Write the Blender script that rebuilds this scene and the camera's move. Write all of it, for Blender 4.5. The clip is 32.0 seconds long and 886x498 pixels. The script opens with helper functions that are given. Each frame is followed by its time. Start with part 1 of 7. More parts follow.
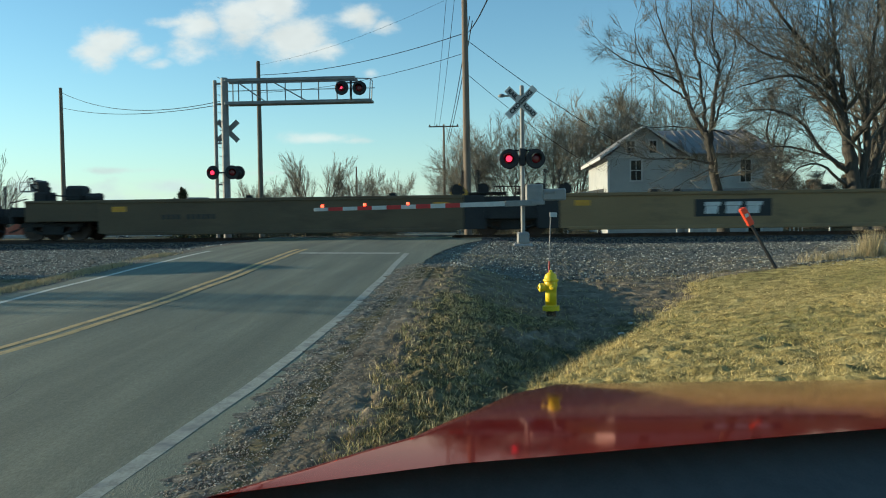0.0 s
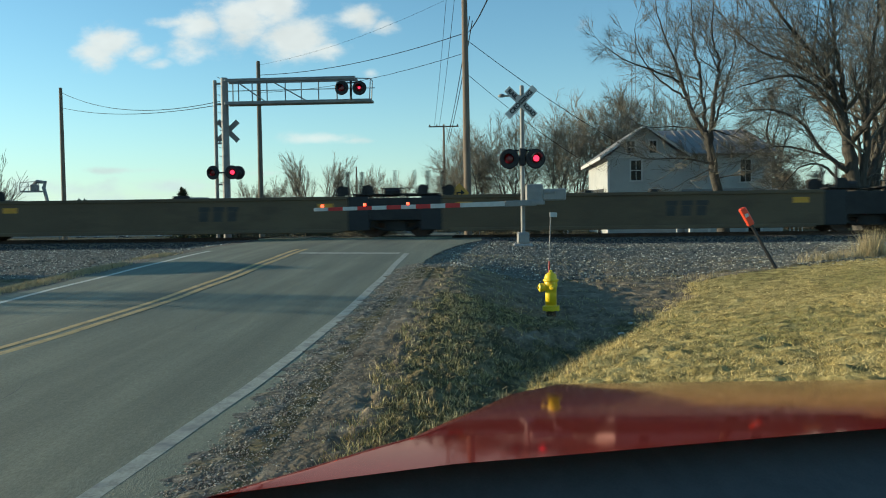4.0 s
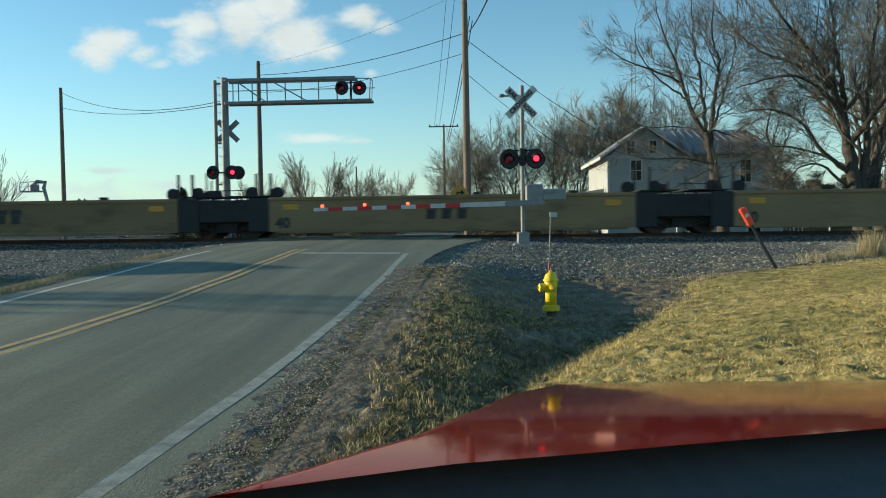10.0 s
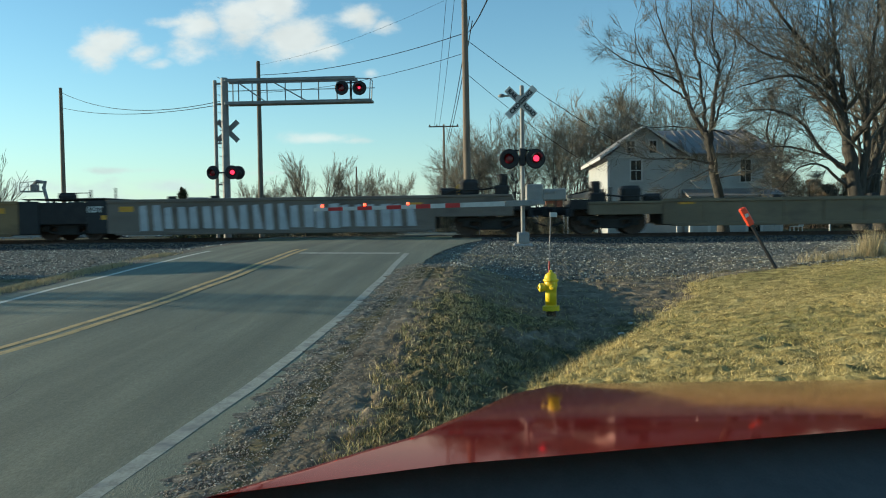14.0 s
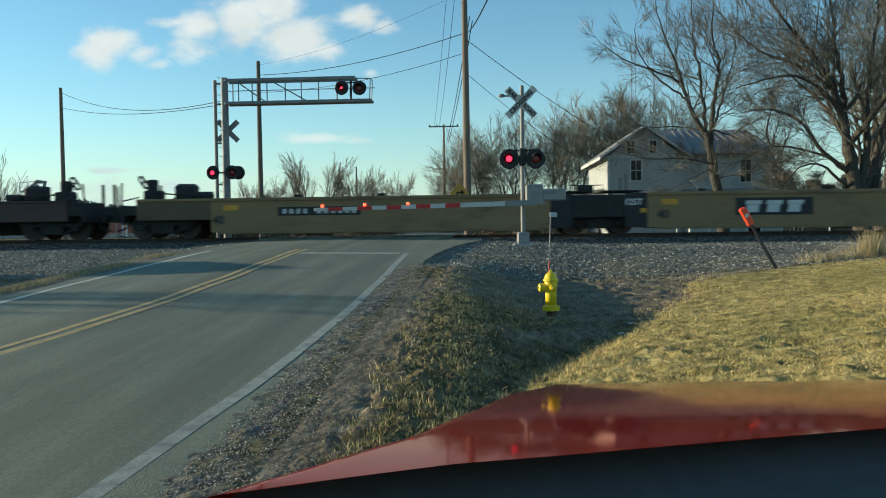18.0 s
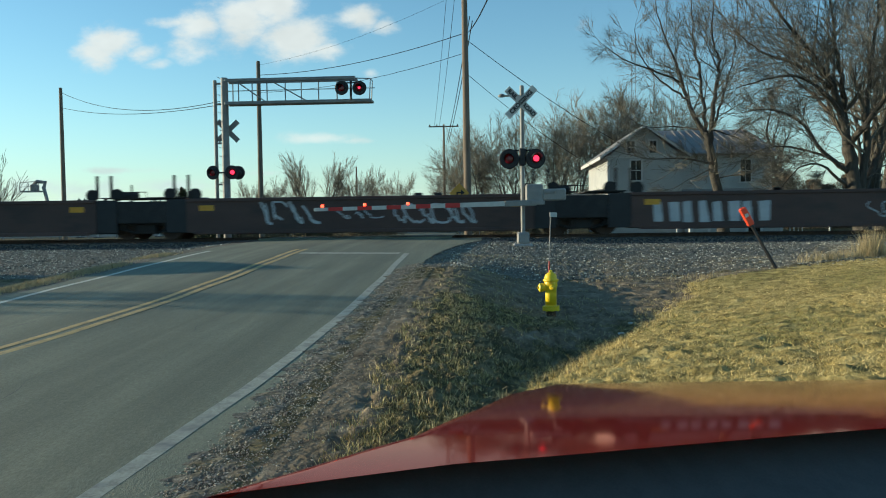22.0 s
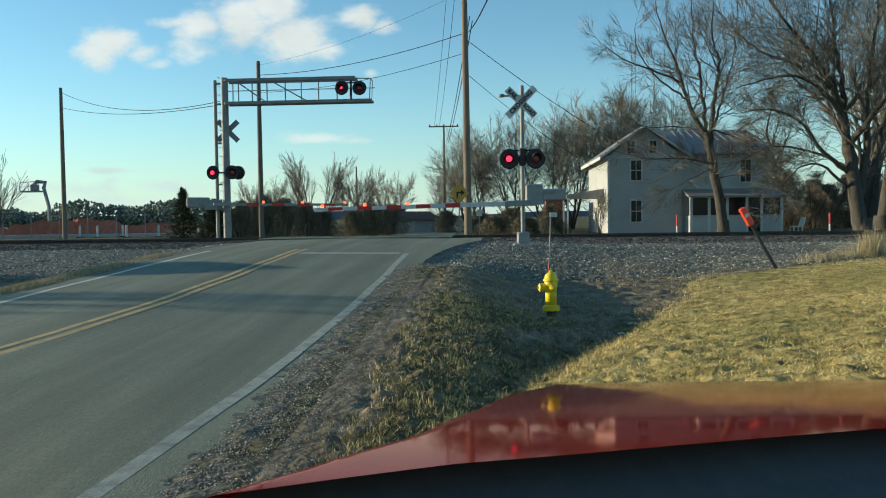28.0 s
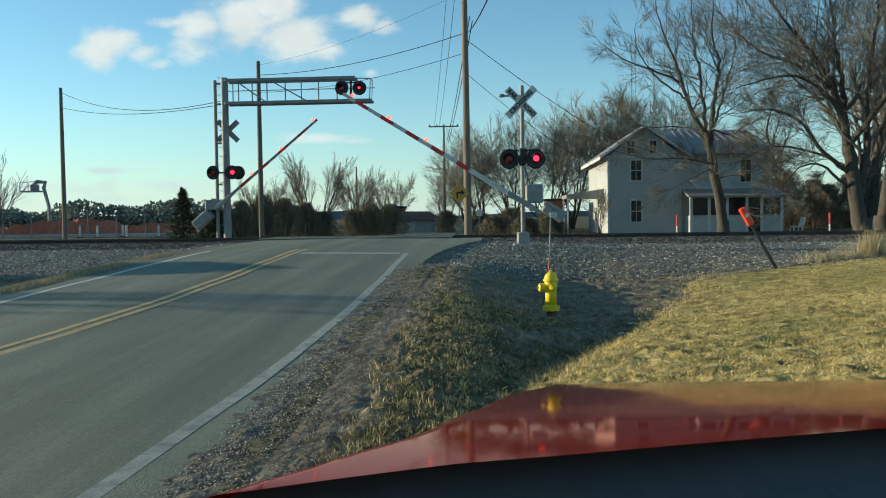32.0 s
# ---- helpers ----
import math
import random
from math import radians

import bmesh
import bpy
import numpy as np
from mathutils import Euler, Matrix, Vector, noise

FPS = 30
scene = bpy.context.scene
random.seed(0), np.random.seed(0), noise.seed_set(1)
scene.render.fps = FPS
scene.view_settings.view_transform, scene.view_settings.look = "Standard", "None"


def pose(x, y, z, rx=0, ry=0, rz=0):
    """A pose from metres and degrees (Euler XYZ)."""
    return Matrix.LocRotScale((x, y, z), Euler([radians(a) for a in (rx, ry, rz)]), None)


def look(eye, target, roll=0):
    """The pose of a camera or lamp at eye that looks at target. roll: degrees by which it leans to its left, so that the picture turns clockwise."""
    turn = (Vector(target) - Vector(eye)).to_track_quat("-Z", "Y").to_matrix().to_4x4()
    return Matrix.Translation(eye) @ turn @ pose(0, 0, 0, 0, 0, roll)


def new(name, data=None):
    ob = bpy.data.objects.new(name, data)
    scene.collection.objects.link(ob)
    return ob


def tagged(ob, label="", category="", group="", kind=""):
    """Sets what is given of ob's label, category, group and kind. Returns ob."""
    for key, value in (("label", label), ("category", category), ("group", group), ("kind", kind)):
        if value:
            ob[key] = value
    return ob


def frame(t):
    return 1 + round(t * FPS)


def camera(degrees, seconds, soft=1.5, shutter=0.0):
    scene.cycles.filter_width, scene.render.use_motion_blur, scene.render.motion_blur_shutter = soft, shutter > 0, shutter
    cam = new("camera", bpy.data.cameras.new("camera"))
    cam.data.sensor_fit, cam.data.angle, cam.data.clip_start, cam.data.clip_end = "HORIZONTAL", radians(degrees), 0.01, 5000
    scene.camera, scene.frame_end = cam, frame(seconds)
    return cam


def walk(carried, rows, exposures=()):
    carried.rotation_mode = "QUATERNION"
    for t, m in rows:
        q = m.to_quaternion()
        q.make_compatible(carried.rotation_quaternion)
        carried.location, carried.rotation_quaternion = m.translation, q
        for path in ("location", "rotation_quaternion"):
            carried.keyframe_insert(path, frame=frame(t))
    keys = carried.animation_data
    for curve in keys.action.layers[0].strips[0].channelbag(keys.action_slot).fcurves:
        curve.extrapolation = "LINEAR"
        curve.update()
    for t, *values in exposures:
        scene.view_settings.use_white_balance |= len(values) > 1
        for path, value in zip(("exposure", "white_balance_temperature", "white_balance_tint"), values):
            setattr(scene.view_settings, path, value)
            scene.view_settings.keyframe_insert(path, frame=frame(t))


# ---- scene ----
# camera: held still inside a parked car
EYE = (0.0, 0.0, 1.8)
HEADING, TILT = radians(3.56), radians(-2.227)
AIM = Vector((-math.sin(HEADING) * math.cos(TILT), math.cos(HEADING) * math.cos(TILT), math.sin(TILT)))
cam = camera(58.0, 32.0, soft=1.05, shutter=0.25)
HELD = look(EYE, Vector(EYE) + AIM, -0.75)
walk(cam, [(0.0, HELD), (32.0, HELD)], exposures=[(0.0, 0.75), (32.0, 0.75)])

# ---- light: low winter sun from ahead and to one side, clear sky with a few clouds ----
SUN_EL, SUN_SIDE = radians(9.0), radians(9.0)
TO_SUN = Vector((-math.cos(SUN_SIDE) * math.cos(SUN_EL), math.sin(SUN_SIDE) * math.cos(SUN_EL), math.sin(SUN_EL)))
sun = new("sun", bpy.data.lights.new("sun", "SUN"))
sun.data.energy, sun.data.angle, sun.data.color = 4.0, radians(0.6), (1.0, 0.88, 0.62)
sun.matrix_world = look(TO_SUN * 100, (0, 0, 0))

world = bpy.data.worlds.new("world")
scene.world = world
world.use_nodes = True
WN, WL = world.node_tree.nodes, world.node_tree.links
WN.clear()


def wmath(op, a, b=None, c=None, clamp=False):
    n = WN.new("ShaderNodeMath")
    n.operation, n.use_clamp = op, clamp
    for k, v in enumerate((a, b, c)):
        if v is None:
            continue
        if isinstance(v, (int, float)):
            n.inputs[k].default_value = v
        else:
            WL.new(v, n.inputs[k])
    return n.outputs[0]


def build_world():
    sky = WN.new("ShaderNodeTexSky")
    sky.sky_type, sky.sun_disc = "NISHITA", False
    sky.sun_elevation, sky.sun_rotation = SUN_EL, -(math.pi / 2 - SUN_SIDE)
    sky.altitude, sky.air_density, sky.dust_density, sky.ozone_density = 200, 1.0, 0.05, 3.0
    co = WN.new("ShaderNodeTexCoord")
    sep = WN.new("ShaderNodeSeparateXYZ")
    WL.new(co.outputs["Generated"], sep.inputs[0])
    fwd = wmath("MAXIMUM", sep.outputs[1], 0.02)
    gx, gz = wmath("DIVIDE", sep.outputs[0], fwd), wmath("DIVIDE", sep.outputs[2], fwd)
    comb = WN.new("ShaderNodeCombineXYZ")
    WL.new(gx, comb.inputs[0])
    WL.new(wmath("MULTIPLY", gz, 1.7), comb.inputs[1])
    ns = WN.new("ShaderNodeTexNoise")
    ns.inputs["Scale"].default_value, ns.inputs["Detail"].default_value, ns.inputs["Roughness"].default_value = 17.0, 8.0, 0.6
    WL.new(comb.outputs[0], ns.inputs["Vector"])
    # cumulus and thin bars: centre, half sizes, weight
    total = None
    for cx, cz, sx, sz, w in CLOUDS:
        sx, sz = sx * 1.55, sz * 1.45
        ex = wmath("DIVIDE", wmath("SUBTRACT", gx, cx), sx)
        ez = wmath("DIVIDE", wmath("SUBTRACT", gz, cz), sz)
        r2 = wmath("ADD", wmath("MULTIPLY", ex, ex), wmath("MULTIPLY", ez, ez))
        blob = wmath("MULTIPLY", wmath("POWER", 2.718, wmath("MULTIPLY", r2, -1.0)), w)
        total = blob if total is None else wmath("MAXIMUM", total, blob)
    dens = wmath("ADD", total, wmath("MULTIPLY", wmath("SUBTRACT", ns.outputs["Fac"], 0.47), 1.35))
    ramp = WN.new("ShaderNodeMapRange")
    ramp.interpolation_type = "SMOOTHSTEP"
    ramp.inputs[1].default_value, ramp.inputs[2].default_value = 0.28, 0.92
    WL.new(dens, ramp.inputs[0])
    cover = wmath("MULTIPLY", ramp.outputs[0], wmath("GREATER_THAN", total, 0.03))
    tint = WN.new("ShaderNodeMix")
    tint.data_type = "RGBA"
    WL.new(wmath("MULTIPLY", cover, 0.9), tint.inputs[0])
    hue = WN.new("ShaderNodeMix")
    hue.data_type, hue.blend_type = "RGBA", "MULTIPLY"
    hue.inputs[0].default_value = 1.0
    hue.inputs[7].default_value = SKY_TINT
    WL.new(sky.outputs[0], hue.inputs[6])
    # clouds: greyer low down, with softly shaded bellies
    belly = WN.new("ShaderNodeTexNoise")
    belly.inputs["Scale"].default_value, belly.inputs["Detail"].default_value = 11.0, 3.0
    WL.new(comb.outputs[0], belly.inputs["Vector"])
    rise = WN.new("ShaderNodeMapRange")
    rise.inputs[1].default_value, rise.inputs[2].default_value = 0.05, 0.17
    WL.new(gz, rise.inputs[0])
    white = WN.new("ShaderNodeMix")
    white.data_type = "RGBA"
    WL.new(rise.outputs[0], white.inputs[0])
    white.inputs[6].default_value, white.inputs[7].default_value = LOW_CLOUD, CLOUD_LIGHT
    shade = WN.new("ShaderNodeMix")
    shade.data_type, shade.blend_type = "RGBA", "MULTIPLY"
    shade.inputs[0].default_value = 1.0
    WL.new(white.outputs[2], shade.inputs[6])
    WL.new(wmath("ADD", wmath("MULTIPLY", belly.outputs["Fac"], 0.55), 0.70), shade.inputs[7])
    WL.new(shade.outputs[2], tint.inputs[7])
    # pale haze along the whole horizon
    haze = WN.new("ShaderNodeMix")
    haze.data_type = "RGBA"
    WL.new(wmath("MULTIPLY", wmath("POWER", 2.718, wmath("MULTIPLY", wmath("MAXIMUM", sep.outputs[2], 0.0), -12.0)), 0.78), haze.inputs[0])
    WL.new(hue.outputs[2], haze.inputs[6])
    haze.inputs[7].default_value = HAZE_LIGHT
    WL.new(haze.outputs[2], tint.inputs[6])
    bg = WN.new("ShaderNodeBackground")
    bg.inputs["Strength"].default_value = SKY_STRENGTH
    WL.new(tint.outputs[2], bg.inputs["Color"])
    out = WN.new("ShaderNodeOutputWorld")
    WL.new(bg.outputs[0], out.inputs[0])


SKY_STRENGTH = 0.14
SKY_TINT = (0.80, 1.0, 0.93, 1.0)
CLOUD_LIGHT = (3.5, 3.75, 3.6, 1.0)
LOW_CLOUD = (2.75, 3.5, 3.4, 1.0)
HAZE_LIGHT = (2.5, 3.3, 3.35, 1.0)
CLOUDS = [(-0.480, 0.229, 0.030, 0.017, 0.86), (-0.503, 0.215, 0.022, 0.016, 0.74), (-0.444, 0.214, 0.020, 0.010, 0.72), (-0.418, 0.200, 0.018, 0.007, 0.66),
          (-0.381, 0.213, 0.022, 0.017, 0.74), (-0.406, 0.251, 0.030, 0.006, 0.62), (-0.362, 0.247, 0.030, 0.015, 0.80), (-0.311, 0.257, 0.033, 0.026, 0.98),
          (-0.274, 0.264, 0.034, 0.022, 0.95), (-0.246, 0.228, 0.034, 0.026, 0.98), (-0.211, 0.209, 0.022, 0.012, 0.80), (-0.160, 0.252, 0.021, 0.014, 0.80),
          (-0.132, 0.241, 0.014, 0.010, 0.66), (-0.147, 0.182, 0.010, 0.006, 0.52), (-0.217, 0.102, 0.036, 0.006, 0.80), (-0.174, 0.098, 0.026, 0.004, 0.62),
          (-0.485, 0.066, 0.040, 0.004, 0.66), (-0.560, 0.044, 0.100, 0.011, 0.66), (-0.411, 0.045, 0.060, 0.008, 0.62), (-0.264, 0.060, 0.050, 0.003, 0.5),
          (0.112, 0.239, 0.012, 0.014, 0.34), (-0.52, 0.026, 0.110, 0.012, 0.6), (-0.05, 0.05, 0.06, 0.006, 0.42)]
build_world()


# ---- materials ----
def nodes_of(name):
    m = bpy.data.materials.new(name)
    m.use_nodes = True
    return m, m.node_tree.nodes, m.node_tree.links, m.node_tree.nodes["Principled BSDF"]


def surface(name, dark, light, scale=4.0, rough=0.7, metal=0.0, bump=0.15, fine=40.0, stains=None, stain_scale=1.2, coat=0.0, spread=0.0, stretch=(1, 1, 1)):
    """Two scales of colour change, optional stains, fine relief."""
    m, N, L, b = nodes_of(name)
    co = N.new("ShaderNodeTexCoord")
    mp = N.new("ShaderNodeMapping")
    mp.inputs["Scale"].default_value = stretch
    L.new(co.outputs["Object"], mp.inputs[0])
    big = N.new("ShaderNodeTexNoise")
    big.inputs["Scale"].default_value, big.inputs["Detail"].default_value = scale, 5.0
    small = N.new("ShaderNodeTexNoise")
    small.inputs["Scale"].default_value, small.inputs["Detail"].default_value = fine, 3.0
    for n in (big, small):
        L.new(mp.outputs[0], n.inputs["Vector"])
    add = N.new("ShaderNodeMath")
    add.operation = "MULTIPLY_ADD"
    add.inputs[1].default_value = 0.45
    L.new(small.outputs[0], add.inputs[0])
    half = N.new("ShaderNodeMath")
    half.operation = "MULTIPLY"
    half.inputs[1].default_value = 0.6
    L.new(big.outputs[0], half.inputs[0])
    L.new(half.outputs[0], add.inputs[2])
    ramp = N.new("ShaderNodeValToRGB")
    ramp.color_ramp.elements[0].position, ramp.color_ramp.elements[1].position = 0.35, 0.7
    ramp.color_ramp.elements[0].color, ramp.color_ramp.elements[1].color = (*dark, 1), (*light, 1)
    L.new(add.outputs[0], ramp.inputs[0])
    col = ramp.outputs[0]
    if stains:
        st = N.new("ShaderNodeTexNoise")
        st.inputs["Scale"].default_value, st.inputs["Detail"].default_value, st.inputs["Roughness"].default_value = stain_scale, 6.0, 0.65
        L.new(mp.outputs[0], st.inputs["Vector"])
        sr = N.new("ShaderNodeMapRange")
        sr.inputs[1].default_value, sr.inputs[2].default_value, sr.inputs[4].default_value = 0.52, 0.72, 0.8
        L.new(st.outputs[0], sr.inputs[0])
        mx = N.new("ShaderNodeMix")
        mx.data_type = "RGBA"
        mx.inputs[7].default_value = (*stains, 1)
        L.new(sr.outputs[0], mx.inputs[0])
        L.new(col, mx.inputs[6])
        col = mx.outputs[2]
    if spread:
        oi = N.new("ShaderNodeObjectInfo")
        hv = N.new("ShaderNodeHueSaturation")
        mr = N.new("ShaderNodeMapRange")
        mr.inputs[3].default_value, mr.inputs[4].default_value = 1 - spread, 1 + spread
        L.new(oi.outputs["Random"], mr.inputs[0])
        L.new(mr.outputs[0], hv.inputs["Value"])
        L.new(col, hv.inputs["Color"])
        col = hv.outputs[0]
    L.new(col, b.inputs["Base Color"])
    b.inputs["Roughness"].default_value, b.inputs["Metallic"].default_value = rough, metal
    b.inputs["Coat Weight"].default_value = coat
    b.inputs["Coat Roughness"].default_value = 0.04
    if bump:
        bp = N.new("ShaderNodeBump")
        bp.inputs["Strength"].default_value, bp.inputs["Distance"].default_value = bump, 0.02
        L.new(add.outputs[0], bp.inputs["Height"])
        L.new(bp.outputs[0], b.inputs["Normal"])
    return m


def glow(name, colour, strength):
    m, N, L, b = nodes_of(name)
    b.inputs["Base Color"].default_value = (*colour, 1)
    b.inputs["Emission Color"].default_value = (*colour, 1)
    b.inputs["Emission Strength"].default_value = strength
    return m


def glass(name, tint, rough=0.03):
    m, N, L, b = nodes_of(name)
    b.inputs["Base Color"].default_value = (*tint, 1)
    b.inputs["Roughness"].default_value = rough
    b.inputs["Specular IOR Level"].default_value = 0.2
    return m


def islands(name, colours, rough=0.8, bump=0.0):
    """A colour for each loose piece of a joined mesh."""
    m, N, L, b = nodes_of(name)
    g = N.new("ShaderNodeNewGeometry")
    ramp = N.new("ShaderNodeValToRGB")
    els = ramp.color_ramp.elements
    while len(els) < len(colours):
        els.new(0.5)
    for k, c in enumerate(colours):
        els[k].position, els[k].color = k / (len(colours) - 1), (*c, 1)
    L.new(g.outputs["Random Per Island"], ramp.inputs[0])
    L.new(ramp.outputs[0], b.inputs["Base Color"])
    b.inputs["Roughness"].default_value = rough
    return m


def asphalt_material():
    """Worn asphalt: speckled chippings, long wheel tracks, faint tar patches."""
    m, N, L, b = nodes_of("asphalt")
    co = N.new("ShaderNodeTexCoord")
    def noise(scale, detail, stretch=(1, 1, 1), rough=0.6):
        mp = N.new("ShaderNodeMapping")
        mp.inputs["Scale"].default_value = stretch
        L.new(co.outputs["Object"], mp.inputs[0])
        n = N.new("ShaderNodeTexNoise")
        n.inputs["Scale"].default_value, n.inputs["Detail"].default_value, n.inputs["Roughness"].default_value = scale, detail, rough
        L.new(mp.outputs[0], n.inputs["Vector"])
        return n.outputs[0]
    def mix(a, b2, k=1.0):
        n = N.new("ShaderNodeMath")
        n.operation = "MULTIPLY_ADD"
        L.new(a, n.inputs[0])
        n.inputs[1].default_value = k
        L.new(b2, n.inputs[2])
        return n.outputs[0]
    chips, tracks, patch = noise(48, 5, (1, 0.45, 1), 0.8), noise(1.15, 4, (1, 0.035, 1)), noise(0.8, 6, (1, 0.5, 1), 0.65)
    zero = N.new("ShaderNodeValue")
    zero.outputs[0].default_value = 0.0
    total = mix(chips, mix(tracks, mix(patch, zero.outputs[0], k=0.16), k=0.50), k=0.40)
    ramp = N.new("ShaderNodeValToRGB")
    els = ramp.color_ramp.elements
    els[0].position, els[0].color = 0.36, (0.060, 0.071, 0.050, 1)
    els[1].position, els[1].color = 0.70, (0.245, 0.262, 0.180, 1)
    mid = els.new(0.53)
    mid.color = (0.132, 0.145, 0.099, 1)
    L.new(total, ramp.inputs[0])
    L.new(ramp.outputs[0], b.inputs["Base Color"])
    b.inputs["Roughness"].default_value = 0.85
    bp = N.new("ShaderNodeBump")
    bp.inputs["Strength"].default_value, bp.inputs["Distance"].default_value = 0.5, 0.012
    L.new(chips, bp.inputs["Height"])
    L.new(bp.outputs[0], b.inputs["Normal"])
    return m


M_ASPHALT = asphalt_material()
M_WHITE_LINE = surface("worn_white_paint", (0.22, 0.22, 0.17), (0.46, 0.46, 0.36), 6, 0.7, bump=0.2, stains=(0.12, 0.12, 0.12), stain_scale=5)
M_WHITE_EDGE = surface("white_edge_paint", (0.40, 0.40, 0.32), (0.66, 0.66, 0.55), 5, 0.7, bump=0.1, stains=(0.3, 0.3, 0.25), stain_scale=3)
M_YELLOW_LINE = surface("worn_yellow_paint", (0.36, 0.245, 0.085), (0.62, 0.43, 0.165), 6, 0.7, bump=0.2, stains=(0.12, 0.10, 0.07), stain_scale=5)
M_CRACK = surface("crack_seal", (0.025, 0.026, 0.022), (0.06, 0.06, 0.05), 8, 0.6)
M_GRAVEL = surface("roadside_gravel", (0.10, 0.10, 0.10), (0.24, 0.23, 0.22), 3, 0.95, bump=0.8, fine=55)
M_STONES = islands("ballast_stone", [(0.04, 0.041, 0.034), (0.085, 0.086, 0.070), (0.14, 0.140, 0.112), (0.25, 0.245, 0.195), (0.74, 0.71, 0.57)], 0.5)
M_SHOULDER = islands("dusty_shoulder_stone", [(0.10, 0.086, 0.06), (0.20, 0.172, 0.125), (0.34, 0.295, 0.22), (0.58, 0.52, 0.41)], 0.9)
M_TRACK_STONES = islands("dark_track_stone", [(0.018, 0.017, 0.016), (0.04, 0.038, 0.035), (0.075, 0.07, 0.065), (0.16, 0.15, 0.14)], 0.85)
M_RAIL = surface("rail_steel", (0.05, 0.035, 0.03), (0.10, 0.07, 0.055), 5, 0.6, 0.6, bump=0.1)
M_TIE = surface("timber_tie", (0.04, 0.03, 0.025), (0.11, 0.085, 0.065), 3, 0.9, bump=0.4, stretch=(1, 6, 1))
M_GALV = surface("galvanised_steel", (0.17, 0.175, 0.17), (0.28, 0.28, 0.27), 3, 0.65, 0.1, bump=0.05)
M_ALU = surface("painted_aluminium", (0.19, 0.195, 0.19), (0.30, 0.295, 0.28), 3, 0.6, 0.05, bump=0.05, stains=(0.22, 0.21, 0.2))
M_BLACK = surface("black_paint", (0.008, 0.008, 0.009), (0.02, 0.02, 0.022), 6, 0.6, bump=0.05)
M_CONCRETE = surface("concrete", (0.25, 0.25, 0.24), (0.42, 0.41, 0.39), 5, 0.9, bump=0.3)
M_WHITE = surface("white_sheeting", (0.46, 0.46, 0.44), (0.58, 0.58, 0.55), 4, 0.6, bump=0.03, stains=(0.34, 0.33, 0.31))
M_RED = surface("red_sheeting", (0.45, 0.02, 0.02), (0.60, 0.035, 0.03), 4, 0.5, bump=0.03)
M_ORANGE_RED = surface("fluorescent_red_plastic", (0.70, 0.05, 0.02), (0.85, 0.09, 0.03), 4, 0.5, bump=0.02)
M_SIGN_YELLOW = surface("sign_yellow", (0.46, 0.24, 0.035), (0.56, 0.30, 0.045), 4, 0.5, bump=0.02)
M_LENS = surface("dark_red_lens", (0.14, 0.006, 0.012), (0.20, 0.010, 0.018), 20, 0.15, bump=0.05)
M_LAMP = glow("red_lamp_glow", (1.0, 0.03, 0.08), 1.4)
M_TIP = glow("gate_lamp_glow", (1.0, 0.05, 0.02), 4.0)
M_WOOD_POLE = surface("weathered_pole_wood", (0.12, 0.09, 0.065), (0.26, 0.20, 0.15), 2, 0.9, bump=0.4, stretch=(4, 4, 0.3))
M_WIRE = surface("dark_cable", (0.006, 0.006, 0.007), (0.012, 0.012, 0.013), 3, 0.9, bump=0)
M_WIRE.node_tree.nodes["Principled BSDF"].inputs["Specular IOR Level"].default_value = 0.1
M_POLE_DARK = surface("creosoted_pole_wood", (0.095, 0.080, 0.062), (0.18, 0.155, 0.122), 2, 0.9, bump=0.4, stretch=(4, 4, 0.3))
M_HYDRANT = surface("yellow_hydrant_paint", (0.72, 0.50, 0.01), (0.85, 0.62, 0.02), 5, 0.4, bump=0.08, stains=(0.6, 0.36, 0.02))
M_RUST = surface("rusty_iron", (0.05, 0.03, 0.02), (0.12, 0.07, 0.045), 8, 0.9, bump=0.3)
M_BARK = surface("bark", (0.034, 0.030, 0.025), (0.10, 0.089, 0.073), 3, 0.95, bump=0.6, stretch=(3, 3, 0.6))
M_TWIG = surface("bare_twigs", (0.088, 0.081, 0.064), (0.19, 0.172, 0.136), 1, 0.95, bump=0)
M_TWIG_RUST = surface("russet_twigs", (0.125, 0.111, 0.085), (0.25, 0.22, 0.168), 0.5, 0.95, bump=0)
M_FIR = islands("evergreen_needles", [(0.035, 0.05, 0.03), (0.055, 0.078, 0.045), (0.09, 0.115, 0.062)], 0.9)
M_SHRUB = islands("winter_shrub_twigs", [(0.08, 0.08, 0.05), (0.15, 0.125, 0.08), (0.24, 0.19, 0.125), (0.09, 0.105, 0.06)], 0.95)
M_HEDGE = islands("brown_hedge_twigs", [(0.13, 0.095, 0.06), (0.22, 0.165, 0.11), (0.33, 0.25, 0.17), (0.16, 0.13, 0.075)], 0.95)
# foliage paler than its own green: distance haze put into the colour
M_HAZED_WOOD = islands("far_wood", [(0.12, 0.15, 0.125), (0.16, 0.19, 0.15), (0.20, 0.22, 0.17)], 0.95)
# hill's blue is distance haze put into its colour
M_HAZE_PAINTED_HILL = surface("far_hill", (0.10, 0.13, 0.17), (0.13, 0.16, 0.20), 0.01, 1.0, bump=0)
M_SIDING = surface("white_siding", (0.34, 0.355, 0.355), (0.44, 0.45, 0.435), 1.0, 0.7, bump=0.05, stains=(0.36, 0.36, 0.35))
M_TRIM = surface("white_trim", (0.46, 0.47, 0.46), (0.58, 0.58, 0.56), 2, 0.6, bump=0.04)
M_TIN = surface("tin_roof", (0.22, 0.21, 0.20), (0.36, 0.33, 0.30), 1.2, 0.5, 0.3, bump=0.06, stains=(0.30, 0.20, 0.14))
M_PANE = glass("window_pane", (0.010, 0.011, 0.012), 0.12)
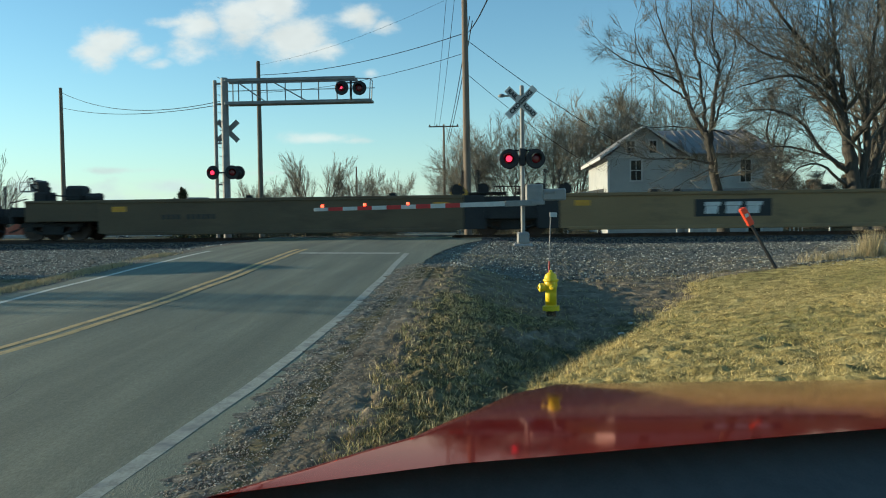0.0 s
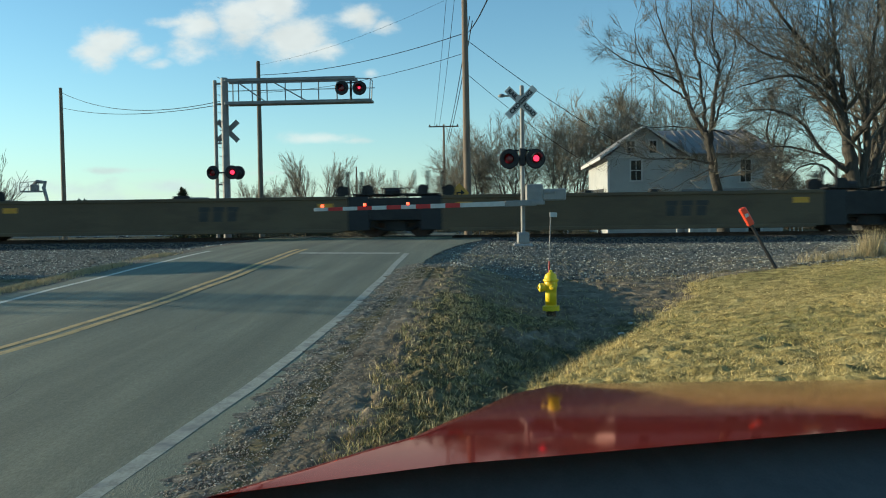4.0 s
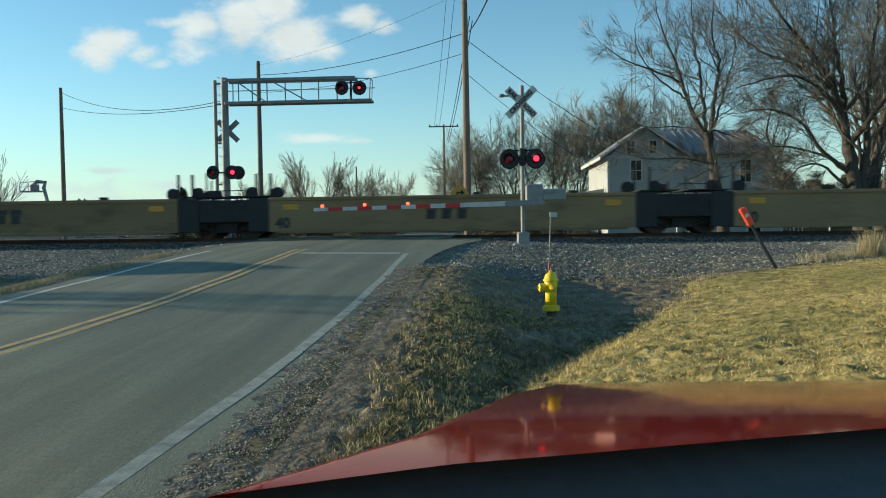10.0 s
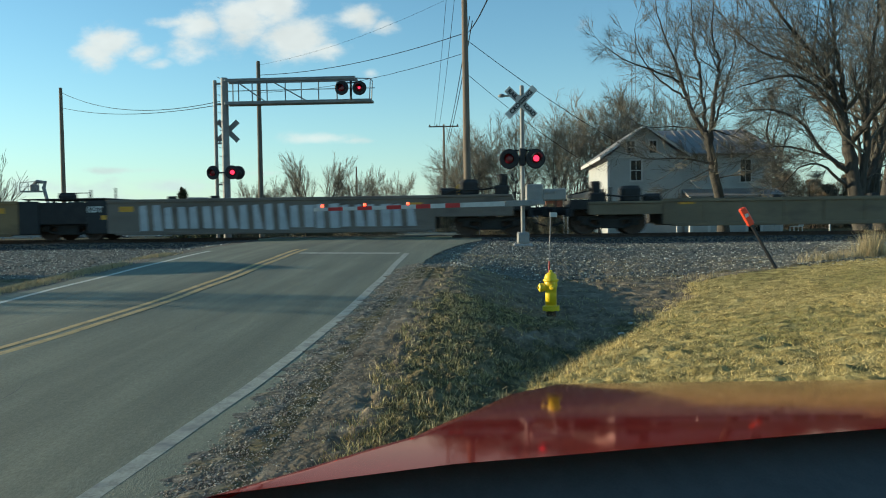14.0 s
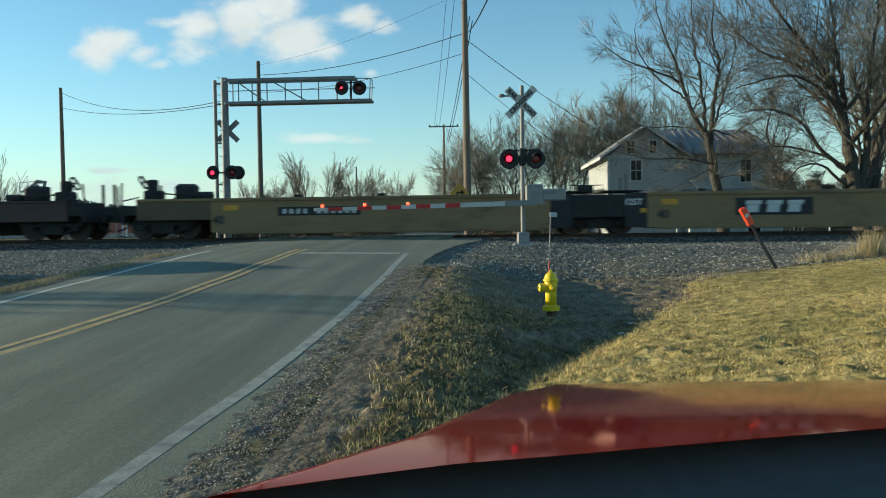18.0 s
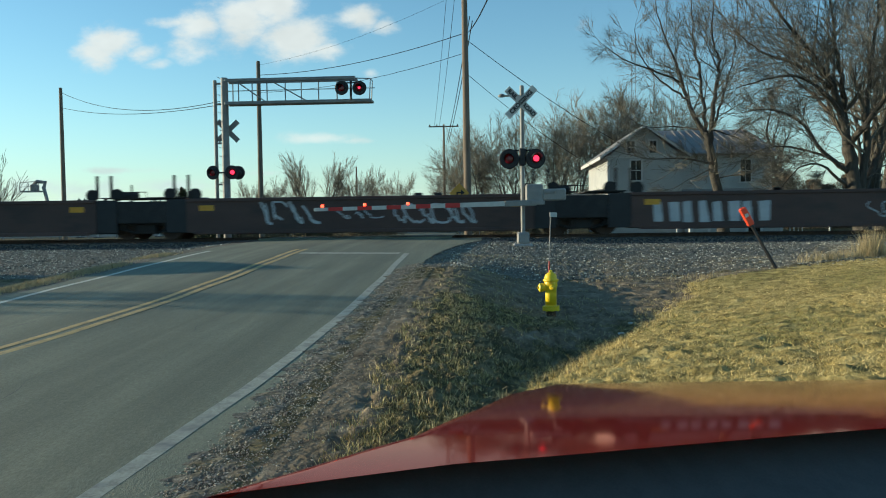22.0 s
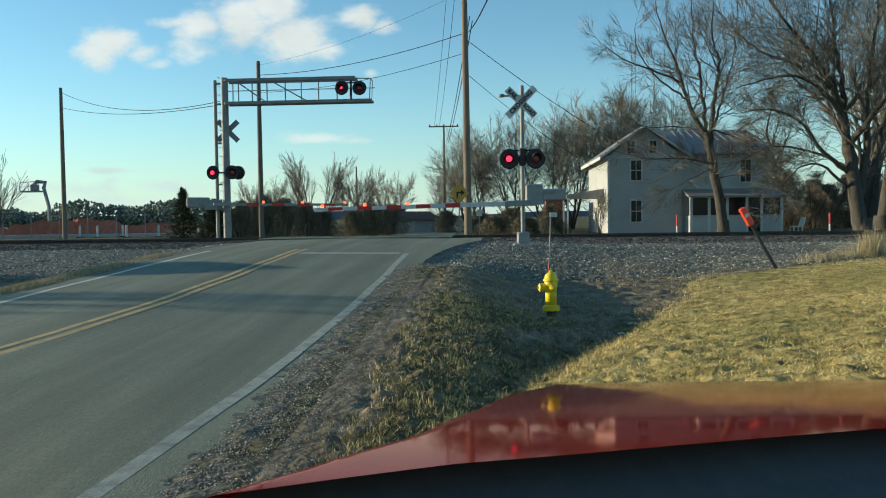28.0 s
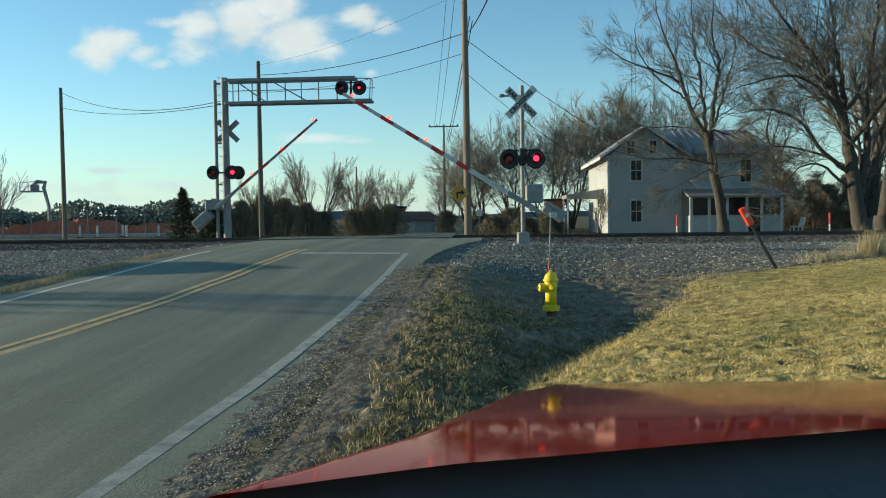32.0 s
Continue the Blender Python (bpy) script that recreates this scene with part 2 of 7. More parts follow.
M_BRICK = surface("red_brick", (0.16, 0.06, 0.04), (0.28, 0.12, 0.08), 6, 0.9, bump=0.3)
M_NET = surface("orange_mesh", (0.34, 0.10, 0.065), (0.48, 0.155, 0.10), 2, 0.9, bump=0.1)
M_EARTH = surface("bare_earth", (0.10, 0.065, 0.045), (0.19, 0.13, 0.09), 2, 1.0, bump=0.5)
M_CAR_RED = surface("red_metallic_car_paint", (0.36, 0.026, 0.021), (0.42, 0.032, 0.026), 30, 0.075, 0.45, bump=0, stains=(0.28, 0.02, 0.015), stain_scale=9)
M_CAR_RED.node_tree.nodes["Principled BSDF"].inputs["Specular IOR Level"].default_value = 0.10
M_CAR_RED.node_tree.nodes["Principled BSDF"].inputs["Specular Tint"].default_value = (1.0, 0.40, 0.30, 1)
M_DASH = surface("black_plastic", (0.052, 0.053, 0.050), (0.076, 0.077, 0.073), 30, 0.6, bump=0.05, fine=300)
M_TYRE = surface("tyre_rubber", (0.012, 0.012, 0.012), (0.025, 0.025, 0.025), 10, 0.85, bump=0.2)
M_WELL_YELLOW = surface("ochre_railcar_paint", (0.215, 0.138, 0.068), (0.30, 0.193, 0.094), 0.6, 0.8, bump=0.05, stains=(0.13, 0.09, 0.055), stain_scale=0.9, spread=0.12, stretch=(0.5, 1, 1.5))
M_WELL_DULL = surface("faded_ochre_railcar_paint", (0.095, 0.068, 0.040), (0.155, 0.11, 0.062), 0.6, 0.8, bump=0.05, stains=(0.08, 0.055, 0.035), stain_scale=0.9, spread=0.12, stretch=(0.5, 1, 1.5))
M_WELL_TAN = surface("tan_railcar_paint", (0.14, 0.105, 0.065), (0.23, 0.175, 0.11), 0.8, 0.7, bump=0.05, stains=(0.11, 0.085, 0.06), stain_scale=1.3, stretch=(0.5, 1, 1.5))
M_WELL_BROWN = surface("brown_railcar_paint", (0.055, 0.03, 0.026), (0.10, 0.055, 0.045), 0.7, 0.65, bump=0.05, stains=(0.035, 0.028, 0.026), stain_scale=1.1, spread=0.15, stretch=(0.5, 1, 1.5))
M_WELL_GREY = surface("weathered_brown_grey_paint", (0.13, 0.105, 0.085), (0.22, 0.18, 0.145), 0.7, 0.7, bump=0.05, stains=(0.08, 0.065, 0.055), stain_scale=1.1, stretch=(0.5, 1, 1.5))
M_UNDER = surface("grimy_black_steel", (0.016, 0.0165, 0.017), (0.038, 0.037, 0.036), 3, 0.85, bump=0.15)
M_NAVY = surface("dark_navy_panel", (0.009, 0.011, 0.013), (0.017, 0.020, 0.023), 4, 0.6, bump=0.03)
M_LETTER_WHITE = surface("white_stencil", (0.50, 0.50, 0.48), (0.66, 0.66, 0.63), 5, 0.6, bump=0)
M_LETTER_DARK = surface("dark_stencil", (0.025, 0.022, 0.02), (0.05, 0.045, 0.04), 5, 0.6, bump=0)
M_REFLECTOR = surface("amber_reflector", (0.55, 0.25, 0.02), (0.70, 0.34, 0.03), 5, 0.4, bump=0)
M_SPRAY_WHITE = surface("white_spray_paint", (0.34, 0.36, 0.38), (0.55, 0.57, 0.58), 2, 0.7, bump=0)
M_SPRAY_CYAN = surface("cyan_spray_paint", (0.02, 0.22, 0.28), (0.04, 0.34, 0.42), 2, 0.7, bump=0)
M_SPRAY_BLUE = surface("blue_spray_paint", (0.08, 0.22, 0.34), (0.2, 0.4, 0.5), 2, 0.7, bump=0)
M_BLADE_GOLD = islands("dormant_lawn_grass", [(0.19, 0.14, 0.053), (0.56, 0.42, 0.155), (0.86, 0.68, 0.31), (0.37, 0.29, 0.10)], 0.9)
M_BLADE_GREEN = islands("greening_lawn_grass", [(0.10, 0.09, 0.03), (0.27, 0.24, 0.075), (0.50, 0.42, 0.16), (0.18, 0.18, 0.055)], 0.9)
M_BLADE_DARK = islands("verge_grass", [(0.06, 0.056, 0.021), (0.16, 0.138, 0.051), (0.31, 0.255, 0.098), (0.52, 0.42, 0.18), (0.80, 0.655, 0.36)], 0.9)
M_STRAW = islands("dry_straw", [(0.32, 0.25, 0.13), (0.50, 0.41, 0.24), (0.24, 0.19, 0.09)], 0.9)


def ground_material():
    m, N, L, b = nodes_of("ground_cover")
    att = N.new("ShaderNodeVertexColor")
    att.layer_name = "cover"
    sp = N.new("ShaderNodeSeparateColor")
    L.new(att.outputs[0], sp.inputs[0])
    co = N.new("ShaderNodeTexCoord")
    def noise_ramp(scale, stops, detail=6.0):
        n = N.new("ShaderNodeTexNoise")
        n.inputs["Scale"].default_value, n.inputs["Detail"].default_value, n.inputs["Roughness"].default_value = scale, detail, 0.7
        L.new(co.outputs["Object"], n.inputs["Vector"])
        r = N.new("ShaderNodeValToRGB")
        els = r.color_ramp.elements
        while len(els) < len(stops):
            els.new(0.5)
        for k, (p, c) in enumerate(stops):
            els[k].position, els[k].color = p, (*c, 1)
        L.new(n.outputs[0], r.inputs[0])
        return r.outputs[0], n.outputs[0]
    field, h0 = noise_ramp(4.5, [(0.3, (0.035, 0.030, 0.016)), (0.5, (0.12, 0.10, 0.052)), (0.72, (0.33, 0.265, 0.15))])
    lawn, h1 = noise_ramp(3.5, [(0.34, (0.11, 0.088, 0.033)), (0.5, (0.34, 0.26, 0.092)), (0.66, (0.60, 0.47, 0.19))], 9.0)
    stone, h2 = noise_ramp(16, [(0.3, (0.055, 0.052, 0.043)), (0.52, (0.165, 0.153, 0.123)), (0.75, (0.40, 0.37, 0.30))])
    soil, h3 = noise_ramp(3.2, [(0.3, (0.085, 0.067, 0.045)), (0.55, (0.225, 0.18, 0.122)), (0.78, (0.46, 0.375, 0.265))])
    edge = N.new("ShaderNodeTexNoise")
    edge.inputs["Scale"].default_value, edge.inputs["Detail"].default_value = 2.5, 5.0
    L.new(co.outputs["Object"], edge.inputs["Vector"])
    col = field
    for k, layer in ((0, lawn), (1, stone), (2, soil)):
        a = N.new("ShaderNodeMath")
        a.operation = "MULTIPLY_ADD"
        a.inputs[1].default_value, a.inputs[2].default_value = 0.9, -0.45
        L.new(edge.outputs[0], a.inputs[0])
        s = N.new("ShaderNodeMath")
        s.operation = "ADD"
        L.new(a.outputs[0], s.inputs[0])
        L.new(sp.outputs[k], s.inputs[1])
        r = N.new("ShaderNodeMapRange")
        r.inputs[1].default_value, r.inputs[2].default_value = 0.4, 0.6
        L.new(s.outputs[0], r.inputs[0])
        mx = N.new("ShaderNodeMix")
        mx.data_type = "RGBA"
        L.new(r.outputs[0], mx.inputs[0])
        L.new(col, mx.inputs[6])
        L.new(layer, mx.inputs[7])
        col = mx.outputs[2]
    L.new(col, b.inputs["Base Color"])
    b.inputs["Roughness"].default_value = 1.0
    b.inputs["Specular IOR Level"].default_value = 0.1
    bp = N.new("ShaderNodeBump")
    bp.inputs["Strength"].default_value, bp.inputs["Distance"].default_value = 0.7, 0.06
    fine = N.new("ShaderNodeTexNoise")
    fine.inputs["Scale"].default_value, fine.inputs["Detail"].default_value = 14, 6
    L.new(co.outputs["Object"], fine.inputs["Vector"])
    L.new(fine.outputs[0], bp.inputs["Height"])
    L.new(bp.outputs[0], b.inputs["Normal"])
    return m


M_GROUND = ground_material()


# ---- mesh helpers ----
class Shape:
    """Collects simple solids into one mesh."""
    def __init__(self):
        self.v, self.f = [], []

    def add(self, verts, faces, m=None):
        n = len(self.v)
        self.v += [tuple(m @ Vector(p)) for p in verts] if m is not None else [tuple(p) for p in verts]
        self.f += [tuple(i + n for i in f) for f in faces]
        return self

    def box(self, x0, x1, y0, y1, z0, z1, bevel=0.0, m=None):
        b = min(bevel, (x1 - x0) / 2.1, (y1 - y0) / 2.1, (z1 - z0) / 2.1)
        if b <= 0:
            vs = [(x, y, z) for z in (z0, z1) for x, y in ((x0, y0), (x1, y0), (x1, y1), (x0, y1))]
            fs = [(3, 2, 1, 0), (4, 5, 6, 7), (0, 1, 5, 4), (1, 2, 6, 5), (2, 3, 7, 6), (3, 0, 4, 7)]
            return self.add(vs, fs, m)
        # chamfered: three stacked outlines
        def ring(z, c):
            return [(x0 + c + b, y0 + c, z), (x1 - c - b, y0 + c, z), (x1 - c, y0 + c + b, z), (x1 - c, y1 - c - b, z),
                    (x1 - c - b, y1 - c, z), (x0 + c + b, y1 - c, z), (x0 + c, y1 - c - b, z), (x0 + c, y0 + c + b, z)]
        vs = ring(z0, b * 0.7) + ring(z0 + b, 0) + ring(z1 - b, 0) + ring(z1, b * 0.7)
        fs = [tuple(range(7, -1, -1)), tuple(range(24, 32))]
        for k in range(3):
            fs += [(k * 8 + i, k * 8 + (i + 1) % 8, k * 8 + 8 + (i + 1) % 8, k * 8 + 8 + i) for i in range(8)]
        return self.add(vs, fs, m)

    def lathe(self, profile, n=20, m=None, cap=True):
        """Rings of (radius, height) about z."""
        vs = [(r * math.cos(2 * math.pi * i / n), r * math.sin(2 * math.pi * i / n), z) for r, z in profile for i in range(n)]
        fs = [(k * n + i, k * n + (i + 1) % n, k * n + n + (i + 1) % n, k * n + n + i) for k in range(len(profile) - 1) for i in range(n)]
        if cap:
            fs += [tuple(range(n - 1, -1, -1)), tuple(range((len(profile) - 1) * n, len(profile) * n))]
        return self.add(vs, fs, m)

    def tube(self, pts, radii, n=6):
        """A tapered tube along points."""
        pts = [Vector(p) for p in pts]
        if isinstance(radii, (int, float)):
            radii = [radii] * len(pts)
        rings = []
        for k, p in enumerate(pts):
            d = (pts[min(k + 1, len(pts) - 1)] - pts[max(k - 1, 0)]).normalized()
            s = d.orthogonal().normalized() if k == 0 else (side - d * side.dot(d)).normalized()
            side, up = s, d.cross(s)
            rings += [p + (s * math.cos(2 * math.pi * i / n) + up * math.sin(2 * math.pi * i / n)) * radii[k] for i in range(n)]
        fs = [(k * n + i, k * n + (i + 1) % n, k * n + n + (i + 1) % n, k * n + n + i) for k in range(len(pts) - 1) for i in range(n)]
        fs += [tuple(range(n - 1, -1, -1)), tuple(range((len(pts) - 1) * n, len(pts) * n))]
        return self.add(rings, fs)

    def mesh(self, name, material, smooth=False):
        me = bpy.data.meshes.new(name)
        me.from_pydata(self.v, [], self.f)
        me.materials.append(material)
        if smooth:
            me.polygons.foreach_set("use_smooth", [True] * len(me.polygons))
        me.update()
        return me


def part(name, shape, material, parent, label="", smooth=False, at=None):
    ob = new(name, shape.mesh(name, material, smooth) if isinstance(shape, Shape) else shape)
    ob.parent = parent
    if at is not None:
        ob.matrix_basis = at
    if label:
        ob["label"] = label
    return ob


def thing(name, label, category, m=None, group="", kind=""):
    ob = new(name)
    ob.empty_display_size = 0.2
    if m is not None:
        ob.matrix_basis = m
    return tagged(ob, label, category, group, kind)


def single(name, shape, material, label, category, m=None, group="", kind="", smooth=False):
    ob = new(name, shape.mesh(name, material, smooth) if isinstance(shape, Shape) else shape)
    if m is not None:
        ob.matrix_basis = m
    return tagged(ob, label, category, group, kind)


def lettering(text, size, material, name="lettering"):
    """Raised lettering in the x-z plane, centred."""
    c = bpy.data.curves.new(name, "FONT")
    c.body, c.size, c.align_x, c.align_y, c.extrude, c.resolution_u = text, size, "CENTER", "CENTER", 0.003, 2
    c.offset = 0.008 * size / 0.18
    ob = bpy.data.objects.new(name, c)
    scene.collection.objects.link(ob)
    me = bpy.data.meshes.new_from_object(ob.evaluated_get(bpy.context.evaluated_depsgraph_get()))
    bpy.data.objects.remove(ob)
    bpy.data.curves.remove(c)
    me.materials.clear()
    me.materials.append(material)
    return me


def smooth01(a, b, x):
    t = np.clip((x - a) / (b - a), 0, 1)
    return t * t * (3 - 2 * t)


# ---- ground, road and track bed ----
RAIL_TOP, TRACK_Y = 1.12, 30.7
ROAD_Y = [-4000, -20, -5, 0, 20, 24, 28, 33, 40, 60, 4000]
ROAD_Z = [-0.7, -0.6, -0.23, 0.0, 0.92, 1.05, 1.09, 1.09, 0.95, 0.5, 0.3]
BASE_Y = [-4000, -20, -5, 5, 8.6, 13.5, 15.5, 17.5, 21, 25, 28.2, 29.0, 32.6, 34, 40, 55, 4000]
BASE_Z = [-0.7, -0.6, -0.25, 0.18, 0.25, 0.10, 0.21, 0.34, 0.60, 0.80, 0.86, 0.98, 0.98, 0.80, 0.66, 0.5, 0.3]
ROAD_LEFT, ROAD_RIGHT = -8.35, -2.17


def road_z(x, y):
    return np.interp(y, ROAD_Y, ROAD_Z) - 0.012 * np.abs(x + 5.3)


def apron_edge(y):
    """Edge of the paving, widening towards the crossing."""
    return ROAD_RIGHT + 0.42 + np.interp(y, [17, 20, 23, 27, 34, 38], [0, 0.2, 0.6, 1.35, 1.35, 0.6])


def lawn_rim(x, y):
    """How far inside the ragged lawn edge."""
    return lawn_side(x, y) + 0.14 * np.sin(y * 1.9 + 0.6) + 0.10 * np.sin(y * 4.3 + x * 2.1) + 0.06 * np.sin(y * 9.7 - x * 5.0)


def lawn_side(x, y):
    return (x - 0.66) * 0.929 - (y - 8.6) * 0.369


def ground_z(x, y):
    base = np.interp(y, BASE_Y, BASE_Z)
    d = lawn_side(x, y)
    mound = np.interp(y, [9, 13], [0.125, 0.16]) * np.clip(d + 0.15, 0, 5.5) * smooth01(-0.1, 0.6, d) * np.interp(y, [-10, 8, 12, 17, 20, 22.5], [1, 1, 0.85, 0.5, 0.27, 0])
    ditch = 0.20 * np.exp(-((d + 0.25) / 0.42) ** 2) * np.interp(y, [3, 6, 11, 14], [0, 1, 1, 0])
    right = base + mound - ditch
    left = base + 0.10 * np.interp(y, [10, 24], [1, 0])
    rim = apron_edge(y)
    wide = smooth01(16.5, 20.0, y)
    lip = np.interp(x, [ROAD_RIGHT, ROAD_RIGHT + 0.38, ROAD_RIGHT + 0.6], [-0.012, 0.010, 0.012]) * (1 - wide) + np.interp(x - rim, [-0.1, 0.05], [-0.05, -0.012]) * wide
    on_road = road_z(np.clip(x, ROAD_LEFT, ROAD_RIGHT), y) + np.where(x > -5, lip, -0.012)
    tr = smooth01(-0.8, 1.0, x) * (1 - wide) + (0.30 * smooth01(-0.05, 0.4, x - rim) + 0.70 * smooth01(0.3, 4.6, x - rim)) * wide
    tl = np.clip((ROAD_LEFT - 0.5 - x) / 1.9, 0, 1)
    z = np.where(x > -5, on_road * (1 - tr) + right * tr, on_road * (1 - tl) + left * tl)
    inside = (x > ROAD_LEFT + 0.5) & (x < ROAD_RIGHT - 0.5)
    return z - np.where(inside, 0.06, 0.0)


def gz(x, y):
    return float(ground_z(np.array([float(x)]), np.array([float(y)]))[0])


def grid_mesh(name, xs, ys, zf, material):
    X, Y = np.meshgrid(xs, ys)
    Z = zf(X.ravel(), Y.ravel())
    nx, ny = len(xs), len(ys)
    me = bpy.data.meshes.new(name)
    idx = np.arange(nx * ny).reshape(ny, nx)
    faces = np.stack([idx[:-1, :-1], idx[:-1, 1:], idx[1:, 1:], idx[1:, :-1]], -1).reshape(-1, 4)
    me.from_pydata(np.stack([X.ravel(), Y.ravel(), Z], 1).tolist(), [], faces.tolist())
    me.materials.append(material)
    me.polygons.foreach_set("use_smooth", [True] * len(me.polygons))
    me.update()
    return me


def spread_axis(lo, hi, step, far):
    inner = np.arange(lo, hi + step / 2, step)
    grow = [hi + step * (1.35 ** k) for k in range(2, 60)]
    out = [g for g in grow if g < far] + [far]
    grow2 = [lo - step * (1.35 ** k) for k in range(2, 60)]
    out2 = [g for g in grow2 if g > -far] + [-far]
    return np.array(sorted(out2) + list(inner) + out)


def build_ground():
    xs, ys = spread_axis(-16, 16, 0.25, 4500), spread_axis(-4, 38, 0.25, 4500)
    xs = np.unique(np.concatenate([xs, np.arange(-2.0, 2.4, 0.07), np.arange(2.4, 9.0, 0.12)]).round(3))
    ys = np.unique(np.concatenate([ys, np.arange(3.5, 14.5, 0.07), np.arange(14.5, 18.5, 0.12)]).round(3))
    rng = np.random.default_rng(4)

    def relief(x, y):
        z = ground_z(x, y)
        near = (np.abs(x) < 30) & (y < 40) & (y > -6)
        onroad = (x > ROAD_LEFT - 0.2) & (x < ROAD_RIGHT + 0.12)
        clods = np.zeros(len(z))
        for k in range(30):
            a, f, p = rng.uniform(0, 6.28), rng.uniform(5.0, 40.0), rng.uniform(0, 6.28)
            clods += np.sin((x * np.cos(a) + y * np.sin(a)) * f + p) * 0.007
        lawn = smooth01(-0.3, 0.4, lawn_side(x, y)) * (y < 19)
        rough = np.where(x > ROAD_RIGHT + 0.95, (1 - 0.50 * lawn) * np.interp(y, [11, 16], [1, 0.45]), 0.25)
        mud = smooth01(ROAD_RIGHT + 0.45, ROAD_RIGHT + 0.65, x) * (1 - smooth01(-1.15, -0.85, x)) * (y < 16)
        rough = np.where((x > -5) & (x < 5), rough * (1 - 0.7 * mud), rough)
        z = z + (0.004 * np.sin(x * 47 + 0.9 * np.sin(y * 0.7)) + 0.004 * np.sin(x * 29 + 1.2 * np.sin(y * 0.5 + 1))) * mud * (x > -5)
        return z + np.where(near & ~onroad, (clods + rng.normal(0, 0.012, len(z))) * rough, 0)
    me = grid_mesh("ground", xs, ys, relief, M_GROUND)
    X, Y = np.meshgrid(xs, ys)
    X, Y = X.ravel(), Y.ravel()
    d = lawn_rim(X, Y)
    crest = 17.3 + (X - 3.64) * 0.47
    lawn = smooth01(0.05, 0.5, d) * (1 - smooth01(-0.4, 0.5, Y - crest))
    edge_y = 17.4 + 0.25 * np.clip(X, -2, 10)
    gravel = smooth01(-0.5, 0.7, Y - edge_y) * (1 - smooth01(0.0, 2.0, Y - 35))
    gravel = np.where(X < -5, smooth01(-0.6, 0.6, Y - 18.5) * (1 - smooth01(0, 2.0, Y - 35)), gravel)
    shoulder = np.where(X > -5, 1 - smooth01(ROAD_RIGHT + 0.35, ROAD_RIGHT + 0.8, X), 1 - smooth01(-ROAD_LEFT + 0.9, -ROAD_LEFT + 1.8, -X))
    gravel = np.maximum(gravel, shoulder * np.where(X > -5, 0.62, 0.85))
    soil = smooth01(12.2, 14.0, Y) * (1 - smooth01(-0.4, 0.5, Y - edge_y)) * (X > -1.0) * (1 - lawn) * 0.9
    soil = np.maximum(soil, 0.85 * np.exp(-((X - (ROAD_RIGHT + 0.98)) / 0.42) ** 2) * (Y < 15))
    soil = np.maximum(soil, 0.7 * np.exp(-((d + 0.7) / 0.5) ** 2) * smooth01(8.5, 10.5, Y) * (Y < 15))
    rut = 0.62 + 0.3 * np.sin(X * 17 + 0.6 * np.sin(Y * 0.9))
    soil = np.maximum(soil, rut * smooth01(ROAD_RIGHT + 0.42, ROAD_RIGHT + 0.6, X) * (1 - smooth01(ROAD_RIGHT + 1.05, ROAD_RIGHT + 1.35, X)) * (Y < 15))
    streak = 0.5 + 0.5 * np.sin(Y * 5.5 + 0.8 * np.sin(X * 1.3)) * np.sin(Y * 2.1 + X * 0.25 + 1)
    soil = np.maximum(soil, 0.62 * streak * smooth01(15.5, 17.0, Y) * (1 - smooth01(20.5, 23.5, Y)) * (X > -1.4) * (1 - lawn))
    soil = np.maximum(soil, 0.9 * smooth01(27.4, 28.4, Y) * (1 - smooth01(33.0, 34.0, Y)))
    soil = np.maximum(soil, np.where(X < -9.3, smooth01(12, 14, Y) * (1 - smooth01(17.6, 18.8, Y)), 0) * 0.7)
    lay = me.color_attributes.new("cover", "FLOAT_COLOR", "POINT")
    data = np.stack([lawn, gravel * (1 - lawn), soil, np.ones_like(X)], 1).astype(np.float32)
    lay.data.foreach_set("color", data.ravel())
    tagged(new("ground", me), "winter ground of grass, soil and railway gravel", "ground", kind="structure")

    xs = np.linspace(ROAD_LEFT, ROAD_RIGHT, 34)
    ys = np.concatenate([np.arange(-30, 0, 1.5), np.arange(0, 40, 0.25), np.arange(40, 130, 3)])
    wob = np.stack([0.03 * np.sin(ys * 2.3) + 0.02 * np.sin(ys * 5.1), 0.015 * np.sin(ys * 1.9 + 1) + 0.012 * np.sin(ys * 4.3)], 1)
    road = grid_mesh("road", xs, ys, lambda x, y: road_z(x, y) + 0.002 * np.sin(x * 3.1) * np.sin(y * 0.9), M_ASPHALT)
    for k in range(len(ys)):
        road.vertices[k * 34].co.x += wob[k, 0]
        road.vertices[k * 34 + 33].co.z -= 0.005
        road.vertices[k * 34 + 33].co.x += 0.42 + wob[k, 1] + float(np.interp(ys[k], LINE_Y, LINE_DX)) + float(apron_edge(ys[k])) - ROAD_RIGHT - 0.42
    tagged(new("road", road), "worn grey two-lane asphalt road rising to the crossing", "road", kind="structure")


YELLOW_Y, YELLOW_DX = [6, 8.5, 9.4, 10.7, 12.5, 15.1, 21.3], [-0.6, -0.2, -0.07, 0.015, 0.095, 0.135, 0.0]
LINE_Y, LINE_DX = [-20, 2, 4.4, 7, 10.6, 15, 20.4], [-0.2, -0.2, -0.16, 0.06, 0.17, 0.15, 0.05]


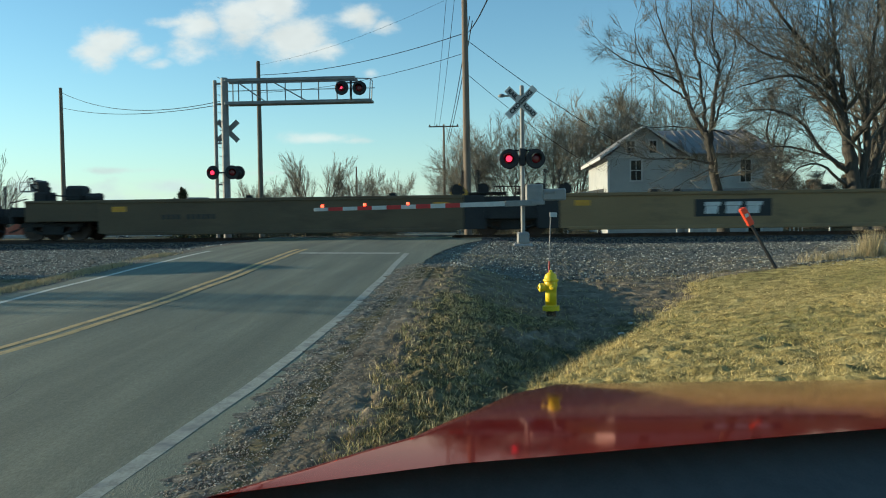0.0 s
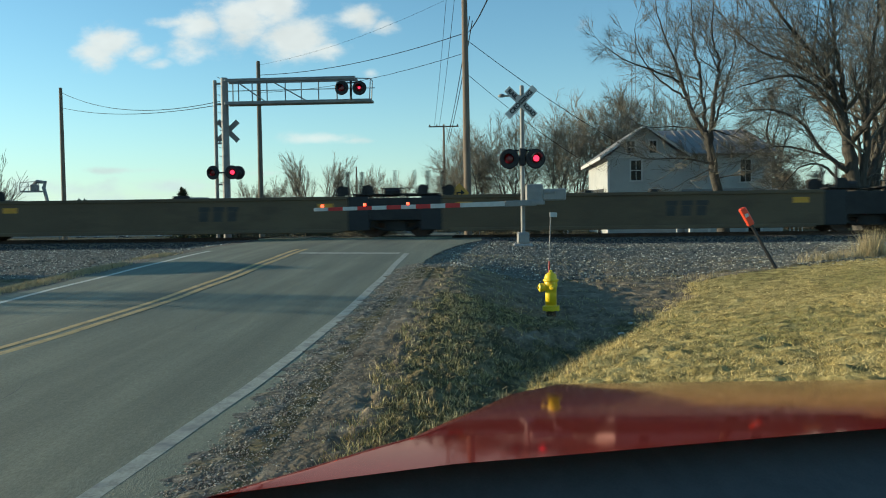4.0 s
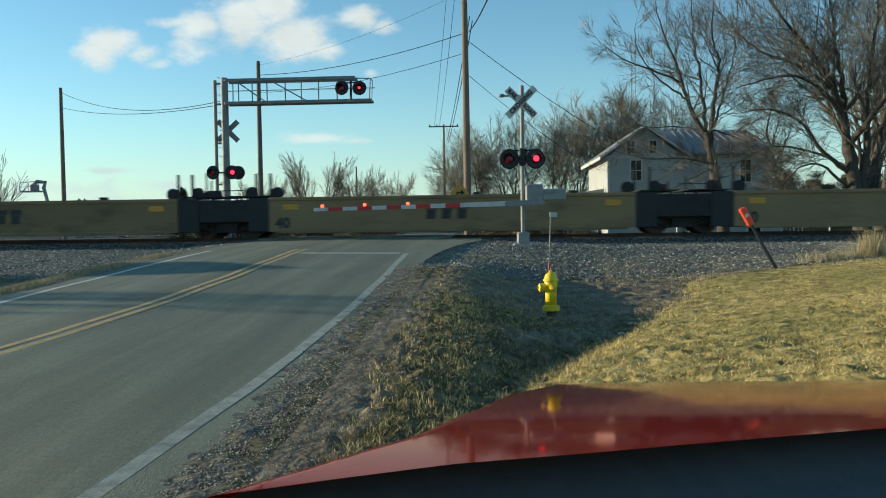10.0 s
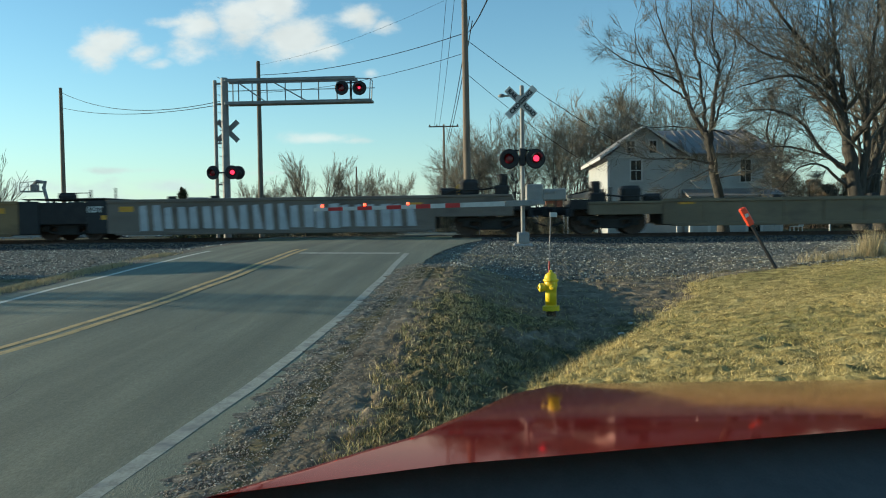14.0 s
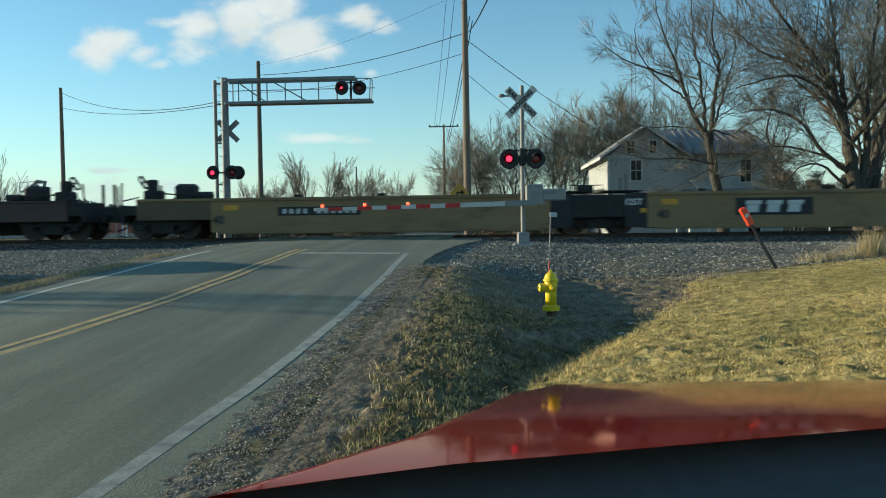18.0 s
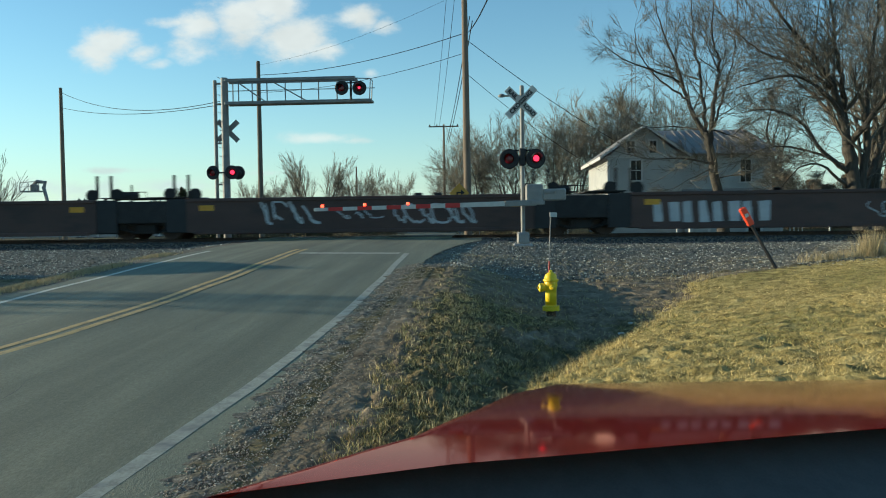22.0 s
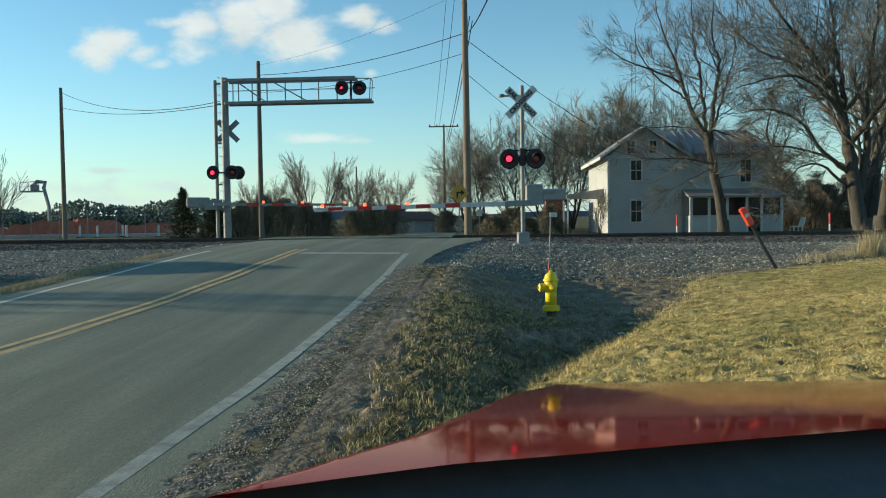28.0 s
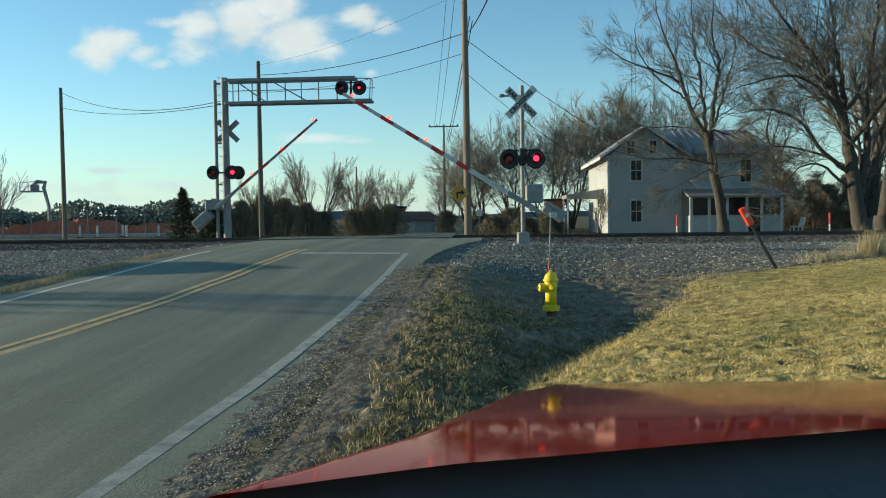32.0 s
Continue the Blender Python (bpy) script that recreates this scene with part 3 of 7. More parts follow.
def strip(name, x0, x1, y0, y1, material, label, step=0.5, lift=0.003, wav=0.0):
    ys = np.arange(y0, y1 + step / 2, step)
    me = grid_mesh(name, np.linspace(x0, x1, 3), ys, lambda x, y: road_z(x, y) + 0.002 * np.sin(x * 3.1) * np.sin(y * 0.9) + lift, material)
    if wav:
        for v in me.vertices:
            if x0 > -3:
                v.co.x += float(np.interp(v.co.y, LINE_Y, LINE_DX))
            elif x0 > -6:
                v.co.x += float(np.interp(v.co.y, YELLOW_Y, YELLOW_DX))
            v.co.x += wav * math.sin(v.co.y * 1.7) + wav * 0.6 * math.sin(v.co.y * 0.53 + 1)
    return tagged(new(name, me), label, "road marking", kind="structure")


def build_markings():
    strip("edge_line", -2.33, -2.19, -20, 20.4, M_WHITE_LINE, "worn white edge line", wav=0.008)
    strip("edge_line", -7.98, -7.86, -20, 22.0, M_WHITE_EDGE, "worn white edge line", wav=0.02)
    strip("centre_line", -5.22, -5.10, -20, 21.8, M_YELLOW_LINE, "double yellow centre line", wav=0.015)
    strip("centre_line", -5.45, -5.33, -20, 21.8, M_YELLOW_LINE, "double yellow centre line", wav=0.015)
    strip("stop_line", -5.0, -2.4, 20.3, 20.75, M_WHITE_LINE, "faded white stop line", step=0.15)
    for x0, y0, y1, amp in ((-4.25, 6.6, 7.9, 0.16), (-3.75, 9.6, 11.4, 0.14), (-3.72, 11.6, 14.2, 0.12), (-3.3, 13.6, 15.0, 0.2), (-6.4, 9.0, 10.5, 0.12)):
        ys = np.arange(y0, y1, 0.12)
        rr = np.random.default_rng(int(y0 * 10))
        xs = x0 + np.cumsum(rr.normal(0, amp * 0.22, len(ys))) + (ys - y0) * 0.02
        vs, fs = [], []
        for k, (x, y) in enumerate(zip(xs, ys)):
            w = 0.002 + 0.006 * rr.random()
            for s in (-w, w):
                vs.append((x + s, y, float(road_z(np.array([x]), np.array([y]))[0]) + 0.002 * math.sin(x * 3.1) * math.sin(y * 0.9) + 0.004))
            if k:
                fs.append((2 * k - 2, 2 * k - 1, 2 * k + 1, 2 * k))
        single("road_crack", Shape().add(vs, fs), M_CRACK, "dark sealed crack in the asphalt", "crack", kind="structure")


def build_track():
    """Two rails on timber ties, the nearest ties as pieces of their own."""
    tr = thing("railway_track", "rusty steel rails on timber ties in grey ballast", "railway track", kind="structure")
    prof = [(-0.07, -0.17), (0.07, -0.17), (0.07, -0.155), (0.012, -0.13), (0.012, -0.05), (0.036, -0.035), (0.036, 0.0), (-0.036, 0.0), (-0.036, -0.035), (-0.012, -0.05), (-0.012, -0.13), (-0.07, -0.155)]
    for dy in (-0.7175, 0.7175):
        vs = [(x, TRACK_Y + dy + a, RAIL_TOP + b) for x in (-700, 700) for a, b in prof]
        n = len(prof)
        fs = [(i, (i + 1) % n, n + (i + 1) % n, n + i) for i in range(n)]
        part("rail", Shape().add(vs, fs), M_RAIL, tr)
    tie = Shape().box(-0.11, 0.11, -1.3, 1.3, -0.18, 0.0, 0.015).mesh("tie", M_TIE)
    for k in range(70):
        x = -22 + k * 0.55
        if -9.0 < x < -1.4:
            continue
        part("tie", tie, M_TIE, tr, at=pose(x, TRACK_Y, RAIL_TOP - 0.165, 0, 0, random.uniform(-1, 1)))
    # crossing panels between the rails
    for y0, y1 in ((TRACK_Y - 1.5, TRACK_Y - 0.80), (TRACK_Y - 0.63, TRACK_Y + 0.63), (TRACK_Y + 0.80, TRACK_Y + 1.5)):
        part("crossing_panel", Shape().box(-8.7, -1.5, y0, y1, RAIL_TOP - 0.2, RAIL_TOP - 0.008, 0.01), M_ASPHALT, tr)


# ---- crossing signals ----
FLASHERS = []


def flasher(parent, x, y, z, turn=0.0, side=0, face=-1, half=0.085):
    """Round black backing, hood, red lens and the lit cluster; face -1 looks back along the road."""
    m = pose(x, y, z, 0, 0, turn)
    back = part("backing_plate", Shape().lathe([(0.02, 0.0), (0.29, 0.0), (0.305, -0.012), (0.305, -0.02), (0.02, -0.02)], 32, pose(0, 0, 0, 90 if face < 0 else -90)), M_BLACK, parent, at=m)
    s = Shape().lathe([(0.02, 0.12), (0.10, 0.12), (0.15, 0.06), (0.16, -0.02), (0.02, -0.02)], 20, pose(0, 0.0, 0, -90 if face < 0 else 90))
    part("lamp_housing", s, M_BLACK, parent, at=m)
    vs, fs = [], []
    for k in range(15):
        a = radians(-20 + 220 * k / 14)
        for r, dpt in ((0.165, 0.022), (0.165, 0.26 if 2 < k < 12 else 0.12), (0.158, 0.26 if 2 < k < 12 else 0.12), (0.158, 0.022)):
            vs.append((r * math.cos(a), face * dpt, r * math.sin(a)))
        if k:
            q = 4 * k
            fs += [(q - 4 + i, q - 4 + (i + 1) % 4, q + (i + 1) % 4, q + i) for i in range(4)]
    part("visor", Shape().add(vs, fs), M_BLACK, parent, at=m)
    part("lens", Shape().lathe([(0.15, 0.0), (0.12, 0.014), (0.06, 0.022), (0.01, 0.024)], 24, pose(0, face * 0.022, 0, 90 if face < 0 else -90)), M_LENS, parent, "dark red lens", True, at=m)
    if face < 0:
        led = part("lit_lamp", Shape().lathe([(half * 0.5, 0.008), (half, 0.004), (half * 1.12, -0.006), (half * 0.5, -0.01)], 20, pose(0, 0, 0, 90)), M_LAMP, parent, "glowing red light cluster")
        FLASHERS.append((led, m, side))
    return back


def blade_sign(parent, cx, y, cz, turn=0.0, lettered=True, front=-1):
    """Crossbuck: two crossed blades, lettered on the face."""
    for ang, off in ((45, 0.016), (-45, 0.0)):
        m = pose(cx, y - off, cz, 0, 0, turn) @ pose(0, 0, 0, 0, -ang, 0)
        b = part("blade", Shape().box(-0.61, 0.61, -0.006, 0.006, -0.114, 0.114, 0.004), M_WHITE if lettered else M_GALV, parent, at=m)
        if lettered:
            for text, dx in ((("CROSSING", 0.0),) if ang > 0 else (("RAIL", -0.36), ("ROAD", 0.34))):
                t = part("lettering", lettering(text, 0.19 if ang > 0 else 0.18, M_BLACK), None, b, "black lettering")
                t.matrix_basis = pose(dx, -0.010, 0, 90, 0, 0)


GATES = {}


def build_mast():
    X, Y = 0.95, 25.0
    g = gz(X, Y)
    t = thing("crossing_signal", "silver crossing signal mast with crossbuck, red flashers and gate", "crossing signal", pose(0, 0, 0))
    part("foundation", Shape().box(X - 0.30, X + 0.30, Y - 0.30, Y + 0.30, g - 0.3, g + 0.06, 0.03), M_CONCRETE, t)
    part("mast_base", Shape().box(X - 0.19, X + 0.19, Y - 0.19, Y + 0.19, g + 0.05, g + 0.42, 0.05), M_ALU, t, "grey cast junction base")
    for dx in (-0.24, 0.24):
        part("anchor_bolt", Shape().lathe([(0.02, g), (0.02, g + 0.12)], 6, pose(X + dx, Y - 0.24, 0)), M_GALV, t)
    part("mast", Shape().lathe([(0.066, g + 0.2), (0.066, 5.83), (0.05, 5.86)], 20, pose(X, Y, 0)), M_ALU, t, smooth=False)
    part("crossarm", Shape().tube([(X - 0.42, Y - 0.02, 3.86), (X + 0.42, Y - 0.02, 3.86)], 0.03, 8), M_BLACK, t)
    part("arm_bracket", Shape().box(X - 0.1, X + 0.1, Y - 0.12, Y + 0.12, 3.38, 3.92, 0.03), M_BLACK, t)
    flasher(t, X - 0.41, Y - 0.10, 3.60, -8, 0)
    flasher(t, X + 0.41, Y - 0.10, 3.60, 14, 1)
    flasher(t, X - 0.41, Y + 0.12, 3.60, 5, 0, 1)
    flasher(t, X + 0.41, Y + 0.12, 3.60, -5, 1, 1)
    blade_sign(t, X - 0.03, Y - 0.10, 5.33, -6)
    part("sign_clamp", Shape().box(X - 0.09, X + 0.09, Y - 0.09, Y + 0.09, 5.26, 5.40, 0.02), M_GALV, t)
    part("bell_arm", Shape().tube([(X, Y, 5.55), (X - 0.62, Y, 5.55)], 0.028, 8), M_ALU, t)
    part("bell", Shape().lathe([(0.02, 0.0), (0.11, 0.0), (0.12, 0.05), (0.06, 0.09), (0.02, 0.1)], 16, pose(X - 0.62, Y, 5.52)), M_ALU, t)
    # mechanism and counterweight arms
    part("gate_mechanism", Shape().box(X + 0.08, X + 0.62, Y - 0.3, Y + 0.15, 2.22, 2.80, 0.04), M_ALU, t)
    piv = Vector((X + 0.05, Y - 0.36, 2.22))
    arm = part("gate_arm", Shape().box(-0.62, 0.35, -0.05, 0.05, -0.09, 0.09, 0.02), M_ALU, t)
    L0, L1, n = -0.62, -6.55, 13
    for k in range(n):
        a, b = L0 + (L1 - L0) * k / n, L0 + (L1 - L0) * (k + 1) / n
        h = 0.075 - 0.025 * k / n
        red = k % 2 == 1 and k > 1
        part("red_stripe" if red else "white_stripe", Shape().box(b, a, -0.02, 0.02, -h, h, 0.006), M_RED if red else M_WHITE, arm, "red reflective band" if red else "")
    for u in (-6.28, -4.95, -3.6):
        part("gate_light", Shape().box(u - 0.045, u + 0.045, -0.04, 0.04, 0.06, 0.15, 0.02), M_TIP, arm, "small red gate light")
    for dy in (-0.06, 0.06):
        part("counterweight_arm", Shape().box(0.2, 0.6, dy - 0.015, dy + 0.015, -0.06, 0.06, 0.01), M_ALU, arm)
    part("counterweight", Shape().box(0.55, 1.27, 0.08, 0.49, 0.06, 0.42, 0.04), M_ALU, arm)
    part("weight_plate", Shape().box(0.62, 0.95, 0.055, 0.085, 0.28, 0.36, 0.01), M_GALV, arm)
    GATES["near"] = (arm, piv)


def build_cantilever():
    X, Y = -11.62, 34.5
    g = gz(X, Y)
    t = thing("cantilever_signal", "grey steel cantilever signal over the road with red flashers", "crossing signal")
    part("foundation", Shape().box(X - 0.5, X + 0.5, Y - 0.4, Y + 0.4, g - 0.3, g + 0.16, 0.04), M_CONCRETE, t)
    part("column", Shape().lathe([(0.17, g + 0.1), (0.155, 8.0), (0.13, 8.03)], 20, pose(X, Y, 0)), M_GALV, t, smooth=False)
    part("column_brace", Shape().lathe([(0.08, g + 0.1), (0.08, 7.95)], 12, pose(X - 0.46, Y + 0.1, 0)), M_GALV, t)
    for z in (6.9, 7.8, 5.2, 3.4):
        part("brace_link", Shape().box(X - 0.5, X, Y + 0.04, Y + 0.12, z - 0.04, z + 0.04, 0.01), M_GALV, t)
    for k in range(18):
        z = g + 0.8 + k * 0.38
        part("ladder_rung", Shape().tube([(X - 0.24, Y - 0.16, z), (X - 0.24, Y + 0.2, z)], 0.012, 5), M_GALV, t)
    for z in (6.88, 7.86):
        part("truss_chord", Shape().box(X + 0.1, -5.1 if z < 7 else -5.8, Y - 0.36, Y - 0.22, z - 0.07, z + 0.07, 0.02), M_GALV, t)
        part("truss_chord", Shape().box(X + 0.1, -5.1 if z < 7 else -5.8, Y + 0.22, Y + 0.36, z - 0.05, z + 0.07, 0.02), M_GALV, t)
    part("walkway_grating", Shape().box(X + 0.2, -5.1, Y - 0.22, Y + 0.22, 6.84, 6.87), M_GALV, t)
    for x in (-11.15, -10.9, -10.3, -9.65, -8.85, -8.15, -7.4, -6.6):
        part("truss_post", Shape().tube([(x, Y - 0.29, 6.9), (x, Y - 0.29, 7.84)], 0.028, 6), M_GALV, t)
    for xa, xb in ((-11.0, -9.7), (-9.5, -7.9)):
        part("truss_diagonal", Shape().tube([(xa, Y - 0.29, 7.82), (xb, Y - 0.29, 6.9)], 0.028, 6), M_GALV, t)
    part("hand_rail", Shape().tube([(X, Y + 0.3, 7.5), (-5.05, Y + 0.3, 7.5)], 0.018, 6), M_GALV, t)
    part("end_rail", Shape().tube([(-5.2, Y - 0.29, 6.9), (-5.15, Y - 0.29, 7.8), (-5.15, Y + 0.29, 7.8), (-5.2, Y + 0.29, 6.9)], 0.022, 6), M_GALV, t)
    part("end_rail", Shape().tube([(-5.8, Y - 0.29, 7.84), (-5.15, Y - 0.29, 7.8)], 0.022, 6), M_GALV, t)
    part("lamp_post", Shape().tube([(-5.98, Y - 0.4, 6.9), (-5.98, Y - 0.4, 7.7)], 0.05, 8), M_BLACK, t)
    part("lamp_bar", Shape().tube([(-6.4, Y - 0.42, 7.62), (-5.6, Y - 0.42, 7.62)], 0.03, 8), M_BLACK, t)
    flasher(t, -6.36, Y - 0.50, 7.40, -8, 0, -1, 0.05)
    flasher(t, -5.6, Y - 0.50, 7.38, 0, 1, -1, 0.05)
    flasher(t, X - 0.50, Y - 0.30, 3.90, -8, 0)
    flasher(t, X + 0.36, Y - 0.30, 3.90, 20, 1)
    flasher(t, X + 0.5, Y + 0.1, 3.90, 0, 1, 1)
    part("lamp_bar", Shape().tube([(X - 0.5, Y - 0.24, 3.9), (X + 0.5, Y - 0.24, 3.9)], 0.03, 8), M_BLACK, t)
    blade_sign(t, X + 0.03, Y + 0.26, 5.75, 18, False)
    # gate for the far lane
    part("gate_mechanism", Shape().box(X - 0.9, X - 0.25, Y - 0.3, Y + 0.2, 2.28, 2.72, 0.04), M_GALV, t)
    arm = part("gate_arm", Shape().box(-0.3, 0.7, -0.05, 0.05, -0.08, 0.08, 0.02), M_ALU, t)
    n = 9
    for k in range(n):
        a, b = 0.6 + 5.0 * k / n, 0.6 + 5.0 * (k + 1) / n
        h = 0.065 - 0.02 * k / n
        red = k % 2 == 1
        part("red_stripe" if red else "white_stripe", Shape().box(a, b, -0.02, 0.02, -h, h, 0.006), M_RED if red else M_GALV, arm)
    for u in (1.9, 3.6, 5.45):
        part("gate_light", Shape().box(u - 0.045, u + 0.045, -0.04, 0.04, 0.05, 0.14, 0.02), M_TIP, arm, "small red gate light")
    part("counterweight", Shape().box(-1.6, -0.68, 0.2, 0.64, -0.14, 0.30, 0.04), M_GALV, arm)
    GATES["far"] = (arm, Vector((X - 0.15, Y - 0.42, 2.52)))


# ---- poles and wires ----
def utility_pole(x, y, top, radius, lean=0.0, arms=(), wood=None):
    g = gz(x, y)
    t = thing("utility_pole", "weathered wooden utility pole with cables", "utility pole", pose(x, y, g, 0, lean, 0), "utility poles")
    h = top - g
    part("post", Shape().lathe([(radius * 1.2, -0.4), (radius * 1.1, h * 0.3), (radius * 0.95, h * 0.7), (radius * 0.8, h), (radius * 0.5, h + 0.03)], 14), wood or M_WOOD_POLE, t)
    for z, half in arms:
        part("crossarm", Shape().box(-half, half, -0.14, -0.03, z - g - 0.06, z - g + 0.06, 0.01), M_WOOD_POLE, t)
        for u in (-0.92, -0.45, 0.45, 0.92):
            part("insulator", Shape().lathe([(0.03, 0), (0.06, 0.04), (0.06, 0.12), (0.02, 0.16)], 8, pose(half * u, -0.08, z - g + 0.06)), M_BLACK, t)
    return t


def cable(a, b, sag, r=0.018):
    a, b = Vector(a), Vector(b)
    pts = [a.lerp(b, k / 14) - Vector((0, 0, sag * 4 * (k / 14) * (1 - k / 14))) for k in range(15)]
    single("cable", Shape().tube(pts, r, 5), M_WIRE, "dark overhead cable between poles", "cable", group="overhead cables")


def build_poles():
    c = utility_pole(-1.12, 37, 13.4, 0.15, -0.3, [(12.9, 1.2)])
    utility_pole(-14.05, 48, 11.4, 0.14, wood=M_POLE_DARK)
    utility_pole(-30.3, 55, 11.3, 0.14)
    utility_pole(-4.75, 80, 11.1, 0.12, 0, [(10.9, 1.5)])
    utility_pole(-15.3, 90, 7.7, 0.10)
    cable((-13.98, 48, 10.59), (-1.25, 37, 10.23), 0.40, 0.018)
    cable((-13.98, 48, 9.55), (-1.25, 37, 9.33), 0.4, 0.013)
    cable((-30.2, 55, 10.95), (-11.9, 34.7, 7.05), 0.75, 0.016)
    cable((-30.2, 55, 9.9), (-11.9, 34.7, 6.9), 0.42, 0.016)
    cable((-13.98, 48, 11.2), (-2.1, 37, 11.75), 0.35, 0.006)
    cable((-1.1, 37, 9.95), (10.2, 57, 6.2), 0.3, 0.016)
    cable((-1.1, 37, 8.4), (7.6, 57, 5.0), 0.3, 0.013)
    for dx, z0, z1, r in ((-0.5, 12.9, 10.9, 0.014), (-1.0, 12.9, 10.9, 0.012), (0.2, 11.0, 9.3, 0.022), (0.35, 10.8, 9.2, 0.022)):
        cable((-1.1 + dx * 0.8, 37, z0), (-4.7 + dx, 80, z1), 0.5, r)
    cable((-1.0, 37, 10.3), (0.0, 20, 7.3), 0.1, 0.02)
    cable((-1.0, 37, 12.9), (0.9, 14, 9.6), 0.2, 0.012)


# ---- street things ----
def build_hydrant():
    X, Y = 0.97, 13.5
    g = gz(X, Y)
    t = thing("fire_hydrant", "bright yellow cast-iron fire hydrant standing in a ditch", "fire hydrant", pose(X, Y, g + 0.02, 0, 0, 8))
    t.scale = (0.92, 0.92, 0.92)
    part("bury_pipe", Shape().lathe([(0.085, -0.25), (0.085, 0.12)], 18), M_RUST, t, "rusty pipe below the flange")
    part("base_flange", Shape().lathe([(0.09, 0.10), (0.155, 0.11), (0.155, 0.145), (0.15, 0.15), (0.155, 0.155), (0.155, 0.185), (0.11, 0.20), (0.10, 0.22)], 24), M_HYDRANT, t, smooth=False)
    part("barrel", Shape().lathe([(0.105, 0.18), (0.102, 0.4), (0.105, 0.52), (0.12, 0.56), (0.12, 0.62), (0.112, 0.66)], 28), M_HYDRANT, t, smooth=True)
    part("bonnet", Shape().lathe([(0.135, 0.64), (0.14, 0.645), (0.14, 0.675), (0.118, 0.685), (0.112, 0.73), (0.09, 0.775), (0.055, 0.80), (0.035, 0.81)], 28), M_HYDRANT, t, smooth=True)
    part("operating_nut", Shape().lathe([(0.035, 0.80), (0.03, 0.845), (0.02, 0.85)], 5), M_HYDRANT, t)
    for a in range(8):
        an = 2 * math.pi * a / 8
        part("bolt", Shape().lathe([(0.014, 0.10), (0.014, 0.20)], 6, pose(0.138 * math.cos(an), 0.138 * math.sin(an), 0)), M_HYDRANT, t)
    for ang, r, ln in ((180, 0.075, 0.21), (270, 0.05, 0.155), (90, 0.05, 0.15)):
        m = pose(0, 0, 0.53, 0, 0, ang) @ pose(0, 0, 0, 0, 90, 0)
        noz = part("nozzle", Shape().lathe([(r * 0.85, 0.07), (r * 0.85, ln - 0.07), (r * 1.08, ln - 0.07), (r * 1.08, ln), (r * 0.7, ln + 0.015)], 18), M_HYDRANT, t, at=m)
        part("cap_nut", Shape().lathe([(0.024, ln), (0.02, ln + 0.045)], 5), M_HYDRANT, noz)
    # thin marker rod with a small white plate on it behind
    X, Y = 1.22, 17.6
    g = gz(X, Y)
    r = thing("hydrant_marker", "thin red and white marker rod with a small plate", "marker post", pose(X, Y, g, 0, 2, 0))
    part("rod", Shape().lathe([(0.011, -0.1), (0.011, 1.5)], 6), M_GALV, r)
    part("red_band", Shape().lathe([(0.014, 0.05), (0.014, 0.45)], 6), M_RED, r)
    part("plate", Shape().box(-0.02, 0.14, -0.012, 0.0, 1.42, 1.52, 0.006), M_WHITE, r)


def build_leaning_marker():
    X, Y = 6.5, 18.7
    g = gz(X, Y)
    t = thing("warning_marker", "leaning dark post with a red plastic warning cap", "marker post", pose(X, Y, g - 0.05, 0, -29, 0))
    part("post", Shape().lathe([(0.04, -0.1), (0.037, 1.3)], 10), M_BLACK, t)
    cap = part("cap", Shape().box(-0.085, 0.085, -0.05, 0.05, 1.20, 1.66, 0.03), M_ORANGE_RED, t, "red plastic cap")
    part("label", Shape().box(-0.035, 0.045, -0.056, -0.049, 1.42, 1.50), M_WHITE, cap)


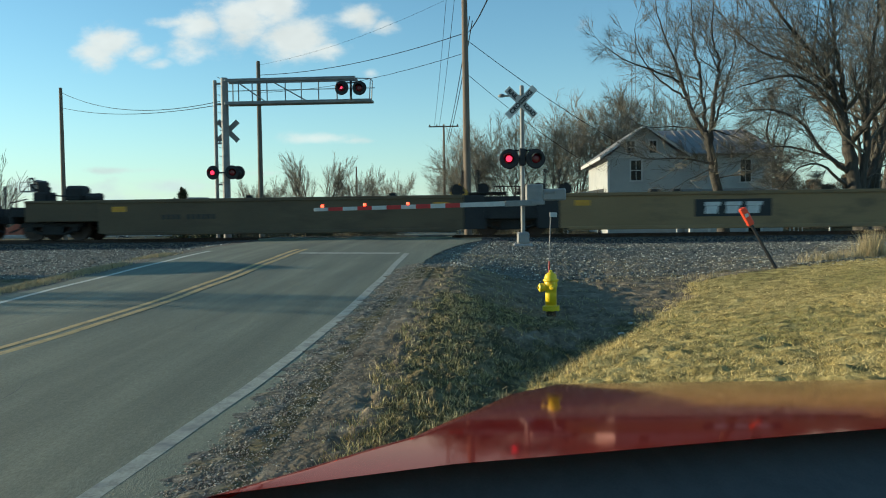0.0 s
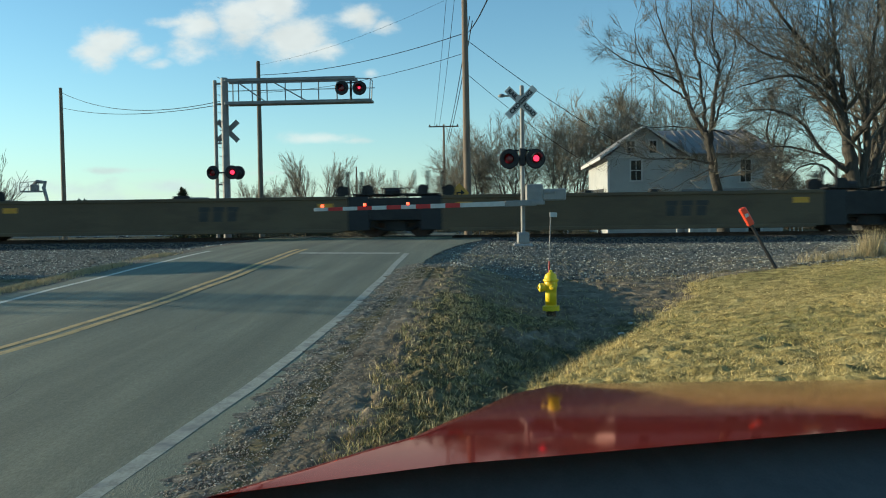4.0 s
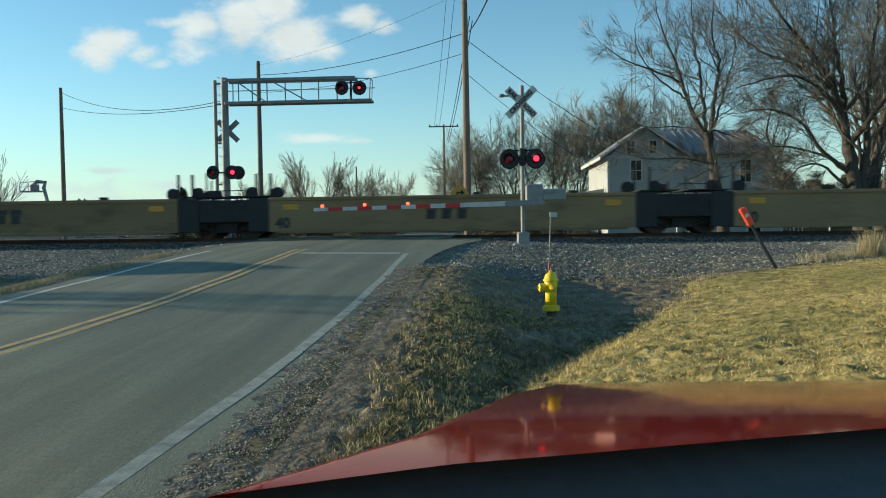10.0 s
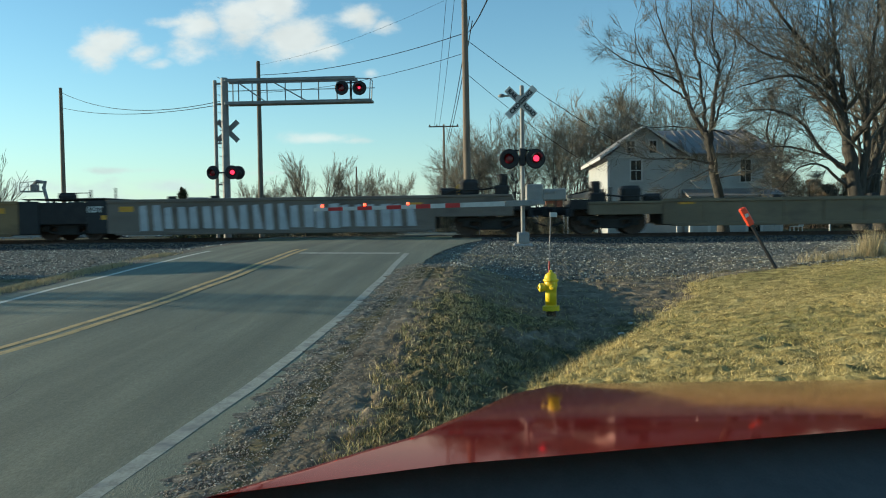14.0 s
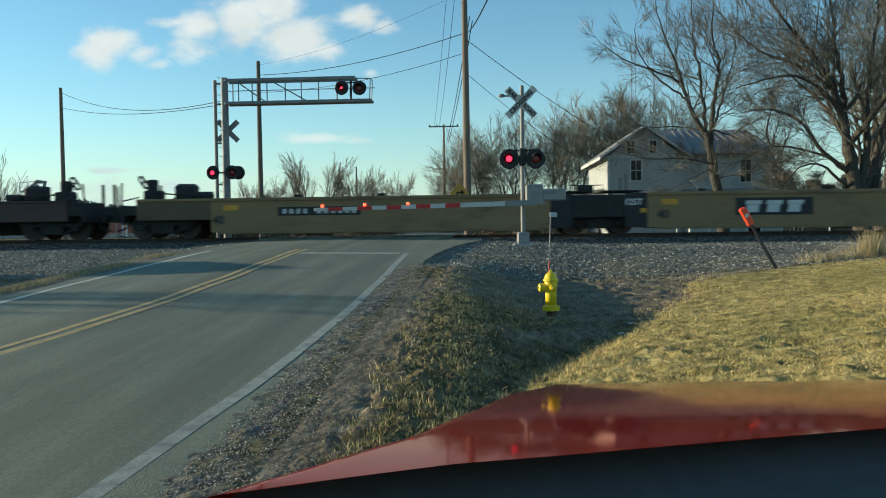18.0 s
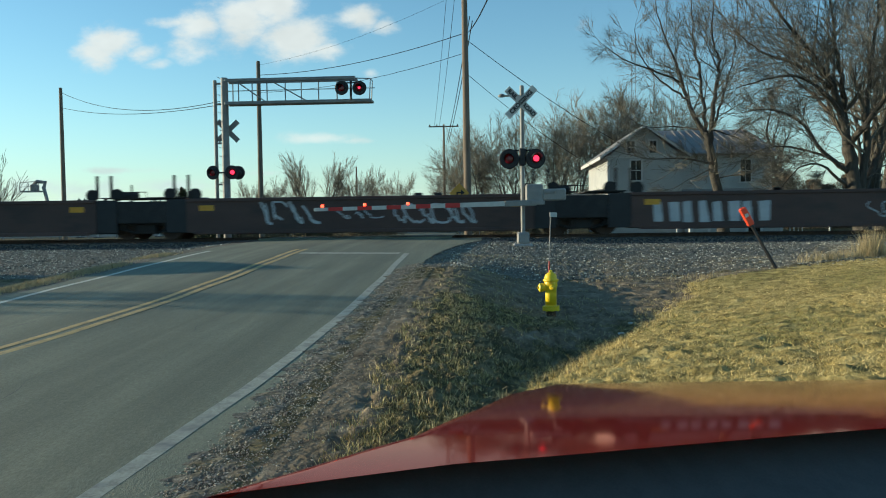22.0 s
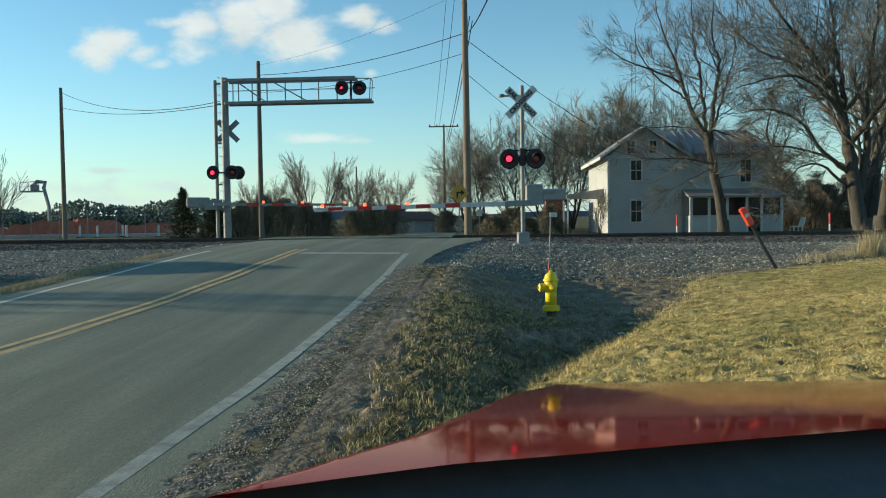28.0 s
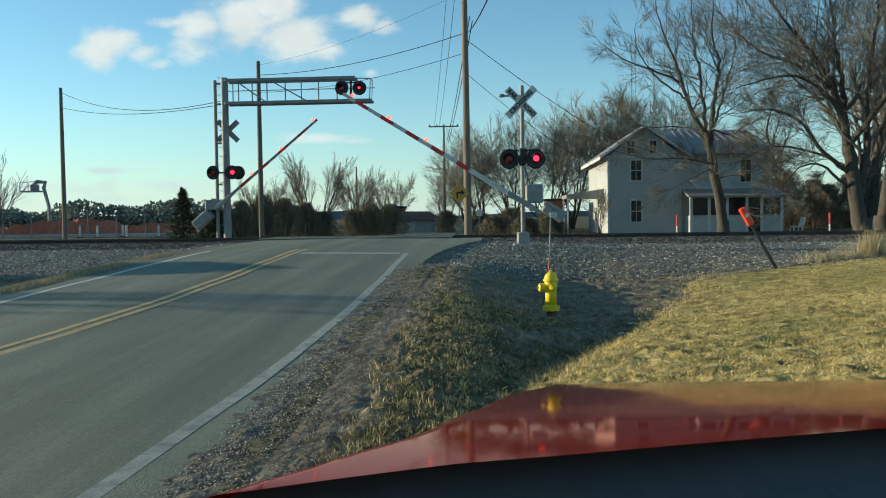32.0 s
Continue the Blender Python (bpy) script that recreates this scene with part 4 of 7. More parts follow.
def build_signs():
    g = gz(-1.5, 37.3)
    t = thing("curve_sign", "yellow diamond road sign with a black turn arrow", "road sign", pose(-1.5, 36.7, g))
    part("post", Shape().box(-0.03, 0.03, 0.0, 0.05, -0.2, 2.2), M_GALV, t)
    d = part("panel", Shape().box(-0.33, 0.33, -0.012, 0.0, -0.33, 0.33, 0.008), M_SIGN_YELLOW, t, at=pose(0, 0, 2.0) @ pose(0, 0, 0, 0, 45, 0))
    part("arrow", Shape().box(-0.13, -0.06, -0.018, -0.011, -0.22, 0.06).box(-0.13, 0.1, -0.018, -0.011, 0.0, 0.07).add([(0.08, -0.018, 0.17), (0.08, -0.018, -0.1), (0.25, -0.018, 0.035)], [(0, 1, 2)]), M_BLACK, t, "black turn arrow", at=pose(0, 0, 2.0))
    s = thing("small_sign", "small white sign plate on a post", "road sign", pose(-0.6, 37.2, gz(-0.6, 37.2)))
    part("post", Shape().box(-0.02, 0.02, 0, 0.03, -0.2, 1.3), M_GALV, s)
    part("panel", Shape().box(-0.13, 0.13, -0.01, 0, 0.98, 1.28, 0.005), M_WHITE, s)
    g = gz(-12.9, 60)
    s = thing("stop_sign_back", "bare metal back of an octagonal sign on a post", "road sign", pose(-12.9, 60, g))
    part("post", Shape().box(-0.04, 0.04, -0.05, 0, -0.2, 1.7), M_GALV, s)
    part("panel", Shape().lathe([(0.40, 0.0), (0.40, 0.01)], 8, pose(0, -0.06, 1.35, 90, 0, 22.5)), M_GALV, s)
    s = thing("sign_back", "grey rectangular sign seen from behind", "road sign", pose(-14.1, 62, gz(-14, 62)))
    part("post", Shape().box(-0.04, 0.04, -0.05, 0, -0.2, 1.6), M_WOOD_POLE, s)
    part("panel", Shape().box(-0.35, 0.35, -0.07, -0.05, 0.9, 1.6, 0.01), M_GALV, s)
    for x, y, h, lab in ((8.17, 36.0, 1.0, ""), (14.75, 36.0, 1.02, "")):
        m = thing("line_marker", "white plastic marker post with red top", "marker post", pose(x, y, gz(x, y)))
        part("post", Shape().lathe([(0.04, -0.1), (0.04, h * 0.55)], 10), M_WHITE, m)
        part("cap", Shape().lathe([(0.045, h * 0.55), (0.045, h), (0.02, h + 0.03)], 10), M_RED, m, "red cap")


# ---- house ----
def window(parent, x0, x1, z0, z1, y, sash=True):
    """Frame, sill, two sashes with dark panes; y is the wall face towards the road."""
    w = part("window", Shape().box(x0 - 0.1, x1 + 0.1, y - 0.05, y - 0.003, z1, z1 + 0.12).box(x0 - 0.1, x0, y - 0.05, y - 0.003, z0, z1).box(x1, x1 + 0.1, y - 0.05, y - 0.003, z0, z1), M_TRIM, parent)
    part("sill", Shape().box(x0 - 0.14, x1 + 0.14, y - 0.1, y - 0.003, z0 - 0.07, z0), M_TRIM, w)
    zm = (z0 + z1) / 2
    for a, b in ((z0, zm), (zm, z1)):
        part("pane", Shape().box(x0, x1, y - 0.012, y - 0.004, a + 0.02, b - 0.02), M_PANE, w)
    part("glazing_bar", Shape().box(x0, x1, y - 0.03, y - 0.013, zm - 0.025, zm + 0.025).box((x0 + x1) / 2 - 0.015, (x0 + x1) / 2 + 0.015, y - 0.025, y - 0.013, z0, z1), M_TRIM, w)
    return w


def build_house():
    Y0, Y1, g = 57.0, 68.2, 0.5
    h = thing("farmhouse", "white two-storey wooden farmhouse with a tin roof", "house")
    # gabled front block and long wing beside it
    xa, xb, xc = 8.15, 13.25, 19.45
    px, pz, ez = 10.7, 8.0, 5.95
    front = [(xa, g), (xb, g), (xb, ez), (px, pz), (xa, ez)]
    vs = [(x, y, z) for y in (Y0, Y1) for x, z in front]
    fs = [(0, 1, 2, 3, 4), (9, 8, 7, 6, 5)] + [(i, 5 + i, 5 + (i + 1) % 5, (i + 1) % 5) for i in range(5)]
    part("wall", Shape().add(vs, fs), M_SIDING, h)
    part("wall", Shape().box(xb - 0.002, xc, Y0 + 0.25, 65.2, g, ez), M_SIDING, h, "white wing wall")
    # clapboards on the front
    for k in range(27):
        z = g + 0.2 + k * 0.2
        part("clapboard", Shape().box(xa - 0.02, xb, Y0 - 0.016, Y0 - 0.001, z, z + 0.016), M_SIDING, h)
        part("clapboard", Shape().box(xb + 0.01, xc + 0.01, Y0 + 0.234, Y0 + 0.249, z, z + 0.016), M_SIDING, h)
    part("corner_board", Shape().box(xa - 0.04, xa + 0.12, Y0 - 0.04, Y0 + 0.1, g, ez), M_TRIM, h)
    part("corner_board", Shape().box(xc - 0.12, xc + 0.04, Y0 + 0.2, Y0 + 0.34, g, ez), M_TRIM, h)
    # roofs: gable slopes and the wing's slopes
    def slope(name, a, b, c, d, th=0.12):
        n = (Vector(b) - Vector(a)).cross(Vector(d) - Vector(a)).normalized()
        n = n if n.z > 0 else -n
        vs = [Vector(p) for p in (a, b, c, d)] + [Vector(p) + n * th for p in (a, b, c, d)]
        return part(name, Shape().add(vs, [(3, 2, 1, 0), (4, 5, 6, 7), (0, 1, 5, 4), (1, 2, 6, 5), (2, 3, 7, 6), (3, 0, 4, 7)]), M_TIN, h)
    r = slope("roof", (px, Y0 - 0.4, pz), (px, Y1 + 0.4, pz), (7.6, Y1 + 0.4, 5.86), (7.6, Y0 - 0.4, 5.86))
    slope("roof", (px, Y0 - 0.4, pz), (px, Y1 + 0.4, pz), (13.8, Y1 + 0.4, 5.86), (13.8, Y0 - 0.4, 5.86))
    rid = 8.0
    slope("roof", (px + 0.5, 61.2, rid), (18.9, 61.2, rid), (19.95, Y0 - 0.15, 5.95), (12.8, Y0 - 0.15, 5.95))
    slope("roof", (px + 0.5, 61.2, rid), (18.9, 61.2, rid), (19.95, 65.5, 5.95), (12.8, 65.5, 5.95))
    slope("roof", (18.9, 61.2, rid), (18.9, 61.21, rid), (19.95, 65.5, 5.95), (19.95, Y0 - 0.15, 5.95))
    for k in range(11):
        u = (k + 0.5) / 11
        a = Vector((13.2, 61.1, rid + 0.1)).lerp(Vector((18.85, 61.1, rid + 0.1)), u)
        b = Vector((13.6, Y0 - 0.15, 6.08)).lerp(Vector((19.9, Y0 - 0.15, 6.08)), u)
        part("roof_seam", Shape().tube([a, b], 0.05, 4), M_TIN, h)
    part("rake_board", Shape().tube([(7.58, Y0 - 0.42, 5.86), (px, Y0 - 0.42, pz + 0.02)], 0.10, 4), M_TRIM, h)
    part("rake_board", Shape().tube([(px, Y0 - 0.42, pz + 0.02), (13.82, Y0 - 0.42, 5.86)], 0.10, 4), M_TRIM, h)
    part("eave_return", Shape().box(xa - 0.2, xb - 0.3, Y0 - 0.06, Y0 - 0.018, 5.82, 6.02), M_TRIM, h)
    # sunlit side: boards, eave fascia and a small open porch
    for k in range(27):
        z = g + 0.2 + k * 0.2
        part("clapboard", Shape().box(xa - 0.016, xa - 0.001, Y0 + 0.1, Y1, z, z + 0.016), M_SIDING, h)
    part("eave_fascia", Shape().box(7.54, 7.60, Y0 - 0.42, Y1 + 0.42, 5.72, 5.94), M_TRIM, h)
    part("side_porch_roof", Shape().add([(5.45, Y0 + 2.2, 3.38), (xa - 0.02, Y0 + 2.2, 3.78), (xa - 0.02, Y0 + 6, 3.78), (5.45, Y0 + 6, 3.38), (5.45, Y0 + 2.2, 3.12), (xa - 0.02, Y0 + 2.2, 3.12), (xa - 0.02, Y0 + 6, 3.12), (5.45, Y0 + 6, 3.12)], [(0, 1, 2, 3), (7, 6, 5, 4), (4, 5, 1, 0), (5, 6, 2, 1), (6, 7, 3, 2), (7, 4, 0, 3)]), M_TIN, h)
    for y in (Y0 + 2.3, Y0 + 5.8):
        part("porch_post", Shape().box(5.5, 5.62, y, y + 0.12, g - 0.1, 3.12), M_TRIM, h)
    for x0, x1, z0, z1 in ((9.75, 10.45, 4.25, 5.65), (9.75, 10.45, 1.35, 2.85), (9.5, 10.0, 6.15, 7.0), (11.05, 11.5, 6.15, 7.0)):
        window(h, x0, x1, z0, z1, Y0 - 0.016)
    window(h, 17.35, 18.05, 4.05, 5.6, Y0 + 0.234)
    # enclosed porch in front of the wing
    part("porch_wall", Shape().box(13.5, 19.65, Y0 - 1.5, Y0 + 0.2, g, 1.72), M_SIDING, h)
    part("porch_roof", Shape().add([(13.3, Y0 - 1.8, 3.08), (19.85, Y0 - 1.8, 3.08), (19.75, Y0 + 0.24, 3.6), (13.3, Y0 + 0.24, 3.6), (13.3, Y0 - 1.8, 2.96), (19.85, Y0 - 1.8, 2.96), (19.75, Y0 + 0.24, 3.4), (13.3, Y0 + 0.24, 3.4)], [(0, 1, 2, 3), (7, 6, 5, 4), (4, 5, 1, 0), (5, 6, 2, 1), (6, 7, 3, 2), (7, 4, 0, 3)]), M_TIN, h)
    for x in (13.55, 14.74, 15.95, 17.26, 18.24, 19.57):
        part("porch_post", Shape().box(x - 0.09, x + 0.09, Y0 - 1.52, Y0 - 1.38, g, 2.98), M_TRIM, h)
    for x0, x1, z0 in ((13.66, 14.64, 1.76), (14.85, 15.85, 1.76), (16.06, 17.16, 1.76), (17.36, 18.14, 0.6), (18.34, 19.47, 1.76)):
        part("porch_pane", Shape().box(x0, x1, Y0 - 1.53, Y0 - 1.505, z0, 2.92), M_PANE, h)
    # lattice radio mast behind
    m = thing("lattice_mast", "slender grey lattice aerial mast behind the house", "mast", pose(12.0, 69, 0.5))
    for a in range(3):
        an = a * 2.094
        part("leg", Shape().tube([(0.22 * math.cos(an), 0.22 * math.sin(an), -0.2), (0.22 * math.cos(an), 0.22 * math.sin(an), 16.5)], 0.02, 4), M_GALV, m)
    for k in range(40):
        an, bn = (k % 3) * 2.094, ((k + 1) % 3) * 2.094
        part("lattice_bar", Shape().tube([(0.22 * math.cos(an), 0.22 * math.sin(an), k * 0.4), (0.22 * math.cos(bn), 0.22 * math.sin(bn), k * 0.4 + 0.4)], 0.01, 3), M_GALV, m)


def build_far_things():
    g = gz(-7.6, 75)
    s = thing("garage", "low grey-blue garage with a dark shingled roof", "garage", pose(-7.6, 75, g))
    part("wall", Shape().box(-2.2, 2.1, 0, 4, -0.1, 1.35), M_SIDING, s)
    part("roof", Shape().add([(-2.6, -0.5, 1.3), (2.5, -0.5, 1.2), (1.6, 2, 2.05), (-1.9, 2, 2.1), (-2.6, 4.5, 1.3), (2.5, 4.5, 1.2)], [(0, 1, 2, 3), (5, 4, 3, 2), (0, 3, 4), (1, 5, 2)]), M_UNDER, s)
    part("door", Shape().box(-0.4, 0.3, -0.04, 0, 0, 1.1), M_TRIM, s)
    b = thing("brick_outbuilding", "small brick outbuilding behind the garage", "building", pose(-9.7, 79, gz(-9.7, 79)))
    part("wall", Shape().box(-0.8, 0.8, 0, 3, -0.1, 2.4), M_BRICK, b)
    part("roof", Shape().box(-0.95, 0.95, -0.2, 3.2, 2.4, 2.55, 0.03), M_UNDER, b)
    b = thing("brick_outbuilding", "small brick shed beside the house", "building", pose(5.1, 66, gz(5, 66)))
    part("wall", Shape().box(-0.7, 0.8, 0, 3, -0.1, 2.6), M_BRICK, b)
    part("roof", Shape().box(-0.9, 1.0, -0.2, 3.2, 2.6, 2.75, 0.03), M_UNDER, b)
    b = thing("yellow_loader", "small yellow digger parked by the sheds", "digger", pose(-11.8, 72, gz(-11.8, 72)))
    part("body", Shape().box(-0.6, 0.6, -0.4, 0.4, 0.5, 1.1, 0.1), M_SIGN_YELLOW, b)
    part("boom", Shape().tube([(-0.5, 0, 1.0), (0.3, 0, 1.7), (1.1, 0, 1.3), (1.2, 0, 0.6)], 0.1, 6), M_SIGN_YELLOW, b)
    for x in (-0.45, 0.45):
        part("wheel", Shape().lathe([(0.32, -0.2), (0.32, 0.2)], 14, pose(x, 0, 0.32, 90)), M_TYRE, b)
    # boom lift far off by the building site
    l = thing("boom_lift", "distant grey boom lift with a raised basket", "boom lift", pose(-46.0, 80, gz(-46, 80)))
    part("mast", Shape().tube([(0.3, 0, -0.1), (0.3, 0, 3.0), (-0.2, 0, 5.0)], 0.18, 6), M_ALU, l)
    part("boom", Shape().tube([(-0.2, 0, 4.9), (0.0, 0, 5.5), (-0.9, 0, 5.6), (-1.3, 0, 5.2)], 0.2, 6), M_ALU, l)
    bk = part("basket", Shape().box(-2.5, -0.5, -0.4, 0.4, 4.5, 4.66).box(-1.5, -0.8, -0.3, 0.3, 4.66, 5.3, 0.05), M_ALU, l)
    part("basket_rail", Shape().tube([(-2.5, -0.4, 4.6), (-2.5, -0.4, 5.5), (-0.5, -0.4, 5.6), (-0.5, -0.4, 4.6)], 0.04, 4).tube([(-2.5, -0.4, 5.05), (-0.5, -0.4, 5.1)], 0.03, 4).tube([(-1.6, -0.4, 4.6), (-1.6, -0.4, 5.5)], 0.03, 4), M_ALU, bk)
    part("base", Shape().box(-0.6, 1.2, -0.7, 0.7, -0.1, 0.6, 0.05), M_ALU, l)
    # chain-link fence with orange netting behind
    f = thing("chain_link_fence", "chain-link fence of thin grey posts and rails", "fence")
    for k in range(11):
        x = -44 + k * 2.35
        part("post", Shape().lathe([(0.05, gz(x, 62) - 0.1), (0.05, 2.45)], 6, pose(x, 62, 0)), M_GALV, f)
    part("top_rail", Shape().tube([(-44, 62, 2.4), (-20.5, 62, 2.4)], 0.02, 4), M_GALV, f)
    part("bottom_rail", Shape().tube([(-44, 62, 0.6), (-20.5, 62, 0.6)], 0.015, 4), M_GALV, f)
    for k in range(47):
        x = -44 + k * 0.5
        part("mesh_wire", Shape().tube([(x, 62, 0.5), (x + 1.9, 62, 2.4)], 0.006, 3), M_GALV, f)
    n = thing("safety_netting", "orange plastic safety netting along a building site", "netting")
    rr = np.random.default_rng(5)
    vs, fs = [], []
    for k in range(60):
        x = -62 + k * 0.68
        top = 1.75 + 0.12 * math.sin(k * 0.7) + rr.normal(0, 0.12) - 0.25 + (0.6 * math.exp(-((k - 33) / 7) ** 2))
        vs += [(x, 72 + rr.normal(0, 0.15), gz(x, 72) + 0.25), (x, 72 + rr.normal(0, 0.15), top)]
        if k:
            fs.append((2 * k - 2, 2 * k, 2 * k + 1, 2 * k - 1))
    part("netting_sheet", Shape().add(vs, fs), M_NET, n)
    for k in range(0, 60, 5):
        part("stake", Shape().lathe([(0.04, 0.2), (0.04, 2.0)], 5, pose(-62 + k * 0.68, 72.2, 0)), M_WOOD_POLE, n)
    single("kerb_wall", Shape().box(-64, -21, 70.6, 71.0, gz(-40, 70) - 0.1, 0.75, 0.03), M_CONCRETE, "pale concrete kerb along the building site", "kerb")
    for k in range(7):
        x = -36 + k * 1.9 + rr.normal(0, 0.4)
        b = thing("barrel", "white and orange site barrier post", "barrier", pose(x, 66 + rr.normal(0, 1), gz(x, 66)), "site barriers")
        part("post", Shape().lathe([(0.09, -0.05), (0.09, 1.0), (0.05, 1.05)], 10), M_WHITE, b)
        part("base", Shape().box(-0.25, 0.25, -0.25, 0.25, -0.05, 0.08, 0.02), M_BLACK, b)
    # far wood along the horizon and a hill coloured haze-blue
    S = Shape()
    for k in range(310):
        x = -330 + k * 0.9 + rr.normal(0, 0.6)
        y = 230 + rr.normal(0, 6)
        hgt = 5.6 + 1.5 * math.sin(x * 0.045) + 1.2 * math.sin(x * 0.21 + 2) + rr.normal(0, 0.5)
        wid = rr.uniform(1.6, 3.2)
        for j in range(60):
            a, u = rr.uniform(0, 6.28), rr.random() ** 0.4
            lift = rr.random() ** 0.7
            cx, cy, cz = x + wid * u * math.cos(a) * (1 - 0.75 * lift ** 3), y + wid * u * math.sin(a), hgt * (0.25 + 0.75 * lift)
            r = rr.uniform(0.25, 0.55)
            vs = [(cx + r * rr.uniform(0.6, 1.2) * p, cy + r * q, cz + r * rr.uniform(0.7, 1.2) * t) for p, q, t in ((1, 0, 0), (-1, 0, 0), (0, 1, 0), (0, -1, 0), (0, 0, 1), (0, 0, -1))]
            S.add(vs, [(0, 2, 4), (2, 1, 4), (1, 3, 4), (3, 0, 4), (2, 0, 5), (1, 2, 5), (3, 1, 5), (0, 3, 5)])
    S.box(-340, -55, 236, 240, 0.2, 3.6)
    single("far_wood", S, M_HAZED_WOOD, "distant dark wood along the horizon", "trees", kind="stuff")
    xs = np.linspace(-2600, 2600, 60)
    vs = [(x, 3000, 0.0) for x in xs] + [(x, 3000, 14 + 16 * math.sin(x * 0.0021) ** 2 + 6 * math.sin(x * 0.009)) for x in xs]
    single("far_hill", Shape().add(vs, [(i, i + 1, 61 + i, 60 + i) for i in range(59)]), M_HAZE_PAINTED_HILL, "hills on the horizon, blue haze put into their colour", "hills", kind="structure")


def build_garden_seat():
    x, y = 20.3, 54.8
    t = thing("garden_chair", "white garden chair on the grass beside the porch", "chair", pose(x, y, gz(x, y), 0, 0, 10))
    part("seat", Shape().box(-0.38, 0.30, -0.28, 0.28, 0.40, 0.46, 0.02), M_WHITE, t)
    part("backrest", Shape().box(-0.04, 0.04, -0.28, 0.28, 0.0, 0.62, 0.02), M_WHITE, t, at=pose(0.30, 0, 0.44, 0, 18, 0))
    for dx in (-0.33, 0.25):
        for dy in (-0.24, 0.24):
            part("leg", Shape().box(dx - 0.03, dx + 0.03, dy - 0.03, dy + 0.03, -0.05, 0.41, 0.01), M_WHITE, t)


def build_shadow_hut():
    x, y = -22.5, 19.6
    # stands outside the view; added to cast the broad shadow band over the road
    t = thing("shadow_hut", "unseen grey metal hut added to cast shade across the road", "signal hut", pose(x, y, gz(x, y), 0, 0, 4))
    part("body", Shape().box(-1.2, 1.2, -1.1, 1.1, 0.0, 2.6, 0.03), M_GALV, t)
    part("roof", Shape().add([(-1.35, -1.3, 2.6), (1.35, -1.3, 2.6), (1.35, 1.3, 2.6), (-1.35, 1.3, 2.6), (-1.35, 0, 2.98), (1.35, 0, 2.98)], [(0, 1, 5, 4), (2, 3, 4, 5), (0, 4, 3), (1, 2, 5), (3, 2, 1, 0)]), M_GALV, t)
    part("door", Shape().box(1.2, 1.24, -0.45, 0.45, 0.1, 2.1, 0.01), M_ALU, t)


